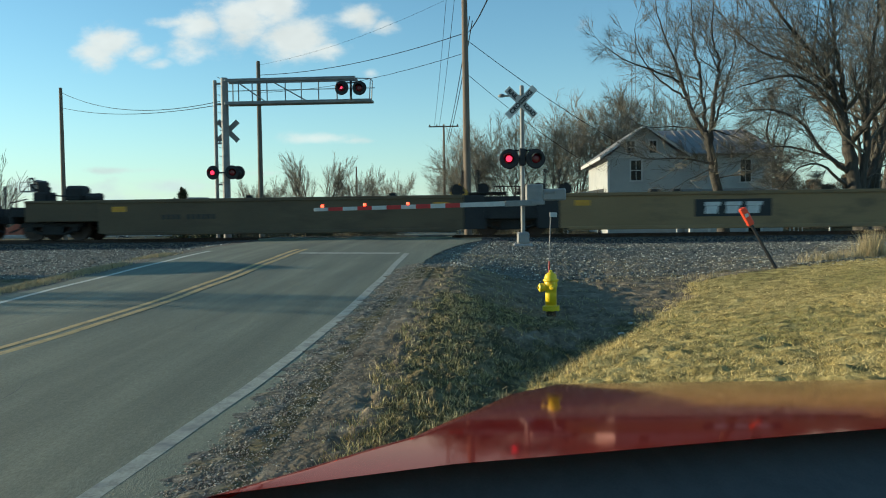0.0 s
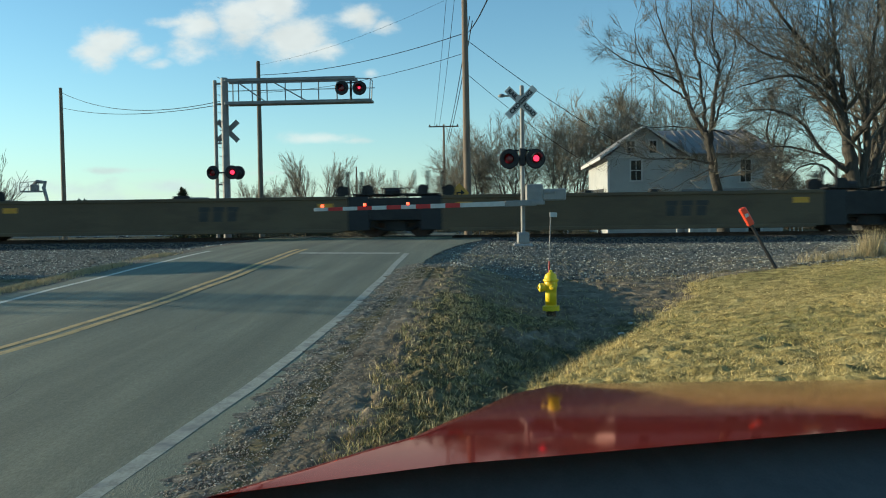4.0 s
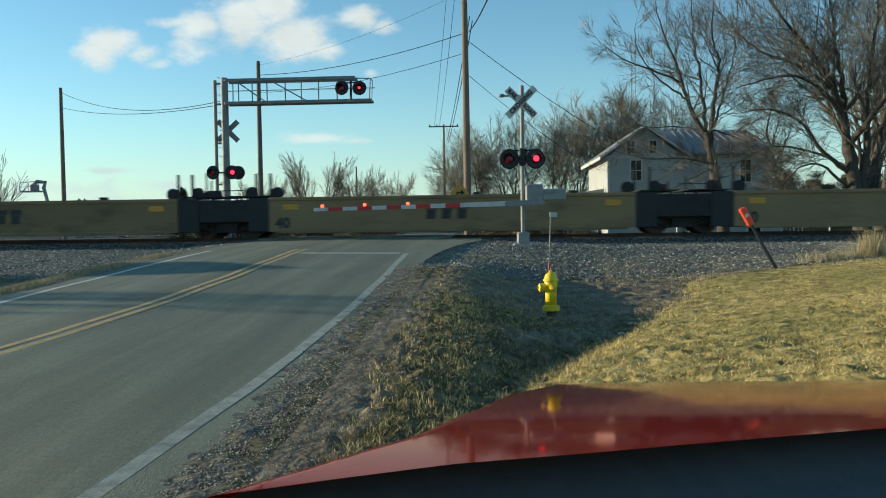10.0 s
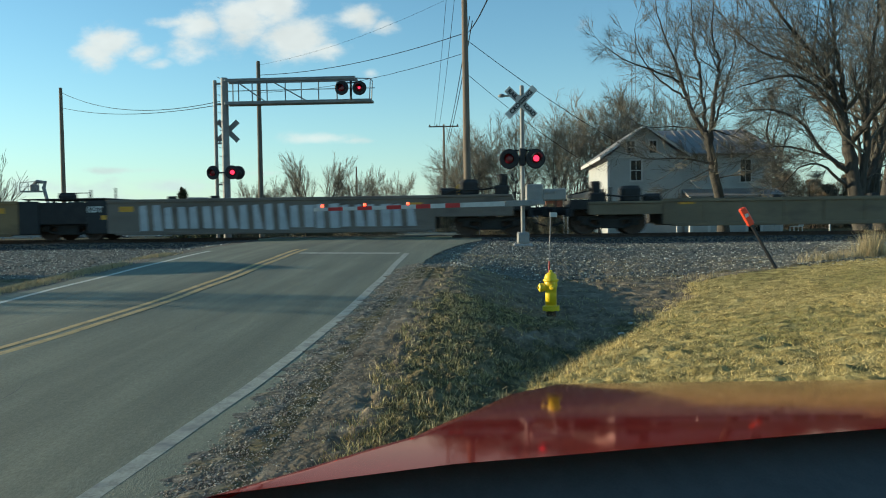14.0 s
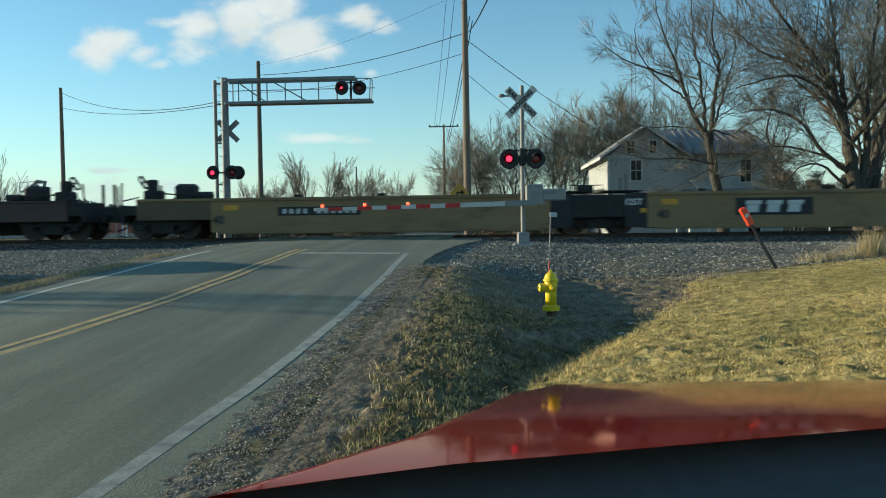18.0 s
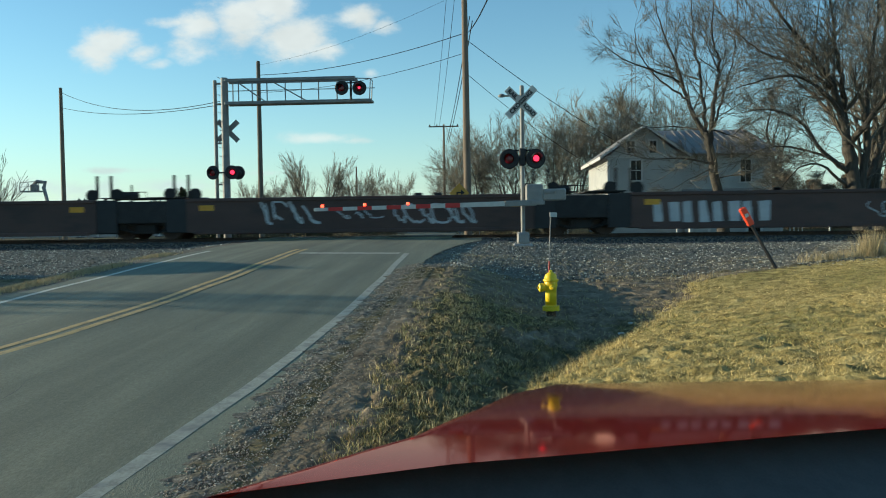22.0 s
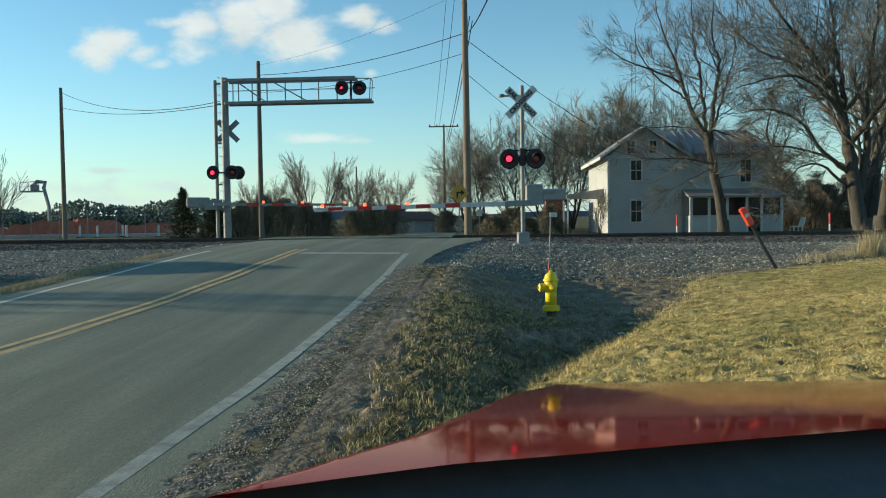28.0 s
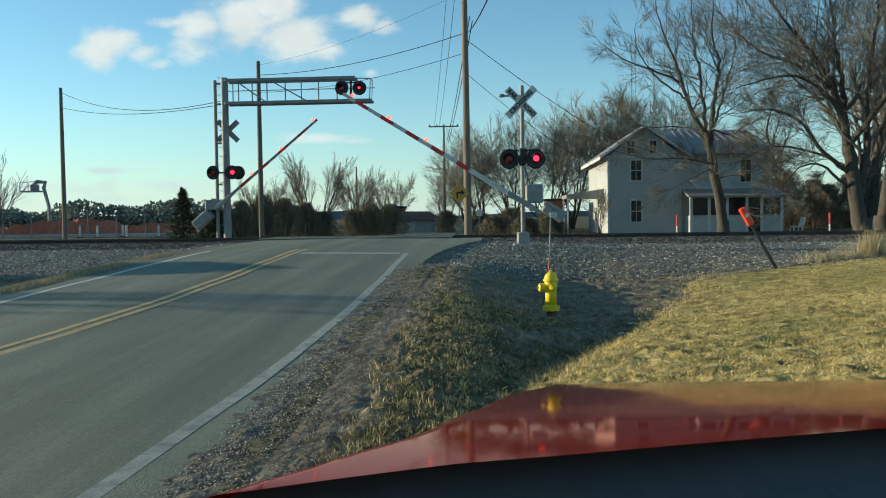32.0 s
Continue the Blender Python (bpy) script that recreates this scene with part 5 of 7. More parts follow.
# ---- trees ----
def grow_tree(seed, height, trunk_r, levels=5, spread=34, forks=(4, 6), lean=(0, 0), start=0.3, twig=0.006, droop=0.0, stems=1, ratio=0.62, curl=7, sprays=4, spray_len=1.0, limbs=(), fanout=0.22):
    """Bare winter tree: trunk and main limbs in one mesh, finer branches in another."""
    rr = random.Random(seed)
    wood, fine = Shape(), Shape()

    def branch(p, d, length, r, level):
        n = 5 if level < 2 else (4 if level < 4 else 3)
        pts, rad = [p], [r]
        q, dd = p.copy(), d.copy()
        end = max(twig, r * (0.35 if level else 0.3))
        for k in range(n):
            j = Vector((rr.gauss(0, 1), rr.gauss(0, 1), rr.gauss(0, 1))) * radians(curl) * (1 if level else 0.35)
            dd = (dd + j + Vector((0, 0, 0.05 if level < 3 else -droop))).normalized()
            q = q + dd * (length / n)
            pts.append(q.copy())
            rad.append(r + (end - r) * (k + 1) / n)
        (wood if level < 2 else fine).tube(pts, rad, 8 if level == 0 else (6 if level == 1 else (4 if level == 2 else 3)))
        if level >= levels:
            for c in range(sprays):
                at = pts[rr.randint(1, n)]
                sd = (dd + Vector((rr.gauss(0, 0.55), rr.gauss(0, 0.55), rr.gauss(0, 0.45)))).normalized()
                ln = rr.uniform(0.35, 0.9) * spray_len
                sp = sd.orthogonal().normalized() * twig * 0.5
                i = len(fine.v)
                fine.v += [tuple(at - sp), tuple(at + sp), tuple(at + sd * ln + Vector((0, 0, -droop * ln)))]
                fine.f.append((i, i + 1, i + 2))
            return
        count = rr.randint(*forks) + (2 if level == 0 else 0)
        for c in range(count):
            f = start + (1 - start) * (c + rr.random()) / count if level == 0 else 0.25 + 0.75 * (c + rr.random()) / count
            i = min(int(f * n), n - 1)
            w = f * n - i
            at = pts[i].lerp(pts[i + 1], w)
            along = (pts[i + 1] - pts[i]).normalized()
            ax = along.orthogonal().normalized()
            ax = Matrix.Rotation(rr.uniform(0, 2 * math.pi) + c * 2.4, 3, along) @ ax
            nd = Matrix.Rotation(radians(rr.gauss(spread, 9)), 3, ax) @ along
            ln = length * ratio * rr.uniform(0.75, 1.2) * (1.15 - 0.55 * f if level == 0 else 1.0 - 0.25 * f)
            branch(at, nd, ln, max(twig, (rad[i] + (rad[i + 1] - rad[i]) * w) * rr.uniform(0.45, 0.7)), level + 1)
        branch(pts[-1], dd, length * ratio * 0.8, end, level + 1)

    def limb(pts, r0, r1, kids, reach):
        """A main limb along a smooth curve, with side branches outward from it."""
        pts = [Vector(p) for p in pts]
        fine_pts = []
        for k in range(len(pts) - 1):
            a, b, c, d = pts[max(k - 1, 0)], pts[k], pts[k + 1], pts[min(k + 2, len(pts) - 1)]
            for q in range(5):
                u = q / 5
                p = 0.5 * ((2 * b) + (c - a) * u + (2 * a - 5 * b + 4 * c - d) * u * u + (3 * b - a - 3 * c + d) * u ** 3)
                fine_pts.append(p + Vector((rr.gauss(0, 0.04), rr.gauss(0, 0.04), 0)) * (k + q > 0))
        fine_pts.append(pts[-1])
        n = len(fine_pts) - 1
        rad = [r0 + (r1 - r0) * (k / n) ** 0.8 for k in range(n + 1)]
        wood.tube(fine_pts, rad, 8)
        for c in range(kids):
            f = 0.22 + 0.78 * (c + rr.random()) / kids
            i = min(int(f * n), n - 1)
            along = (fine_pts[i + 1] - fine_pts[i]).normalized()
            ax = Matrix.Rotation(rr.uniform(0, 2 * math.pi) + c * 2.4, 3, along) @ along.orthogonal().normalized()
            nd = Matrix.Rotation(radians(rr.gauss(spread + 8, 12)), 3, ax) @ along
            branch(fine_pts[i], nd, reach * rr.uniform(0.6, 1.2) * (1.15 - 0.5 * f), max(twig, rad[i] * rr.uniform(0.35, 0.55)), 2)
        if r1 < 0.1:
            branch(fine_pts[-1], (fine_pts[-1] - fine_pts[-2]).normalized(), reach * 0.8, r1, 2)

    for row in limbs:
        limb(*row)
    if limbs:
        wood.lathe([(trunk_r * 1.5, -0.3), (trunk_r * 1.15, 0.25), (trunk_r * 0.98, 0.9)], 10, cap=False)
        return wood.mesh("trunk", M_BARK, True), fine
    for s in range(stems):
        a = rr.uniform(0, 6.28)
        off = 0.0 if stems == 1 else 1.0
        d = Vector((lean[0] + off * fanout * math.cos(a + s * 2.1), lean[1] + off * fanout * math.sin(a + s * 2.1), 1)).normalized()
        branch(Vector((off * trunk_r * 0.8 * math.cos(a + s * 2.1), off * trunk_r * 0.8 * math.sin(a + s * 2.1), -0.2)), d, height * 0.58, trunk_r * (1 if stems == 1 else 0.75), 0)
    wood.lathe([(trunk_r * 1.7, -0.25), (trunk_r * 1.25, 0.25), (trunk_r * 1.02, 0.9)], 10, cap=False)
    return wood.mesh("trunk", M_BARK, True), fine


def plant(meshes, label, x, y, rz=0, s=1.0, name="bare_tree", group="bare trees", z=None):
    t = thing(name, label, "tree", pose(x, y, gz(x, y) if z is None else z, 0, 0, rz), group)
    t.scale = (s, s, s)
    part("trunk", meshes[0], None, t)
    part("crown", meshes[1], None, t, "fine leafless twigs")
    return t


def tree_kind(seed, material, **kw):
    w, f = grow_tree(seed, **kw)
    return w, f.mesh("crown", material)


def build_trees():
    spreading = tree_kind(11, M_TWIG, height=15, trunk_r=0.46, levels=4, spread=36, forks=(4, 5), ratio=0.74, curl=4.5, sprays=5, twig=0.0105, spray_len=1.3, droop=-0.02, limbs=[
        ([(0, 0, -0.3), (-0.47, 0, 2.6), (-0.84, 0, 4.8)], 0.46, 0.34, 0, 1),
        ([(-0.84, 0, 4.7), (-1.22, 0, 6.9), (-2.0, 0.2, 8.8), (-3.0, 0.3, 10.3), (-4.2, 0.4, 11.9), (-5.2, 0.5, 13.4)], 0.27, 0.04, 26, 2.8),
        ([(-0.84, 0, 4.8), (-0.87, 0.6, 8.1), (-1.2, 0.8, 10.9), (-1.5, 0.9, 14.0)], 0.22, 0.04, 24, 2.8),
        ([(-0.2, 0, 1.9), (0.05, -0.3, 5.0), (0.0, -0.4, 7.5), (0.5, -0.2, 10.9), (0.8, 0, 13.5)], 0.26, 0.04, 18, 2.6),
        ([(0.1, 0.3, 2.2), (1.2, 0.8, 5.0), (1.9, 1.0, 8.0), (2.6, 1.2, 12.0)], 0.22, 0.04, 15, 2.6),
        ([(-0.8, 0, 3.4), (-2.3, -0.5, 4.5), (-3.85, -0.9, 6.2), (-5.4, -1.0, 6.75), (-6.9, -1.0, 6.6)], 0.16, 0.02, 16, 2.0),
        ([(-1.1, 0, 6.5), (-2.7, -0.8, 7.9), (-4.5, -1.2, 8.5), (-7.2, -1.3, 7.9)], 0.16, 0.02, 17, 2.2),
        ([(-1.6, 0.2, 8.0), (-3.4, 0.6, 9.4), (-5.2, 0.8, 10.2), (-6.8, 0.9, 11.6)], 0.13, 0.02, 15, 2.3),
        ([(-0.9, 0, 2.6), (-2.6, -0.9, 3.75), (-3.85, -1.2, 3.6), (-4.9, -1.4, 2.5)], 0.10, 0.012, 11, 1.6),
        ([(-0.7, 0, 3.6), (-2.2, 1.2, 4.6), (-4.2, 1.8, 5.0), (-6.0, 2.2, 4.2)], 0.10, 0.012, 12, 1.8),
        ([(0.2, 0, 3.0), (1.6, 0.8, 3.8), (2.9, 1.0, 3.0)], 0.08, 0.012, 9, 1.5),
        ([(-0.7, 0, 5.0), (-1.2, 2.6, 7.5), (-2.8, 4.6, 10.0)], 0.2, 0.03, 13, 2.6),
        ([(-0.7, 0, 5.0), (0.2, -2.4, 7.5), (-0.6, -4.0, 10.0)], 0.2, 0.03, 13, 2.6)])
    slim = tree_kind(5, M_TWIG, height=15.5, trunk_r=0.34, levels=4, spread=34, forks=(3, 4), ratio=0.72, sprays=5, curl=3.5, twig=0.010, droop=-0.04, spray_len=1.1, limbs=[
        ([(0.1, 0, -0.3), (-0.41, 0, 3.0), (-0.75, 0, 5.0), (-1.05, 0, 6.3)], 0.34, 0.22, 4, 1.6),
        ([(-1.05, 0, 6.2), (-1.83, 0.2, 7.5), (-2.5, 0.4, 9.9), (-3.2, 0.5, 11.6), (-3.9, 0.6, 14.0)], 0.19, 0.03, 17, 2.4),
        ([(-1.0, 0.1, 6.2), (-1.12, 0.5, 8.1), (-1.26, 0.9, 10.5), (-1.5, 1.1, 11.9), (-1.6, 1.3, 15.0)], 0.15, 0.025, 15, 2.3),
        ([(-0.78, 0, 5.4), (-0.72, -0.2, 7.0), (-0.48, -0.4, 9.2), (-0.41, -0.5, 10.5), (-0.78, -0.5, 11.9), (-0.78, -0.4, 15.6)], 0.18, 0.03, 17, 2.4),
        ([(-0.6, 0, 6.6), (0.2, 0.6, 8.6), (0.9, 1.0, 11.0), (1.2, 1.2, 14.0)], 0.09, 0.015, 12, 2.0),
        ([(-2.4, 0.3, 9.4), (-4.4, -0.3, 10.1), (-6.1, -0.6, 10.7), (-7.5, -0.8, 11.7)], 0.08, 0.012, 8, 1.2),
        ([(-2.1, 0.2, 8.3), (-3.6, 0.8, 9.6), (-5.0, 1.1, 11.6), (-5.0, 1.2, 13.4)], 0.08, 0.012, 9, 1.5),
        ([(-0.95, 0, 4.4), (-2.7, -0.8, 4.65), (-4.8, -1.1, 4.65), (-7.0, -1.3, 5.2)], 0.07, 0.010, 12, 1.4),
        ([(-1.2, 0, 6.4), (-2.7, 0.9, 6.75), (-4.4, 1.2, 6.8), (-5.6, 1.3, 7.5)], 0.06, 0.010, 10, 1.4),
        ([(-0.6, 0, 6.4), (0.67, -0.5, 5.8), (1.86, -0.8, 4.5)], 0.06, 0.010, 9, 1.3),
        ([(-0.75, 0, 4.0), (-2.2, -0.9, 3.4), (-3.75, -1.3, 2.5)], 0.05, 0.008, 8, 1.3),
        ([(-0.5, 0, 3.4), (0.9, -0.7, 3.6), (2.4, -1.0, 2.9)], 0.05, 0.008, 8, 1.3)])
    big = tree_kind(12, M_TWIG, height=15, trunk_r=0.4, levels=4, spread=40, forks=(3, 4), start=0.2, ratio=0.7, curl=12, sprays=2, twig=0.012, spray_len=1.4)
    mid1 = tree_kind(21, M_TWIG_RUST, height=9, trunk_r=0.16, levels=4, spread=24, forks=(3, 3), start=0.06, twig=0.013, stems=4, sprays=3, ratio=0.72, curl=5, fanout=0.30, spray_len=1.2)
    mid2 = tree_kind(22, M_TWIG_RUST, height=9, trunk_r=0.18, levels=4, spread=31, forks=(3, 4), start=0.10, twig=0.013, stems=3, sprays=3, ratio=0.72, curl=7, fanout=0.36, spray_len=1.2)
    fan = tree_kind(23, M_TWIG_RUST, height=8, trunk_r=0.13, levels=3, spread=21, forks=(4, 4), start=0.2, twig=0.012, stems=7, ratio=0.60, sprays=3, curl=3, fanout=0.55, spray_len=0.8)
    sparse = tree_kind(24, M_TWIG, height=5, trunk_r=0.06, levels=3, spread=22, forks=(3, 4), start=0.1, twig=0.010, stems=4, ratio=0.66, sprays=0, curl=5)

    def grown(kind, top):
        return 1.16 * top / max(v.co.z for v in kind[1].vertices)
    plant(sparse, "small bare bush against the house wall", 7.3, 55.5, 0, grown(sparse, 2.9))
    plant(spreading, "large spreading bare tree with a thick forked trunk", 20.2, 45, 0, 1.0)
    plant(slim, "tall slim bare tree with several upright stems", 14.13, 50, 0, 1.0)
    for x, y, r, s in ((25.0, 53, 120, 18), (27.5, 60, 30, 18), (30, 58, 250, 19), (29, 64, 10, 17), (27, 76, 300, 14)):
        plant(big, "large bare tree behind the house", x, y, r, grown(big, s))
    # outside the view, added for the thin branch shadows on the road
    plant(sparse, "unseen small bare tree added to cast twig shadows on the road", -24.5, 15.2, 20, grown(sparse, 4.0))
    for k, (x, y, top, kind) in enumerate(((-5.0, 86, 6.2, 1), (-2.4, 82, 8.8, 0), (-0.9, 79, 10.2, 1), (2.2, 80, 10.8, 0), (5.2, 78, 11.2, 1), (8.0, 82, 12.8, 0),
                                           (11.0, 80, 13.4, 1), (14.5, 81, 14.0, 0), (18, 82, 12.6, 1), (22, 78, 9.5, 0), (25.5, 80, 9.0, 1))):
        m = (mid1, mid2)[kind]
        plant(m, "bare winter tree in the thicket beside the house", x, y, k * 47, grown(m, top))
    for x, y, top, r in ((-16.6, 75, 7.2, 0), (-14.0, 82, 6.4, 80), (-11.8, 90, 6.2, 120), (-24, 82, 5.6, 140), (-56, 70, 6.6, 30)):
        plant(fan, "leafless fan-shaped tree beyond the tracks", x, y, r, grown(fan, top))
    plant(sparse, "sparse young leafless tree beyond the tracks", -28.3, 44, 200, grown(sparse, 4.8))


def clump(rr, n, w, d, h, leaf, upright=0.3, slim=0.09):
    """Many small leaf-like blades filling an uneven mound."""
    vs, fs = [], []
    for k in range(n):
        a, u = rr.uniform(0, 2 * math.pi), rr.random() ** 0.5
        z = h * rr.random() ** 0.8
        taper = (1 - (z / h) ** 2 * 0.75) * (0.8 + 0.35 * math.sin(a * 3 + z * 2))
        c = np.array([w * u * taper * math.cos(a), d * u * taper * math.sin(a), z])
        e1 = rr.normal(0, 1, 3) * [1, 1, upright]
        e2 = rr.normal(0, 1, 3)
        e1, e2 = e1 / np.linalg.norm(e1) * leaf, e2 / np.linalg.norm(e2) * leaf * slim
        i = len(vs)
        vs += [tuple(c - e1), tuple(c + e2), tuple(c + e1)]
        fs.append((i, i + 1, i + 2))
    return vs, fs


def build_shrubs():
    rr = np.random.default_rng(8)
    def conifer(name, label, x, y, h, w, n=3200):
        t = thing(name, label, "tree", pose(x, y, gz(x, y)), "evergreens")
        vs, fs = [], []
        for k in range(n):
            z = h * rr.random() ** 1.3
            r = w * (1 - z / h) ** 0.8 * (0.35 + 0.65 * rr.random()) * (1 + 0.25 * math.sin(z * 9))
            a = rr.uniform(0, 6.28)
            c = np.array([r * math.cos(a), r * math.sin(a), z + 0.1])
            out = np.array([math.cos(a), math.sin(a), 0.25 + 0.3 * rr.normal()]) * 0.22
            sd = np.array([-math.sin(a), math.cos(a), 0.2 * rr.normal()]) * 0.07
            i = len(vs)
            vs += [tuple(c - sd), tuple(c + sd), tuple(c + out)]
            fs.append((i, i + 1, i + 2))
        part("crown", Shape().add(vs, fs), M_FIR, t)
        part("trunk", Shape().lathe([(0.09, -0.2), (0.03, h * 0.9)], 7), M_BARK, t)
    for x, y, h, w in ((-20.5, 52, 3.3, 1.2), (-19.2, 54, 2.2, 1.3), (-18.0, 51, 2.5, 1.3)):
        conifer("evergreen", "dark green evergreen beside the crossing", x, y, h, w)
    spots = [(-16.6, 52, 2.5, 1.5), (-15.4, 53, 2.9, 1.5), (-14.2, 54, 2.7, 1.6), (-12.9, 55, 2.4, 1.5), (-11.9, 56, 1.8, 1.3), (-17.2, 59, 2.3, 1.7), (-10.6, 61, 2.0, 1.5), (-9.4, 62, 2.4, 1.6), (-8.2, 63, 2.3, 1.5), (-11.0, 70, 2.6, 2.0), (-9.2, 72, 2.6, 2.0), (-4.2, 74, 2.0, 1.8),
             (0.2, 58, 1.3, 2.0), (2.2, 56, 1.2, 1.7), (3.9, 55, 1.2, 1.5), (-0.9, 62, 1.6, 2.2), (1.6, 66, 2.0, 2.0), (4.6, 64, 2.2, 1.5),
             *[(23.6 + 1.6 * k, 69.5 + 0.6 * math.sin(k * 2.3), 4.2 + 0.6 * math.sin(k * 1.7), 2.3 + 0.3 * math.sin(k * 3.1)) for k in range(11)]]
    for x, y, h, w in spots:
        t = thing("shrub", "brown leafless shrub of tangled twigs", "shrub", pose(x, y, gz(x, y)), "shrubs")
        vs, fs = clump(rr, 7000 if x > 20 else 5000, w, w, h, 0.26, 1.3, 0.13 if x > 20 else 0.09)
        part("crown", Shape().add(vs, fs), M_HEDGE if x > 20 else M_SHRUB, t)
        st = Shape()
        for k in range(14):
            a = rr.uniform(0, 6.28)
            st.tube([(0.15 * math.cos(a), 0.15 * math.sin(a), -0.1), (w * 0.4 * math.cos(a), w * 0.4 * math.sin(a), h * 0.5), (w * 0.65 * math.cos(a), w * 0.65 * math.sin(a), h * 0.95)], [0.03, 0.02, 0.008], 4)
        part("woody_base", st, M_BARK, t)


# ---- loose stones and grass ----
def build_small_cover():
    rr = np.random.default_rng(12)
    # ballast
    vs, fs = [], []
    def stone(x, y, r):
        nonlocal vs, fs
        z = table[(x, y)]
        i = len(vs)
        k = rr.uniform(0.6, 1.3, 6) * r
        a = rr.uniform(0, 3.14)
        ca, sa = math.cos(a), math.sin(a)
        vs.extend([(x + ca * k[0], y + sa * k[0], z + r * 0.3), (x - ca * k[1], y - sa * k[1], z + r * 0.2), (x - sa * k[2], y + ca * k[2], z + r * 0.35), (x + sa * k[3], y - ca * k[3], z + r * 0.25), (x + r * 0.2, y, z + k[4] * 0.9), (x, y, z - r)])
        fs.extend([(i, i + 2, i + 4), (i + 2, i + 1, i + 4), (i + 1, i + 3, i + 4), (i + 3, i, i + 4), (i + 2, i, i + 5), (i + 1, i + 2, i + 5), (i + 3, i + 1, i + 5), (i, i + 3, i + 5)])
    pts = np.stack([rr.uniform(-1.2, 17, 46000), rr.uniform(17.0, 27.9, 46000)], 1)
    ptl = np.stack([rr.uniform(-22, -9.0, 20000), rr.uniform(18.6, 27.9, 20000)], 1)
    pts2 = np.stack([rr.normal(ROAD_RIGHT + 0.42, 0.22, 22000), 4 + 16 * rr.random(22000) ** 1.5], 1)
    allp = np.concatenate([pts, ptl])
    zs = ground_z(allp[:, 0], allp[:, 1])
    keep = (allp[:, 1] > 17.5 + 0.25 * np.clip(allp[:, 0], -2, 10) + rr.normal(0, 0.5, len(allp))) | (allp[:, 0] < -9) 
    table = {}
    for (x, y), z, ok in zip(allp.tolist(), zs.tolist(), keep):
        if ok and x > -30 and not (ROAD_LEFT < x < float(apron_edge(y)) + 0.1):
            table[(x, y)] = z
            stone(x, y, 0.010 + 0.022 * rr.random() ** 1.8)
    light_v, light_f = vs, fs
    vs, fs = [], []
    for (x, y), z in zip(pts2.tolist(), ground_z(pts2[:, 0], pts2[:, 1]).tolist()):
        if x > ROAD_RIGHT + 0.02:
            table[(x, y)] = z
            stone(x, y, 0.0035 + 0.008 * rr.random() ** 2)
    single("shoulder_gravel", Shape().add(vs, fs), M_SHOULDER, "dusty brown gravel along the road shoulder", "gravel", kind="stuff")
    # darker stones along the track
    k = 18000
    dark = np.stack([rr.uniform(-24, 17, k), rr.uniform(27.1, 29.9, k)], 1)
    dark = dark[(dark[:, 0] < ROAD_LEFT - 0.3) | (dark[:, 0] > -1.3)]
    vs, fs = [], []
    for (x, y), z in zip(dark.tolist(), ground_z(dark[:, 0], dark[:, 1]).tolist()):
        table[(x, y)] = z
        stone(x, y, rr.uniform(0.02, 0.045))
    single("track_ballast", Shape().add(vs, fs), M_TRACK_STONES, "darker ballast stones along the rails", "gravel", kind="stuff")
    vs, fs = light_v, light_f
    single("ballast_stones", Shape().add(vs, fs), M_STONES, "loose grey railway ballast stones", "gravel", kind="stuff")

    def blades(name, pts, hmin, hmax, width, material, label, bend=0.5, tall=1.0):
        z = ground_z(pts[:, 0], pts[:, 1])
        n = len(pts)
        a = rr.uniform(0, 2 * np.pi, n)
        h = rr.uniform(hmin, hmax, n) * tall
        w = rr.uniform(0.6, 1.3, n) * width
        la, ll = rr.uniform(0, 2 * np.pi, n), rr.uniform(0, bend, n) * h
        base = np.stack([pts[:, 0], pts[:, 1], z - 0.005], 1)
        sd = np.stack([np.cos(a) * w, np.sin(a) * w, np.zeros(n)], 1)
        tip = base + np.stack([np.cos(la) * ll, np.sin(la) * ll, h], 1)
        V = np.stack([base - sd, base + sd, tip], 1).reshape(-1, 3)
        F = np.arange(3 * n).reshape(-1, 3)
        me = bpy.data.meshes.new(name)
        me.from_pydata(V.tolist(), [], F.tolist())
        me.materials.append(material)
        single(name, me, material, label, "grass", kind="stuff")

    # lawn on the mound, golden with greener drifts
    n = 330000
    p = np.stack([rr.uniform(0.3, 13, n), 5.0 + 17 * rr.random(n) ** 1.35], 1)
    d = lawn_rim(p[:, 0], p[:, 1])
    keep = (d > rr.normal(0.12, 0.14, n)) & (p[:, 1] < 17.3 + (p[:, 0] - 3.64) * 0.47 + rr.normal(0, 0.25, n))
    tuft = np.sin(p[:, 0] * 6.1 + 1.3 * np.sin(p[:, 1] * 3.7)) * np.sin(p[:, 1] * 5.3 + 1.1 * np.sin(p[:, 0] * 4.1))
    keep &= rr.random(n) < 0.62 + 0.38 * tuft
    drift = np.sin(p[:, 0] * 0.9 + p[:, 1] * 0.5) + 0.7 * np.sin(p[:, 0] * 2.3 - p[:, 1] * 1.4 + 1) + 0.16 * (p[:, 0] - 4) - 0.10 * (p[:, 1] - 11) + rr.normal(0, 0.5, n)
    short = keep & (d > 0.45)
    blades("lawn_grass", p[short & (drift < 0.25)], 0.020, 0.050, 0.0034, M_BLADE_GOLD, "short dormant golden lawn grass", 2.4)
    blades("lawn_grass", p[short & (drift >= 0.25)], 0.020, 0.055, 0.0034, M_BLADE_GREEN, "short lawn grass with green drifts", 2.4)
    blades("lawn_edge_grass", p[keep & (d <= 0.45)], 0.04, 0.11, 0.0040, M_BLADE_GOLD, "longer pale grass along the lawn edge", 1.8)
    # shaded verge
    k = 15000
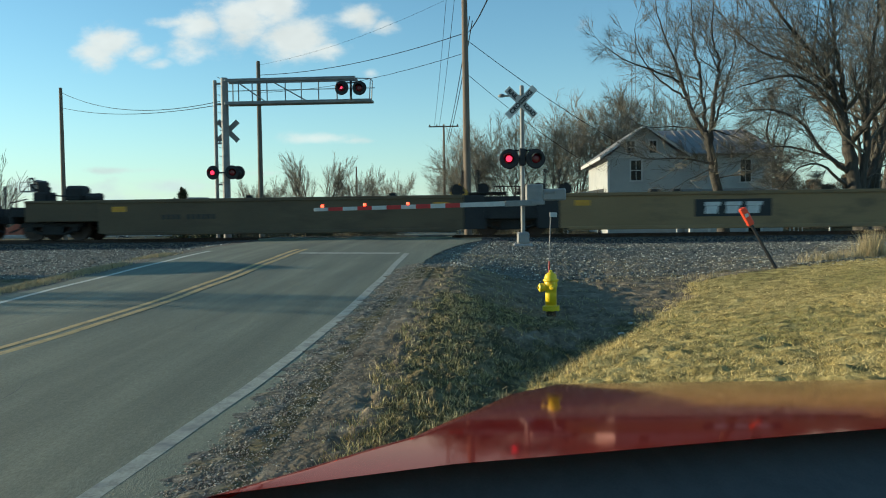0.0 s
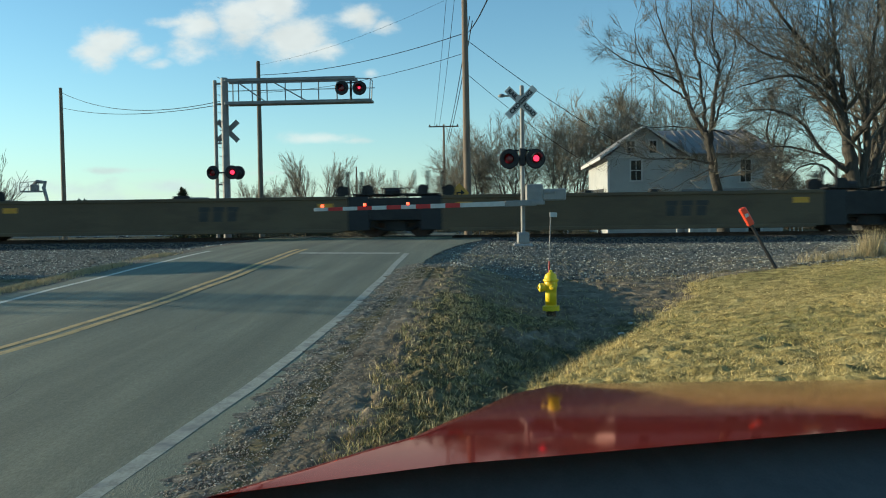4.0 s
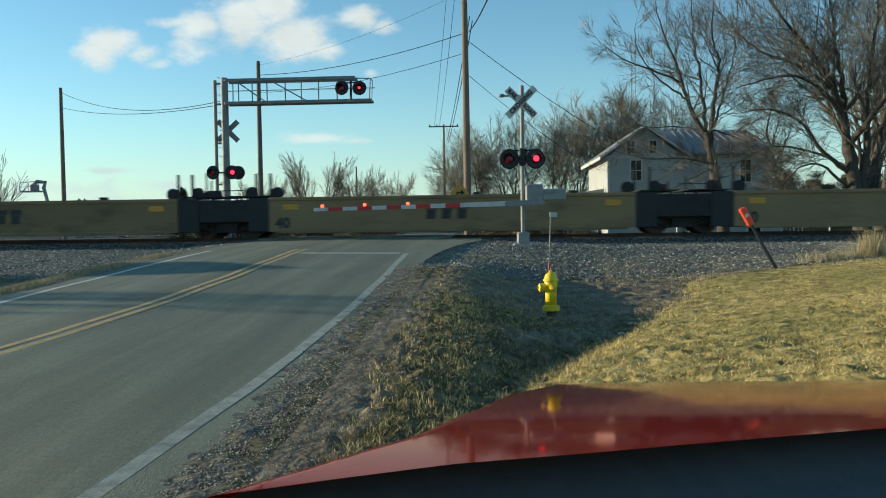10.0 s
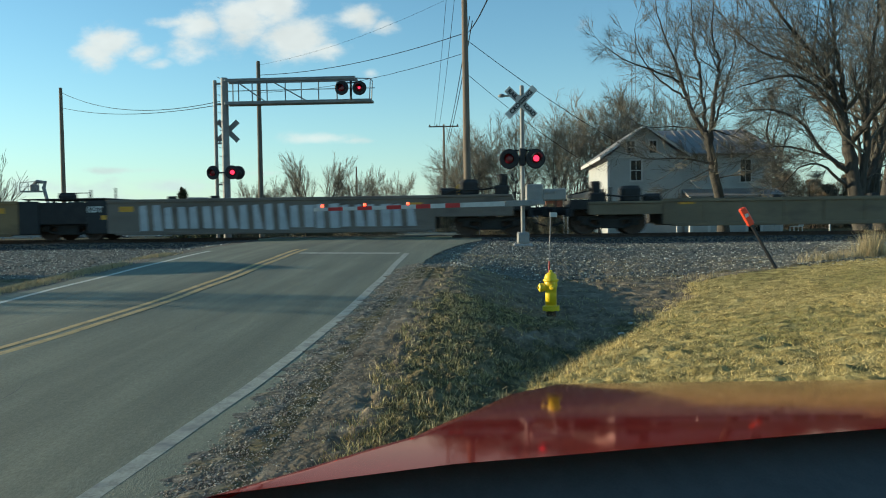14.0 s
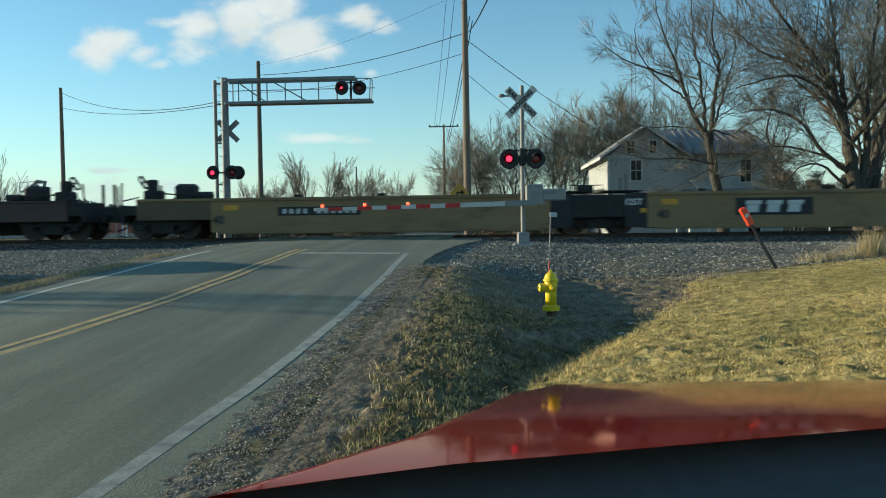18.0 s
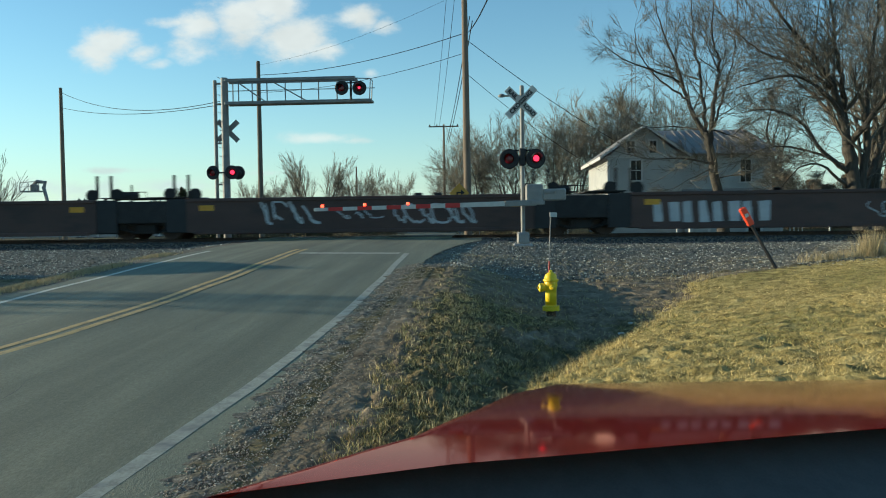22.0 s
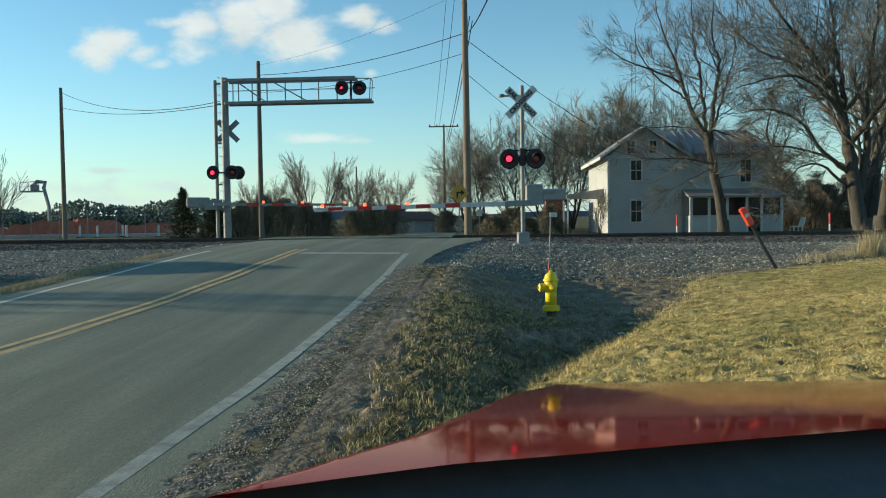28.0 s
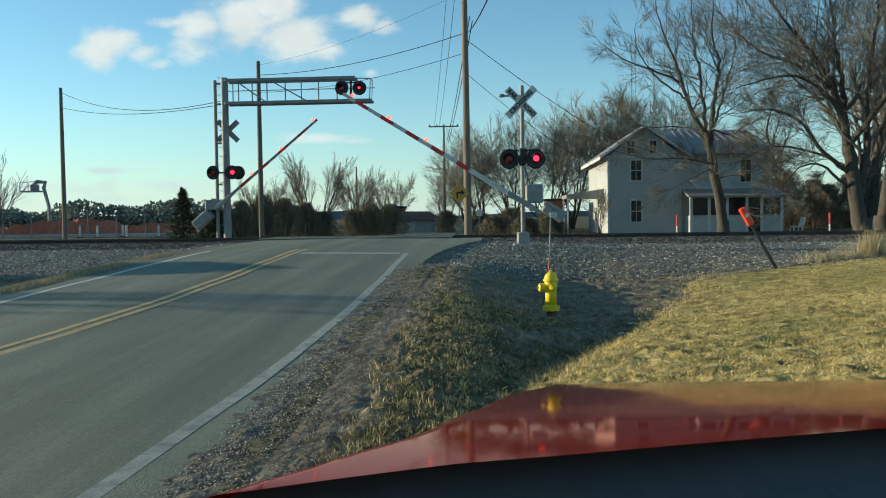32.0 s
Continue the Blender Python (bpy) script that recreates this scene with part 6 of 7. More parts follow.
    centres = np.stack([rr.uniform(-1.4, 4.0, k), 4.0 + 11.5 * rr.random(k) ** 1.25], 1)
    p = np.repeat(centres, 16, 0) + rr.normal(0, 0.028, (k * 16, 2))
    d = lawn_rim(p[:, 0], p[:, 1])
    hollow = np.exp(-((d + 0.75) / 0.65) ** 2) * smooth01(7.5, 9.5, p[:, 1])
    keep = (d < 0.15) & (p[:, 0] > -1.02 + rr.normal(0, 0.10, len(p)) + 0.08 * np.sin(p[:, 1] * 3.1)) & (rr.random(len(p)) < np.where(p[:, 1] > 12.8, 0.18, 0.95)) & (rr.random(len(p)) > 0.9 * hollow)
    n = 3800
    sx, sy, sa, sl = rr.uniform(-0.95, 2.6, n), rr.uniform(4.2, 14.0, n), rr.uniform(-1.3, 1.3, n), 0.005 + 0.022 * rr.random(n) ** 2.5
    ok = lawn_side(sx, sy) < 0.1
    sx, sy, sa, sl = sx[ok], sy[ok], sa[ok], sl[ok]
    sz = ground_z(sx, sy)
    S = Shape()
    for x, y, z, a, ln in zip(sx.tolist(), sy.tolist(), sz.tolist(), sa.tolist(), sl.tolist()):
        lift, tip = rr.uniform(0.03, 0.07), rr.uniform(-0.02, 0.03)
        ca, sn = math.cos(a) * ln, math.sin(a) * ln
        S.add([(x - ca, y - sn, z + lift), (x + ca, y + sn, z + lift + tip), (x + ca, y + sn, z + lift + tip + 0.005), (x - ca, y - sn, z + lift + 0.005)], [(0, 1, 2, 3)])
    single("straw_litter", S, M_STRAW, "pale dead straw strewn over the verge", "straw", kind="stuff")
    tall = np.repeat(0.55 + 1.3 * rr.random(k) ** 2, 16)
    blades("verge_grass", p[keep], 0.016, 0.058, 0.0042, M_BLADE_DARK, "dark green verge grass with straw bits", 1.2, tall[keep])
    # dry tall grass on the crest
    for cx, cy, sx, n, h0, h1 in ((9.5, 20.6, 0.13, 300, 0.4, 0.85), (9.25, 20.6, 0.2, 200, 0.25, 0.6), (10.0, 20.8, 0.25, 160, 0.2, 0.45), (8.6, 20.2, 0.25, 160, 0.12, 0.32),
                                  (8.1, 20.0, 0.2, 130, 0.15, 0.4), (7.6, 19.8, 0.15, 70, 0.1, 0.3), (10.9, 21.0, 0.3, 160, 0.2, 0.5), (4.6, 17.9, 0.4, 120, 0.05, 0.15)):
        blades("dry_tall_grass", np.stack([rr.normal(cx, sx, n), rr.normal(cy, 0.15, n)], 1), h0, h1, 0.007, M_STRAW, "tall dry straw-coloured grass on the bank", 0.8)
    # straw-coloured grass along the far road edge
    p = np.stack([rr.normal(-8.95, 0.28, 16000), rr.uniform(10, 21.5, 16000)], 1)
    p = p[(p[:, 0] < -8.45) & (np.sin(p[:, 1] * 1.9) + np.sin(p[:, 1] * 0.8 + 1) + rr.normal(0, 0.6, len(p)) > -0.3)]
    blades("roadside_grass", p, 0.03, 0.10, 0.008, M_STRAW, "pale straw grass fringe beside the road", 1.0)
    # thin pale grass rows in the gravel
    rows = []
    for k in range(70):
        cx, cy = rr.uniform(-1.0, 7.0), rr.uniform(15.8, 21.5)
        cy = cy + 0.25 * max(0.0, cx) * (cy < 18)
        rows.append(np.stack([rr.normal(cx, 0.45, 70), rr.normal(cy, 0.07, 70)], 1))
    p = np.concatenate(rows)
    p = p[(lawn_side(p[:, 0], p[:, 1]) < 0) | (p[:, 1] > 17.6 + (p[:, 0] - 3.64) * 0.47)]
    blades("gravel_grass", p, 0.02, 0.06, 0.008, M_STRAW, "thin pale dead grass in the gravel", 1.3)
    # a few pale bits of litter
    for x, y in ((2.22, 13.0), (1.9, 12.0), (4.6, 21.5)):
        single("litter", Shape().box(-0.05, 0.05, -0.03, 0.03, 0, 0.03, 0.01), M_WHITE, "small pale scrap lying on the ground", "litter", pose(x, y, gz(x, y), 0, 0, 25), "litter")


# ---- the freight train: articulated container well cars ----
SPEED = 17.43
TRAIN = []
Z_BOT, Z_TOP, HALF = 0.20, 1.52, 1.48


def truck_shapes():
    """Bogie: two side frames with springs and bolster; wheels apart."""
    s = Shape()
    for y in (-1.02, 1.02):
        s.box(-1.25, 1.25, y - 0.07, y + 0.07, 0.52, 0.68, 0.03)
        s.box(-0.42, 0.42, y - 0.09, y + 0.09, 0.22, 0.62, 0.04)
        for x in (-0.89, 0.89):
            s.box(x - 0.16, x + 0.16, y - 0.1, y + 0.1, 0.34, 0.62, 0.04)
        s.tube([(-0.89, y, 0.4), (-0.4, y, 0.24)], 0.06, 6)
        s.tube([(0.89, y, 0.4), (0.4, y, 0.24)], 0.06, 6)
    s.box(-0.2, 0.2, -1.1, 1.1, 0.42, 0.74, 0.04)
    frame_me = s.mesh("side_frames", M_UNDER)
    w = Shape()
    for y in (-0.75, 0.75):
        sg = 1 if y > 0 else -1
        w.lathe([(0.10, -0.05), (0.40, -0.05), (0.46, -0.06), (0.46, 0.05), (0.49, 0.06), (0.49, 0.09), (0.12, 0.09)], 26, pose(0, y, 0, 90 * sg, 0, 0))
    w.lathe([(0.08, -0.95), (0.08, 0.95)], 10, pose(0, 0, 0, 90, 0, 0))
    return frame_me, w.mesh("wheelset", M_RAIL)


TRUCK = truck_shapes()


def truck(parent, x):
    t = part("bogie", TRUCK[0], None, parent, at=pose(x, 0, 0))
    for dx in (-0.89, 0.89):
        part("wheelset", TRUCK[1], None, t, at=pose(dx, 0, 0.46))


def well_body(car, x0, x1, material, low=False):
    top, bot = (1.27, 0.30) if low else (Z_TOP, Z_BOT)
    n = max(2, int((x1 - x0) / 2.4))
    for y in (-HALF, HALF):
        sg = 1 if y > 0 else -1
        a, b = (y - 0.05, y) if sg > 0 else (y, y + 0.05)
        side = part("side_panel", Shape().box(x0, x1, a, b, bot + 0.05, top - 0.05), material, car)
        part("top_chord", Shape().box(x0, x1, min(y - 0.09 * sg, y + 0.05 * sg), max(y - 0.09 * sg, y + 0.05 * sg), top - 0.13, top, 0.02), material, side)
        part("bottom_sill", Shape().box(x0 + 0.3, x1 - 0.3, min(y - 0.12 * sg, y + 0.035 * sg), max(y - 0.12 * sg, y + 0.035 * sg), bot - 0.02, bot + 0.12, 0.02), material, side)
        if low:
            for k in range(n * 2 + 1):
                x = x0 + 0.1 + (x1 - x0 - 0.2) * k / (n * 2)
                part("side_post", Shape().box(x - 0.05, x + 0.05, min(y, y + 0.05 * sg), max(y, y + 0.05 * sg), bot + 0.1, top - 0.12), material, side)
    for k in range(6):
        x = x0 + 0.4 + (x1 - x0 - 0.8) * k / 5
        part("floor_beam", Shape().box(x - 0.18, x + 0.18, -HALF + 0.05, HALF - 0.05, bot + 0.02, bot + 0.14), M_UNDER, car)
    for x in (x0, x1 - 0.06):
        part("end_bulkhead", Shape().box(x, x + 0.06, -HALF + 0.05, HALF - 0.05, bot + 0.1, top - 0.15), M_UNDER, car)


def posts(car, x, zb, rr, n=3):
    """Slim stanchions, a grab rail and a brake wheel on the end platform."""
    for k in range(n):
        px = x + rr.uniform(-1.3, 1.3)
        py = rr.choice((-1.25, -1.1, 1.2))
        part("stanchion", Shape().box(px - 0.025, px + 0.025, py - 0.03, py + 0.03, zb, zb + rr.choice((0.35, 0.5, 0.6, 0.9))), M_UNDER, car)
    px = x + rr.uniform(-0.6, 0.6)
    part("grab_rail", Shape().tube([(px - 0.5, -1.3, zb), (px - 0.5, -1.3, zb + 0.22), (px + 0.6, -1.3, zb + 0.22), (px + 0.6, -1.3, zb)], 0.018, 5), M_UNDER, car)
    part("brake_reservoir", Shape().lathe([(0.05, -0.35), (0.16, -0.3), (0.16, 0.3), (0.05, 0.35)], 10, pose(x + rr.uniform(-0.8, 0.8), -0.6, zb + 0.1, 0, 90, 0)), M_UNDER, car)


def joint_platform(car, x, rr, bright=False):
    """Shared platform over the bogie between two wells."""
    b = part("platform", Shape().box(x - 1.72, x + 1.72, -1.36, 1.36, 0.78, 1.40, 0.04), M_UNDER, car)
    for s in (-1, 1):
        part("side_apron", Shape().box(x + s * 1.34 - 0.4, x + s * 1.34 + 0.4, -1.46, -1.36, 0.25, 1.5, 0.02), M_NAVY, b)
        part("walkway", Shape().box(x + s * 0.88 - 0.72, x + s * 0.88 + 0.72, -1.4, 1.4, 1.56, 1.60), M_UNDER, b)
        for q in (0.45, 1.45):
            part("walkway_post", Shape().box(x + s * q - 0.05, x + s * q + 0.05, -1.3, -1.2, 1.38, 1.58), M_UNDER, b)
    part("centre_apron", Shape().box(x - 0.94, x + 0.94, -1.42, -1.36, 0.62, 1.44, 0.02), M_UNDER, b)
    truck(car, x)
    posts(car, x, 1.58, rr, 2)
    if not bright:
        for s in (-1, 1):
            for q in (1.22, 1.76):
                part("stanchion", Shape().box(x + s * q - 0.045, x + s * q + 0.045, -1.3, -1.22, 1.56, 2.42), M_UNDER, b)
            part("end_fairing", Shape().lathe([(0.0, -0.03), (0.24, -0.03), (0.24, 0.03), (0.0, 0.03)], 14, pose(x + s * 1.02, -1.2, 1.70, 90, 0, 0)), M_UNDER, b)
            part("end_fairing", Shape().lathe([(0.0, -0.03), (0.24, -0.03), (0.24, 0.03), (0.0, 0.03)], 14, pose(x + s * 2.0, -1.2, 1.68, 90, 0, 0)), M_UNDER, b)
    if bright:
        t = part("lettering", lettering("125T", 0.30, M_LETTER_WHITE), None, b, "white stencilled lettering")
        t.matrix_basis = pose(x + 1.24, -1.47, 1.16, 90, 0, 0)
        part("reflector", Shape().box(x + 1.5, x + 1.7, -1.474, -1.463, 0.78, 0.94), M_REFLECTOR, b)


def car_end(car, xb, xc, sign, rr, material, low=False):
    """Outer end: raised deck over its own bogie, hand brake, boxes, low step and coupler at xc."""
    zt = 1.20 if low else Z_TOP
    def at(q):
        return xc - sign * q
    def span(q0, q1, *rest):
        return (min(at(q0), at(q1)), max(at(q0), at(q1)), *rest)
    inner = abs(xb - xc)
    d = part("end_deck", Shape().box(*span(inner, 1.2, -1.3, 1.3, 0.78, zt - 0.06, 0.04)), M_UNDER, car)
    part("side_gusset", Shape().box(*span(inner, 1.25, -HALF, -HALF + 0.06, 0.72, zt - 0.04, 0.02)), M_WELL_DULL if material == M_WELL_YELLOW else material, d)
    part("gusset_flange", Shape().box(*span(inner, 1.25, -HALF - 0.04, -HALF + 0.08, zt - 0.1, zt, 0.02)), material, d)
    part("step_deck", Shape().box(*span(1.3, 0.62, -1.42, 1.42, 0.92, 1.28, 0.02)), M_UNDER, car)
    truck(car, at(2.08))
    part("coupler", Shape().box(*span(0.9, 0.0, -0.12, 0.12, 0.72, 0.98, 0.04)).box(xc - 0.14, xc + 0.14, -0.2, 0.2, 0.66, 1.04, 0.05), M_UNDER, car)
    part("brake_hose", Shape().tube([(at(0.6), -0.45, 0.85), (at(0.4), -0.45, 0.45), (at(0.0), -0.45, 0.32)], 0.04, 5), M_UNDER, car)
    part("grab_post", Shape().tube([(at(0.6), -1.35, 1.0), (at(0.66), -1.35, 2.15)], 0.04, 5), M_UNDER, car)
    part("uncoupling_post", Shape().box(*span(0.16, 0.08, -0.9, -0.8, 0.7, 2.12)).box(*span(0.7, 0.08, -0.9, -0.84, 0.95, 1.03)), M_UNDER, car)
    part("grab_post", Shape().tube([(at(0.6), 1.35, 1.0), (at(0.6), 1.35, 2.15)], 0.04, 5), M_UNDER, car)
    part("hand_rail", Shape().tube([(at(0.6), -1.35, 1.45), (at(1.3), -1.35, 1.6)], 0.025, 5).tube([(at(0.6), -1.35, 1.22), (at(1.4), -1.35, 1.22)], 0.025, 5), M_UNDER, car)
    w = part("hand_brake", Shape().lathe([(0.24, -0.03), (0.29, -0.03), (0.29, 0.03), (0.24, 0.03)], 18, pose(at(1.25), -0.8, zt + 0.66, 0, 60, 0), cap=False), M_UNDER, car)
    part("spoke", Shape().tube([(at(1.25), -0.8, zt + 0.40), (at(1.25), -0.8, zt + 0.92)], 0.025, 4).tube([(at(1.25), -1.06, zt + 0.66), (at(1.25), -0.54, zt + 0.66)], 0.025, 4), M_UNDER, w)
    part("brake_housing", Shape().box(*span(1.78, 1.42, -0.95, -0.6, zt - 0.06, zt + 0.76, 0.05)).box(*span(1.95, 1.35, -1.1, -0.4, zt - 0.06, zt + 0.34, 0.05)), M_UNDER, car)
    part("stanchion", Shape().box(*span(2.12, 2.04, -1.2, -1.12, zt - 0.06, zt + 0.52)), M_UNDER, car)
    part("equipment_box", Shape().box(*span(3.25, 2.5, -1.0, -0.2, zt - 0.06, zt + 0.58, 0.12)), M_UNDER, car)
    part("air_tank", Shape().lathe([(0.05, -0.35), (0.16, -0.3), (0.16, 0.3), (0.05, 0.35)], 10, pose(at(3.65), -0.8, zt + 0.12, 0, 90, 0)), M_UNDER, car)
    part("pipe_run", Shape().tube([(at(3.9), -0.95, zt + 0.02), (at(3.4), -0.95, zt + 0.2), (at(2.5), -1.05, zt + 0.18), (at(1.7), -1.05, zt + 0.26)], 0.03, 5), M_UNDER, car)
    part("end_sill", Shape().box(*span(0.72, 0.56, -1.42, 1.42, 0.66, 0.96, 0.03)), M_UNDER, car)


def plate_logo(car, x, z, dark_panel, w=2.7):
    """Maker's mark as plain blocks."""
    y = -HALF - 0.004
    if dark_panel:
        p = part("logo_panel", Shape().box(x - w / 2, x + w / 2, y - 0.006, y, z - 0.31, z + 0.31), M_NAVY, car, "dark panel with pale blocks")
        mat, h = M_LETTER_WHITE, 0.21
    else:
        p, mat, h = car, M_LETTER_DARK, 0.27
    for k in (-1, 0, 1):
        cx = x + k * w * 0.27
        s = Shape()
        q = w * 0.105
        s.add([(cx - q, y - 0.009, z + h * 0.35), (cx + q, y - 0.009, z + h * 0.35), (cx + q * 1.1, y - 0.009, z + h), (cx - q * 0.9, y - 0.009, z + h)], [(0, 1, 2, 3)])
        s.add([(cx - q * 0.95, y - 0.009, z - h), (cx + q * 0.6, y - 0.009, z - h), (cx + q * 0.75, y - 0.009, z + h * 0.3), (cx - q * 0.8, y - 0.009, z + h * 0.3)], [(0, 1, 2, 3)])
        part("logo_block", s, mat, p)


def number_bars(car, x, z, w=3.0, panel=True):
    y = -HALF - 0.004
    p = part("number_panel", Shape().box(x - w / 2, x + w / 2, y - 0.005, y, z - 0.16, z + 0.16), M_NAVY, car, "dark panel with pale bars") if panel else car
    for k in range(11):
        if k == 4:
            continue
        cx = x - w / 2 + 0.25 + (w - 0.5) * k / 10
        part("number_bar", Shape().box(cx - 0.065, cx + 0.065, y - 0.010, y - 0.006, z - 0.09, z + 0.09), M_LETTER_WHITE if panel else M_LETTER_DARK, p)


def stencil(car, x, z, text, size=0.4):
    t = part("stencil", lettering(text, size, M_LETTER_DARK), None, car, "dark stencilled figures")
    t.matrix_basis = pose(x, -HALF - 0.008, z, 90, 0, 0)


def ribbon(pts, w, y):
    vs, fs = [], []
    for k, p in enumerate(pts):
        a, b = pts[max(k - 1, 0)], pts[min(k + 1, len(pts) - 1)]
        d = Vector((b[0] - a[0], b[1] - a[1])).normalized()
        for s in (-1, 1):
            vs.append((p[0] - d.y * w * s, y, p[1] + d.x * w * s))
        if k:
            fs.append((2 * k - 2, 2 * k - 1, 2 * k + 1, 2 * k))
    return vs, fs


def graffiti(car, x, w, z, h, kind, rr, material):
    """Spray-painted shapes: loops, hearts, fat strokes or a filled patch; no words."""
    y = -HALF - 0.006
    if kind == "hearts":
        n = max(2, round(w / 1.72))
        corners = [(-1.0, 0.30), (-0.62, 1.0), (-0.38, 1.0), (0.0, 0.38), (0.40, 1.0), (0.64, 1.0), (1.0, 0.34), (0.06, -1.0)]
        for k in range(n):
            cx = x - w / 2 + w * (k + 0.5) / n
            pts = [(cx + 0.72 * px, z + 0.5 * h * pz) for px, pz in corners]
            part("spray_paint", Shape().add([(px, y, pz) for px, pz in pts], [tuple(range(8))]), M_LETTER_DARK, car, "dark spray-painted fill")
            for q in range(8):
                a, b = pts[q], pts[(q + 1) % 8]
                part("spray_paint", Shape().add(*ribbon([a, b], 0.05 + 0.03 * (q in (0, 6)), y - 0.003)), material, car, "pale spray-painted outline")
    elif kind == "patch":
        n = 30
        pts = [(x + w / 2 * (1 + 0.18 * rr.uniform(-1, 1)) * math.cos(2 * math.pi * i / n), y, z + h / 2 * (1 + 0.2 * rr.uniform(-1, 1)) * (abs(math.sin(2 * math.pi * i / n)) ** 0.5) * (1 if i < n / 2 else -1)) for i in range(n)]
        part("spray_paint", Shape().add(pts, [tuple(range(n))]), material, car, "filled spray-painted patch")
        for k in range(4):
            cx = x - w / 2 + w * (k + 0.5) / 4
            pts = [(cx + 0.2 * math.cos(a + k), z + 0.33 * h * math.sin(a)) for a in [5.0 * i / 9 for i in range(10)]]
            part("spray_paint", Shape().add(*ribbon(pts, 0.03, y - 0.003)), M_LETTER_DARK, car)
    elif kind == "blocks":
        n = max(3, int(w / 0.95))
        for k in range(n):
            cx = x - w / 2 + w * (k + 0.5) / n
            q = w / n * 0.46
            s = Shape()
            hh = h / 2 * rr.uniform(0.85, 1.05)
            s.add([(cx - q, y, z - hh), (cx - q * 0.3, y, z - hh), (cx - q * 0.45, y, z + hh), (cx - q * 1.05, y, z + hh * 0.9)], [(0, 1, 2, 3)])
            s.add([(cx + q * 0.2, y - 0.001, z - hh), (cx + q * 0.95, y - 0.001, z - hh), (cx + q * rr.uniform(0.5, 1.0), y - 0.001, z + hh), (cx + q * 0.1, y - 0.001, z + hh * 0.95)], [(0, 1, 2, 3)])
            part("spray_paint", s, material, car, "fat spray-painted strokes")
    else:
        n = max(3, int(w / 0.5))
        for k in range(n):
            cx = x - w / 2 + w * (k + 0.5) / n
            ph, ra, sq = rr.uniform(0, 6.28), rr.uniform(3.2, 6.6), rr.uniform(0.6, 1.3)
            pts = [(cx + 0.3 * sq * math.cos(ph + a) + 0.05 * math.sin(3 * a), z + h * 0.46 * math.sin(ph * 0.7 + a * rr.choice((1.0, 1.0, 0.8)))) for a in [ra * i / 14 for i in range(15)]]
            part("spray_paint", Shape().add(*ribbon(pts, 0.022 if kind == "tag" else 0.04, y)), material, car, "spray-painted loops")


def well_unit(u0, u1, front, rear, material, label, rr, low=False, bright=False):
    """One well from u1 (front) back to u0. front/rear: a joint centre or a coupler place along the train."""
    c = (u0 + u1) / 2
    car = thing("well_car", label, "rail car", pose(c, TRACK_Y, RAIL_TOP), "train cars")
    TRAIN.append((car, c))
    well_body(car, u0 - c, u1 - c, material, low)
    if front[0] == "end":
        car_end(car, u1 - c, front[1] - c, 1, rr, material, low)
    if rear[0] == "end":
        car_end(car, u0 - c, rear[1] - c, -1, rr, material, low)
    else:
        joint_platform(car, rear[1] - c, rr, bright)
    for s in (-1, 1):
        part("reflector", Shape().box(s * (u1 - u0) * 0.44 - 0.28, s * (u1 - u0) * 0.44 + 0.28, -HALF - 0.010, -HALF - 0.004, 1.06, 1.26), M_REFLECTOR, car)
    for k in range(2):
        x = rr.uniform(-5, 5)
        part("corner_guide", Shape().box(x - 0.16, x + 0.16, -HALF + 0.02, -HALF + 0.2, (1.27 if low else Z_TOP) - 0.02, (1.27 if low else Z_TOP) + 0.1, 0.02), M_UNDER, car)
    return car, c


def five_unit(front_u, joints, rear_u, looks, label, rr, bright=False, open_front=False):
    """Units from the front coupler back to the rear coupler, sharing bogies at the joints."""
    out = []
    n = len(joints) + 1
    for k in range(n):
        u1 = front_u - 4.1 if k == 0 else joints[k - 1] - 1.74
        u0 = rear_u + 4.1 if k == n - 1 else joints[k] + 1.74
        f = ("end", front_u) if k == 0 else ("joint", joints[k - 1])
        r = ("end", rear_u) if k == n - 1 else ("joint", joints[k])
        m = looks[k % len(looks)]
        out.append(well_unit(u0, u1, f, r, m, label, rr, bright=bright))
    return out


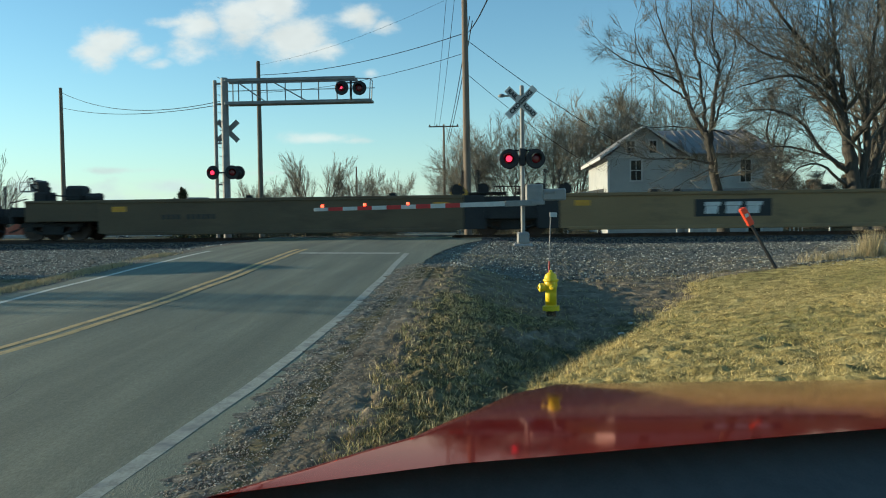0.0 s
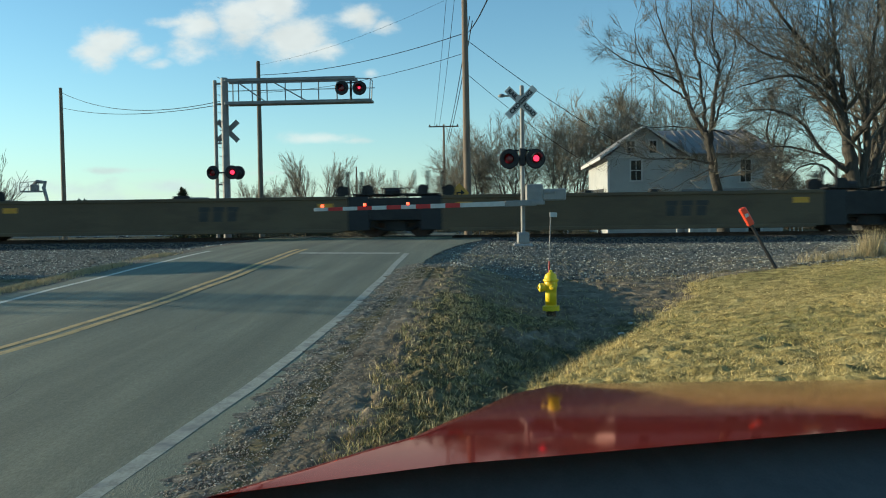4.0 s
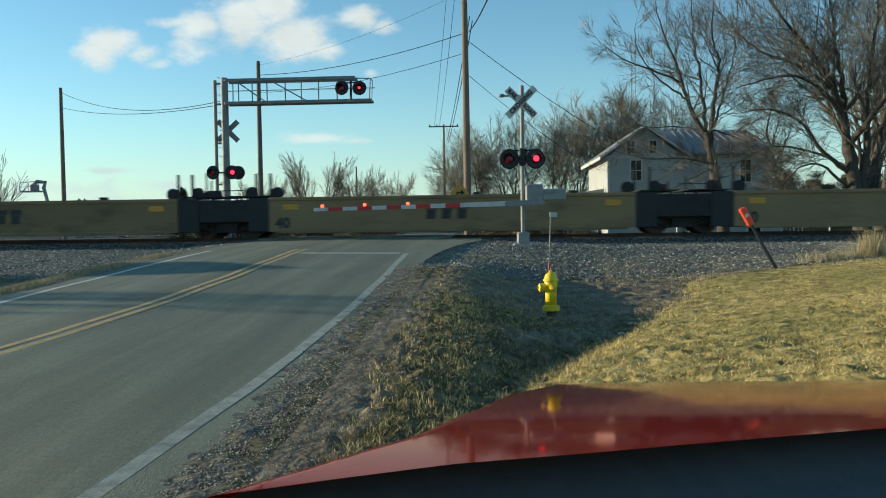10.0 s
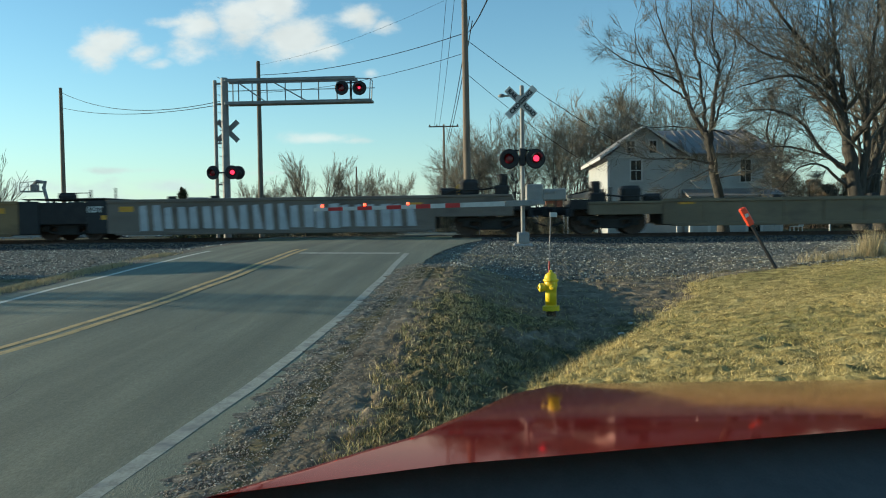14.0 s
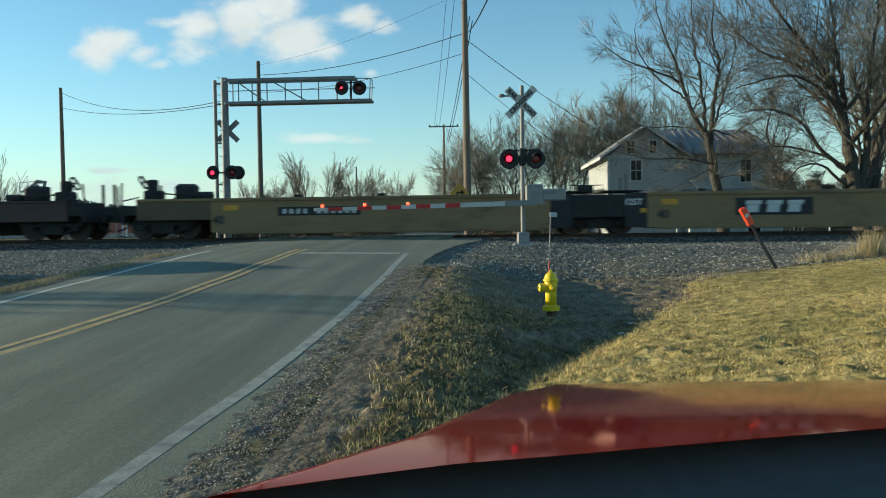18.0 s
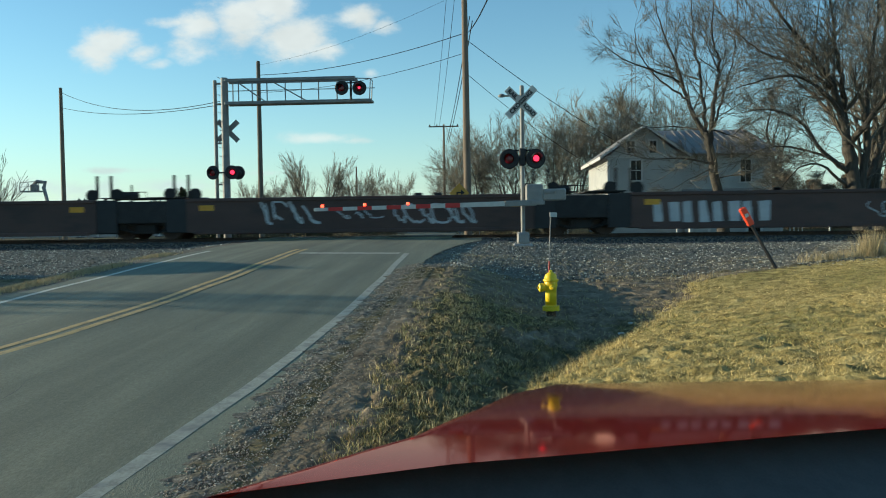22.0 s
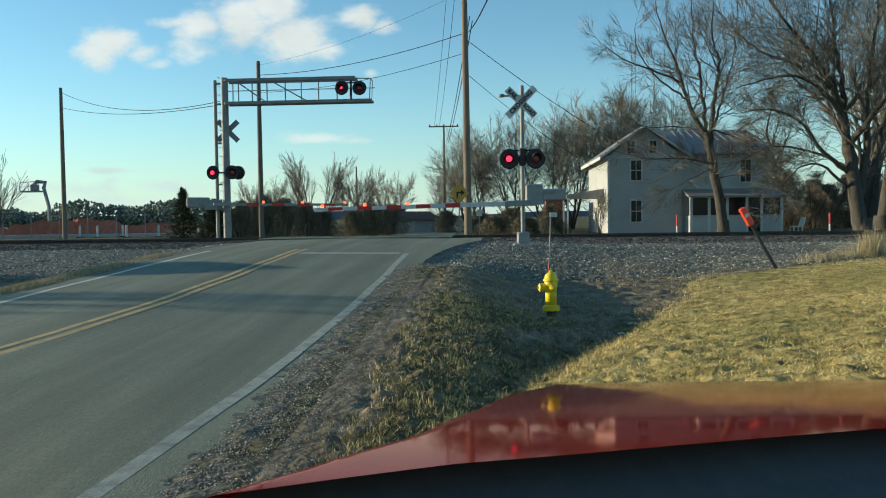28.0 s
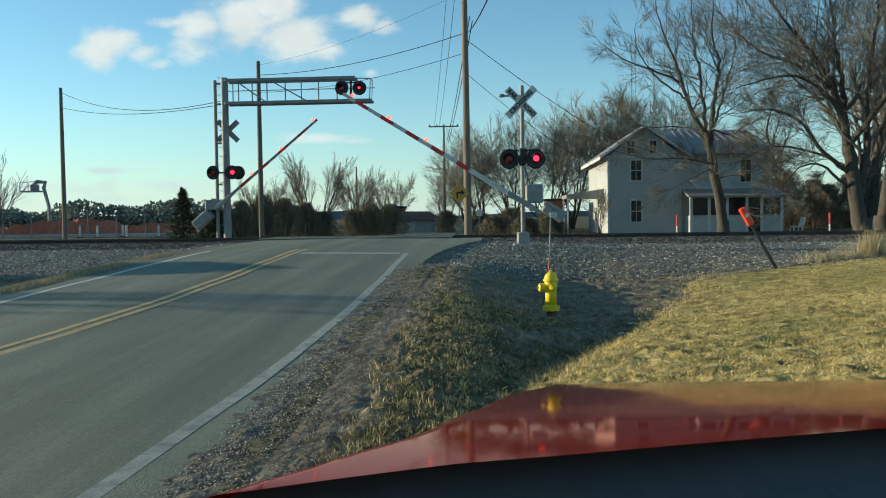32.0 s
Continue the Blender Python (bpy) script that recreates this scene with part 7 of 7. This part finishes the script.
def build_train():
    rr = random.Random(3)
    yel = "ochre yellow empty container well car of a freight train"
    a = five_unit(37.0, [17.9, 0.7], -18.9, [M_WELL_YELLOW, M_WELL_YELLOW, M_WELL_DULL], yel, rr)
    plate_logo(a[1][0], 8.6 - a[1][1], 0.92, True)
    number_bars(a[2][0], -3.4, 0.85, 2.4, False)
    b = five_unit(-19.1, [-39.5, -56.2, -73.3, -90.5], -109.0, [M_WELL_DULL], "faded ochre empty container well car of a freight train", rr)
    number_bars(b[0][0], -4.6, 0.9, 2.6, False)
    number_bars(b[4][0], -4.4, 0.85, 2.8, False)
    for k in (1, 2, 3):
        plate_logo(b[k][0], 2.0, 0.92, False, 2.0)
    graffiti(b[1][0], -52.4 - b[1][1], 2.6, 0.8, 0.9, "loops", rr, M_SPRAY_BLUE)
    well_unit(-131.1 + 3.9, -109.2 - 3.9, ("end", -109.2), ("end", -131.1), M_WELL_TAN, "low tan single container well car of a freight train", rr, True)
    c = five_unit(-131.3, [-150.4, -167.4, -184.3, -201.2], -219.6, [M_WELL_YELLOW], yel, rr)
    number_bars(c[0][0], -145.6 - c[0][1], 0.98, 2.7)
    for k in (1, 2, 3):
        plate_logo(c[k][0], -0.1, 0.92, False, 2.1)
    number_bars(c[4][0], -213.1 - c[4][1], 0.98, 2.3)
    stencil(c[4][0], -214.95 - c[4][1], 0.66, "40", 0.55)
    for k in range(4):
        stencil(c[k][0], (-148.0 - c[k][1]) if k == 0 else -6.2, 0.55, "40", 0.55)
    well_unit(-241.8 + 3.9, -219.8 - 3.9, ("end", -219.8), ("end", -241.8), M_WELL_TAN, "low tan single container well car of a freight train", rr, True)
    d = five_unit(-242.0, [-260.2, -276.8, -293.3, -309.9], -328.3, [M_WELL_GREY, M_WELL_YELLOW, M_WELL_YELLOW, M_WELL_YELLOW, M_WELL_YELLOW], yel, rr, True)
    tagged(d[0][0], "grey-brown well car covered in pale graffiti")
    graffiti(d[0][0], 0.3, 10.5, 0.82, 0.95, "blocks", rr, M_SPRAY_WHITE)
    for k in (1, 2, 3):
        plate_logo(d[k][0], (0, 1.5, 1.8, -2.1)[k], 0.95, True)
        stencil(d[k][0], -6.0, 0.7, "40", 0.42)
    number_bars(d[4][0], -2.2, 1.0, 3.1)
    stencil(d[4][0], -6.0, 0.7, "40", 0.42)
    e = five_unit(-328.5, [-347.2, -364.2, -380.2, -396.6], -414.6, [M_WELL_BROWN], "dark brown empty well car with graffiti", rr)
    graffiti(e[0][0], -337.2 - e[0][1], 3.4, 0.85, 0.85, "blocks", rr, M_SPRAY_WHITE)
    graffiti(e[0][0], -343.8 - e[0][1], 2.2, 0.8, 0.8, "patch", rr, M_SPRAY_CYAN)
    graffiti(e[1][0], -355.6 - e[1][1], 10.0, 0.85, 1.1, "hearts", rr, M_SPRAY_WHITE)
    graffiti(e[2][0], -375.6 - e[2][1], 4.2, 0.8, 0.75, "blocks", rr, M_SPRAY_WHITE)
    graffiti(e[2][0], -368.6 - e[2][1], 3.0, 0.8, 0.6, "tag", rr, M_SPRAY_WHITE)
    graffiti(e[3][0], -391.0 - e[3][1], 2.2, 0.95, 0.9, "loops", rr, M_SPRAY_WHITE)
    graffiti(e[3][0], -385.6 - e[3][1], 3.0, 0.85, 0.75, "loops", rr, M_SPRAY_WHITE)
    graffiti(e[3][0], -388.4 - e[3][1], 1.8, 0.9, 0.4, "tag", rr, M_SPRAY_WHITE)
    number_bars(e[4][0], 0.5, 0.85, 2.4, False)
    # rear light on the last coupler
    last = e[4][0]
    part("rear_marker", Shape().box(-414.45 - e[4][1], -414.30 - e[4][1], -0.1, 0.05, 1.15, 1.5, 0.03), M_RED, last, "red end-of-train marker")


# ---- the parked car's bonnet, seen through its windscreen ----
CAR_TURN = radians(3.56)


def hood_back(x):
    """Forward distance of the bonnet's rear rim."""
    return float(np.interp(x, [-0.5, -0.25, -0.11, 0.01, 0.145, 0.294, 0.62, 1.7], [0.61, 0.738, 0.814, 0.876, 0.918, 0.970, 1.082, 1.25]))


def hood_edge(d):
    """Sideways place of the shoulder where the bonnet turns down."""
    return float(np.interp(d, [0.6, 0.74, 0.85, 1.08, 1.42, 1.85, 2.2, 3.3], [-0.32, -0.245, -0.175, -0.045, 0.055, 0.15, 0.26, 0.50]))


HOOD_D = np.linspace(0.4, 3.4, 301)
HOOD_FALL = np.interp(HOOD_D, [0.4, 0.7, 0.8, 0.95, 1.1, 1.25, 1.5, 1.8, 2.2, 2.6, 3.0, 3.4], [0.0805, 0.0805, 0.0869, 0.0981, 0.1208, 0.1385, 0.1599, 0.1699, 0.1866, 0.1956, 0.22, 0.42])
HOOD_Z = np.concatenate([[0.0], -np.cumsum((HOOD_FALL[1:] + HOOD_FALL[:-1]) / 2 * 0.01)])
HOOD_Z = HOOD_Z + 1.5204 - np.interp(0.95, HOOD_D, HOOD_Z)


def hood_z(x, d):
    """Height over the car's own forward distance d and sideways x."""
    e = max(0.0, hood_edge(d) + 0.02 - x)
    return float(np.interp(d, HOOD_D, HOOD_Z)) - 14.0 * e * e


def build_car():
    t = thing("parked_car", "red car with a glossy bonnet and black dashboard", "car", pose(0, 0, 0, 0, 0, 3.56))
    n, k = 110, 90
    vs, fs = [], []
    for j in range(k + 1):
        v = j / k
        for i in range(n + 1):
            u = i / n
            far = hood_edge(0.7 + 2.6 * v)
            x = far - 0.16 + (1.72 - far + 0.16) * (0.35 * u + 0.65 * u * u)
            d = hood_back(x) + (3.3 - hood_back(x)) * v ** 1.3
            x = max(x, hood_edge(d) - 0.16)
            vs.append((x, d, hood_z(x, d)))
            if i and j:
                q = j * (n + 1) + i
                fs.append((q - n - 2, q - n - 1, q, q - 1))
    part("bonnet", Shape().add(vs, fs), M_CAR_RED, t, "glossy red bonnet", True)
    # wings and front closing down from the bonnet's rim
    rim = [vs[j * (n + 1)] for j in range(k + 1)]
    front = [vs[k * (n + 1) + i] for i in range(n + 1)]
    other = [vs[j * (n + 1) + n] for j in range(k + 1)]
    for name, line in (("wing", rim), ("front_panel", front), ("wing", other)):
        low = [(x, y, 0.58) for x, y, z in line]
        m = len(line)
        part(name, Shape().add([(x, y, z - 0.002) for x, y, z in line] + low, [(i, i + 1, m + i + 1, m + i) for i in range(m - 1)]), M_CAR_RED, t)
    # black cowl and dashboard top behind it
    vs, fs = [], []
    for j in range(9):
        v = j / 8
        for i in range(41):
            x = -0.46 + 2.14 * i / 40
            back = hood_back(x)
            d = back + 0.05 - 0.46 * v
            z = float(np.interp(back, HOOD_D, HOOD_Z)) - 0.016 - 0.05 * math.sin(v * 3.1) - 0.10 * v
            vs.append((x, d, z))
            if i and j:
                q = j * 41 + i
                fs.append((q - 42, q - 41, q, q - 1))
    part("dashboard", Shape().add(vs, fs), M_DASH, t, "black plastic cowl and dashboard top", True)
    part("body", Shape().box(-0.38, 1.70, -2.7, 0.6, 0.30, 1.28, 0.08).box(0.3, 1.66, 0.5, 3.1, 0.34, 0.80, 0.05), M_CAR_RED, t)
    part("roof", Shape().box(-0.30, 1.62, -2.5, -0.25, 2.12, 2.18, 0.03), M_CAR_RED, t)
    for x0, x1 in ((-0.36, -0.28), (1.68, 1.60)):
        part("pillar", Shape().tube([(x0, 0.2, 1.24), (x1, -0.3, 2.14)], 0.045, 8), M_CAR_RED, t)
        part("pillar", Shape().tube([(x0, -1.0, 1.24), (x1, -1.05, 2.14)], 0.045, 8), M_DASH, t)
        part("pillar", Shape().tube([(x0, -2.6, 1.24), (x1, -2.45, 2.14)], 0.05, 8), M_CAR_RED, t)
    for x in (0.45, 1.60):
        for y in (2.2, -1.7):
            w = part("wheel", Shape().lathe([(0.2, -0.11), (0.34, -0.11), (0.36, -0.08), (0.36, 0.08), (0.34, 0.11), (0.2, 0.11)], 24, pose(0, 0, 0, 0, 90, 0)), M_TYRE, t, at=pose(x, y, 0.20 if y > 0 else 0.08))
            part("rim", Shape().lathe([(0.03, -0.09), (0.2, -0.06), (0.2, 0.06), (0.03, 0.09)], 16, pose(0, 0, 0, 0, 90, 0)), M_GALV, w)


# ---- what moves ----
def motions():
    for car, c in TRAIN:
        walk(car, [(s, pose(c + SPEED * s, TRACK_Y, RAIL_TOP)) for s in (0.0, 8.0, 16.0, 24.0, 32.0)])
    arm, piv = GATES["near"]
    walk(arm, [(s, Matrix.Translation(piv) @ pose(0, 0, 0, 0, a, 0)) for s, a in ((0.0, -1.0), (20.0, -1.0), (29.2, -1.0), (29.4, 0.4), (29.6, 3.9), (29.8, 7.0), (30.0, 9.5), (30.5, 15.0), (31.0, 20.4), (31.5, 26.0), (32.0, 31.8))])
    arm, piv = GATES["far"]
    walk(arm, [(s, Matrix.Translation(piv) @ pose(0, 0, 0, 0, -a, 0)) for s, a in ((0.0, -1.0), (20.0, -1.0), (29.2, -1.0), (29.4, 2.2), (29.6, 6.8), (29.8, 10.6), (30.0, 14.0), (30.5, 21.6), (31.0, 28.2), (31.5, 34.2), (32.0, 39.6))])
    # flashing pairs: each lit cluster swings forward behind its lens in turn
    for led, m, side in FLASHERS:
        rows, state = [], None
        for k in range(0, 321):
            s = k / 10
            ph = (s + 0.55 if s > 25 else s + 0.49) % 1.5
            on = (ph < 0.75) == (side == 0)
            if state is None or on != state or k == 320:
                if state is not None and on != state:
                    rows.append((s - 0.1, m @ pose(0, -0.052 if state else 0.03, 0)))
                rows.append((s, m @ pose(0, -0.052 if on else 0.03, 0)))
            state = on
        seen = {}
        for s, p in rows:
            seen[round(s, 2)] = p
        walk(led, sorted(seen.items(), key=lambda r: r[0]))


build_ground()
build_markings()
build_track()
build_mast()
build_cantilever()
build_poles()
build_hydrant()
build_leaning_marker()
build_signs()
build_house()
build_far_things()
build_shadow_hut()
build_garden_seat()
build_trees()
build_shrubs()
build_train()
build_car()
build_small_cover()
motions()
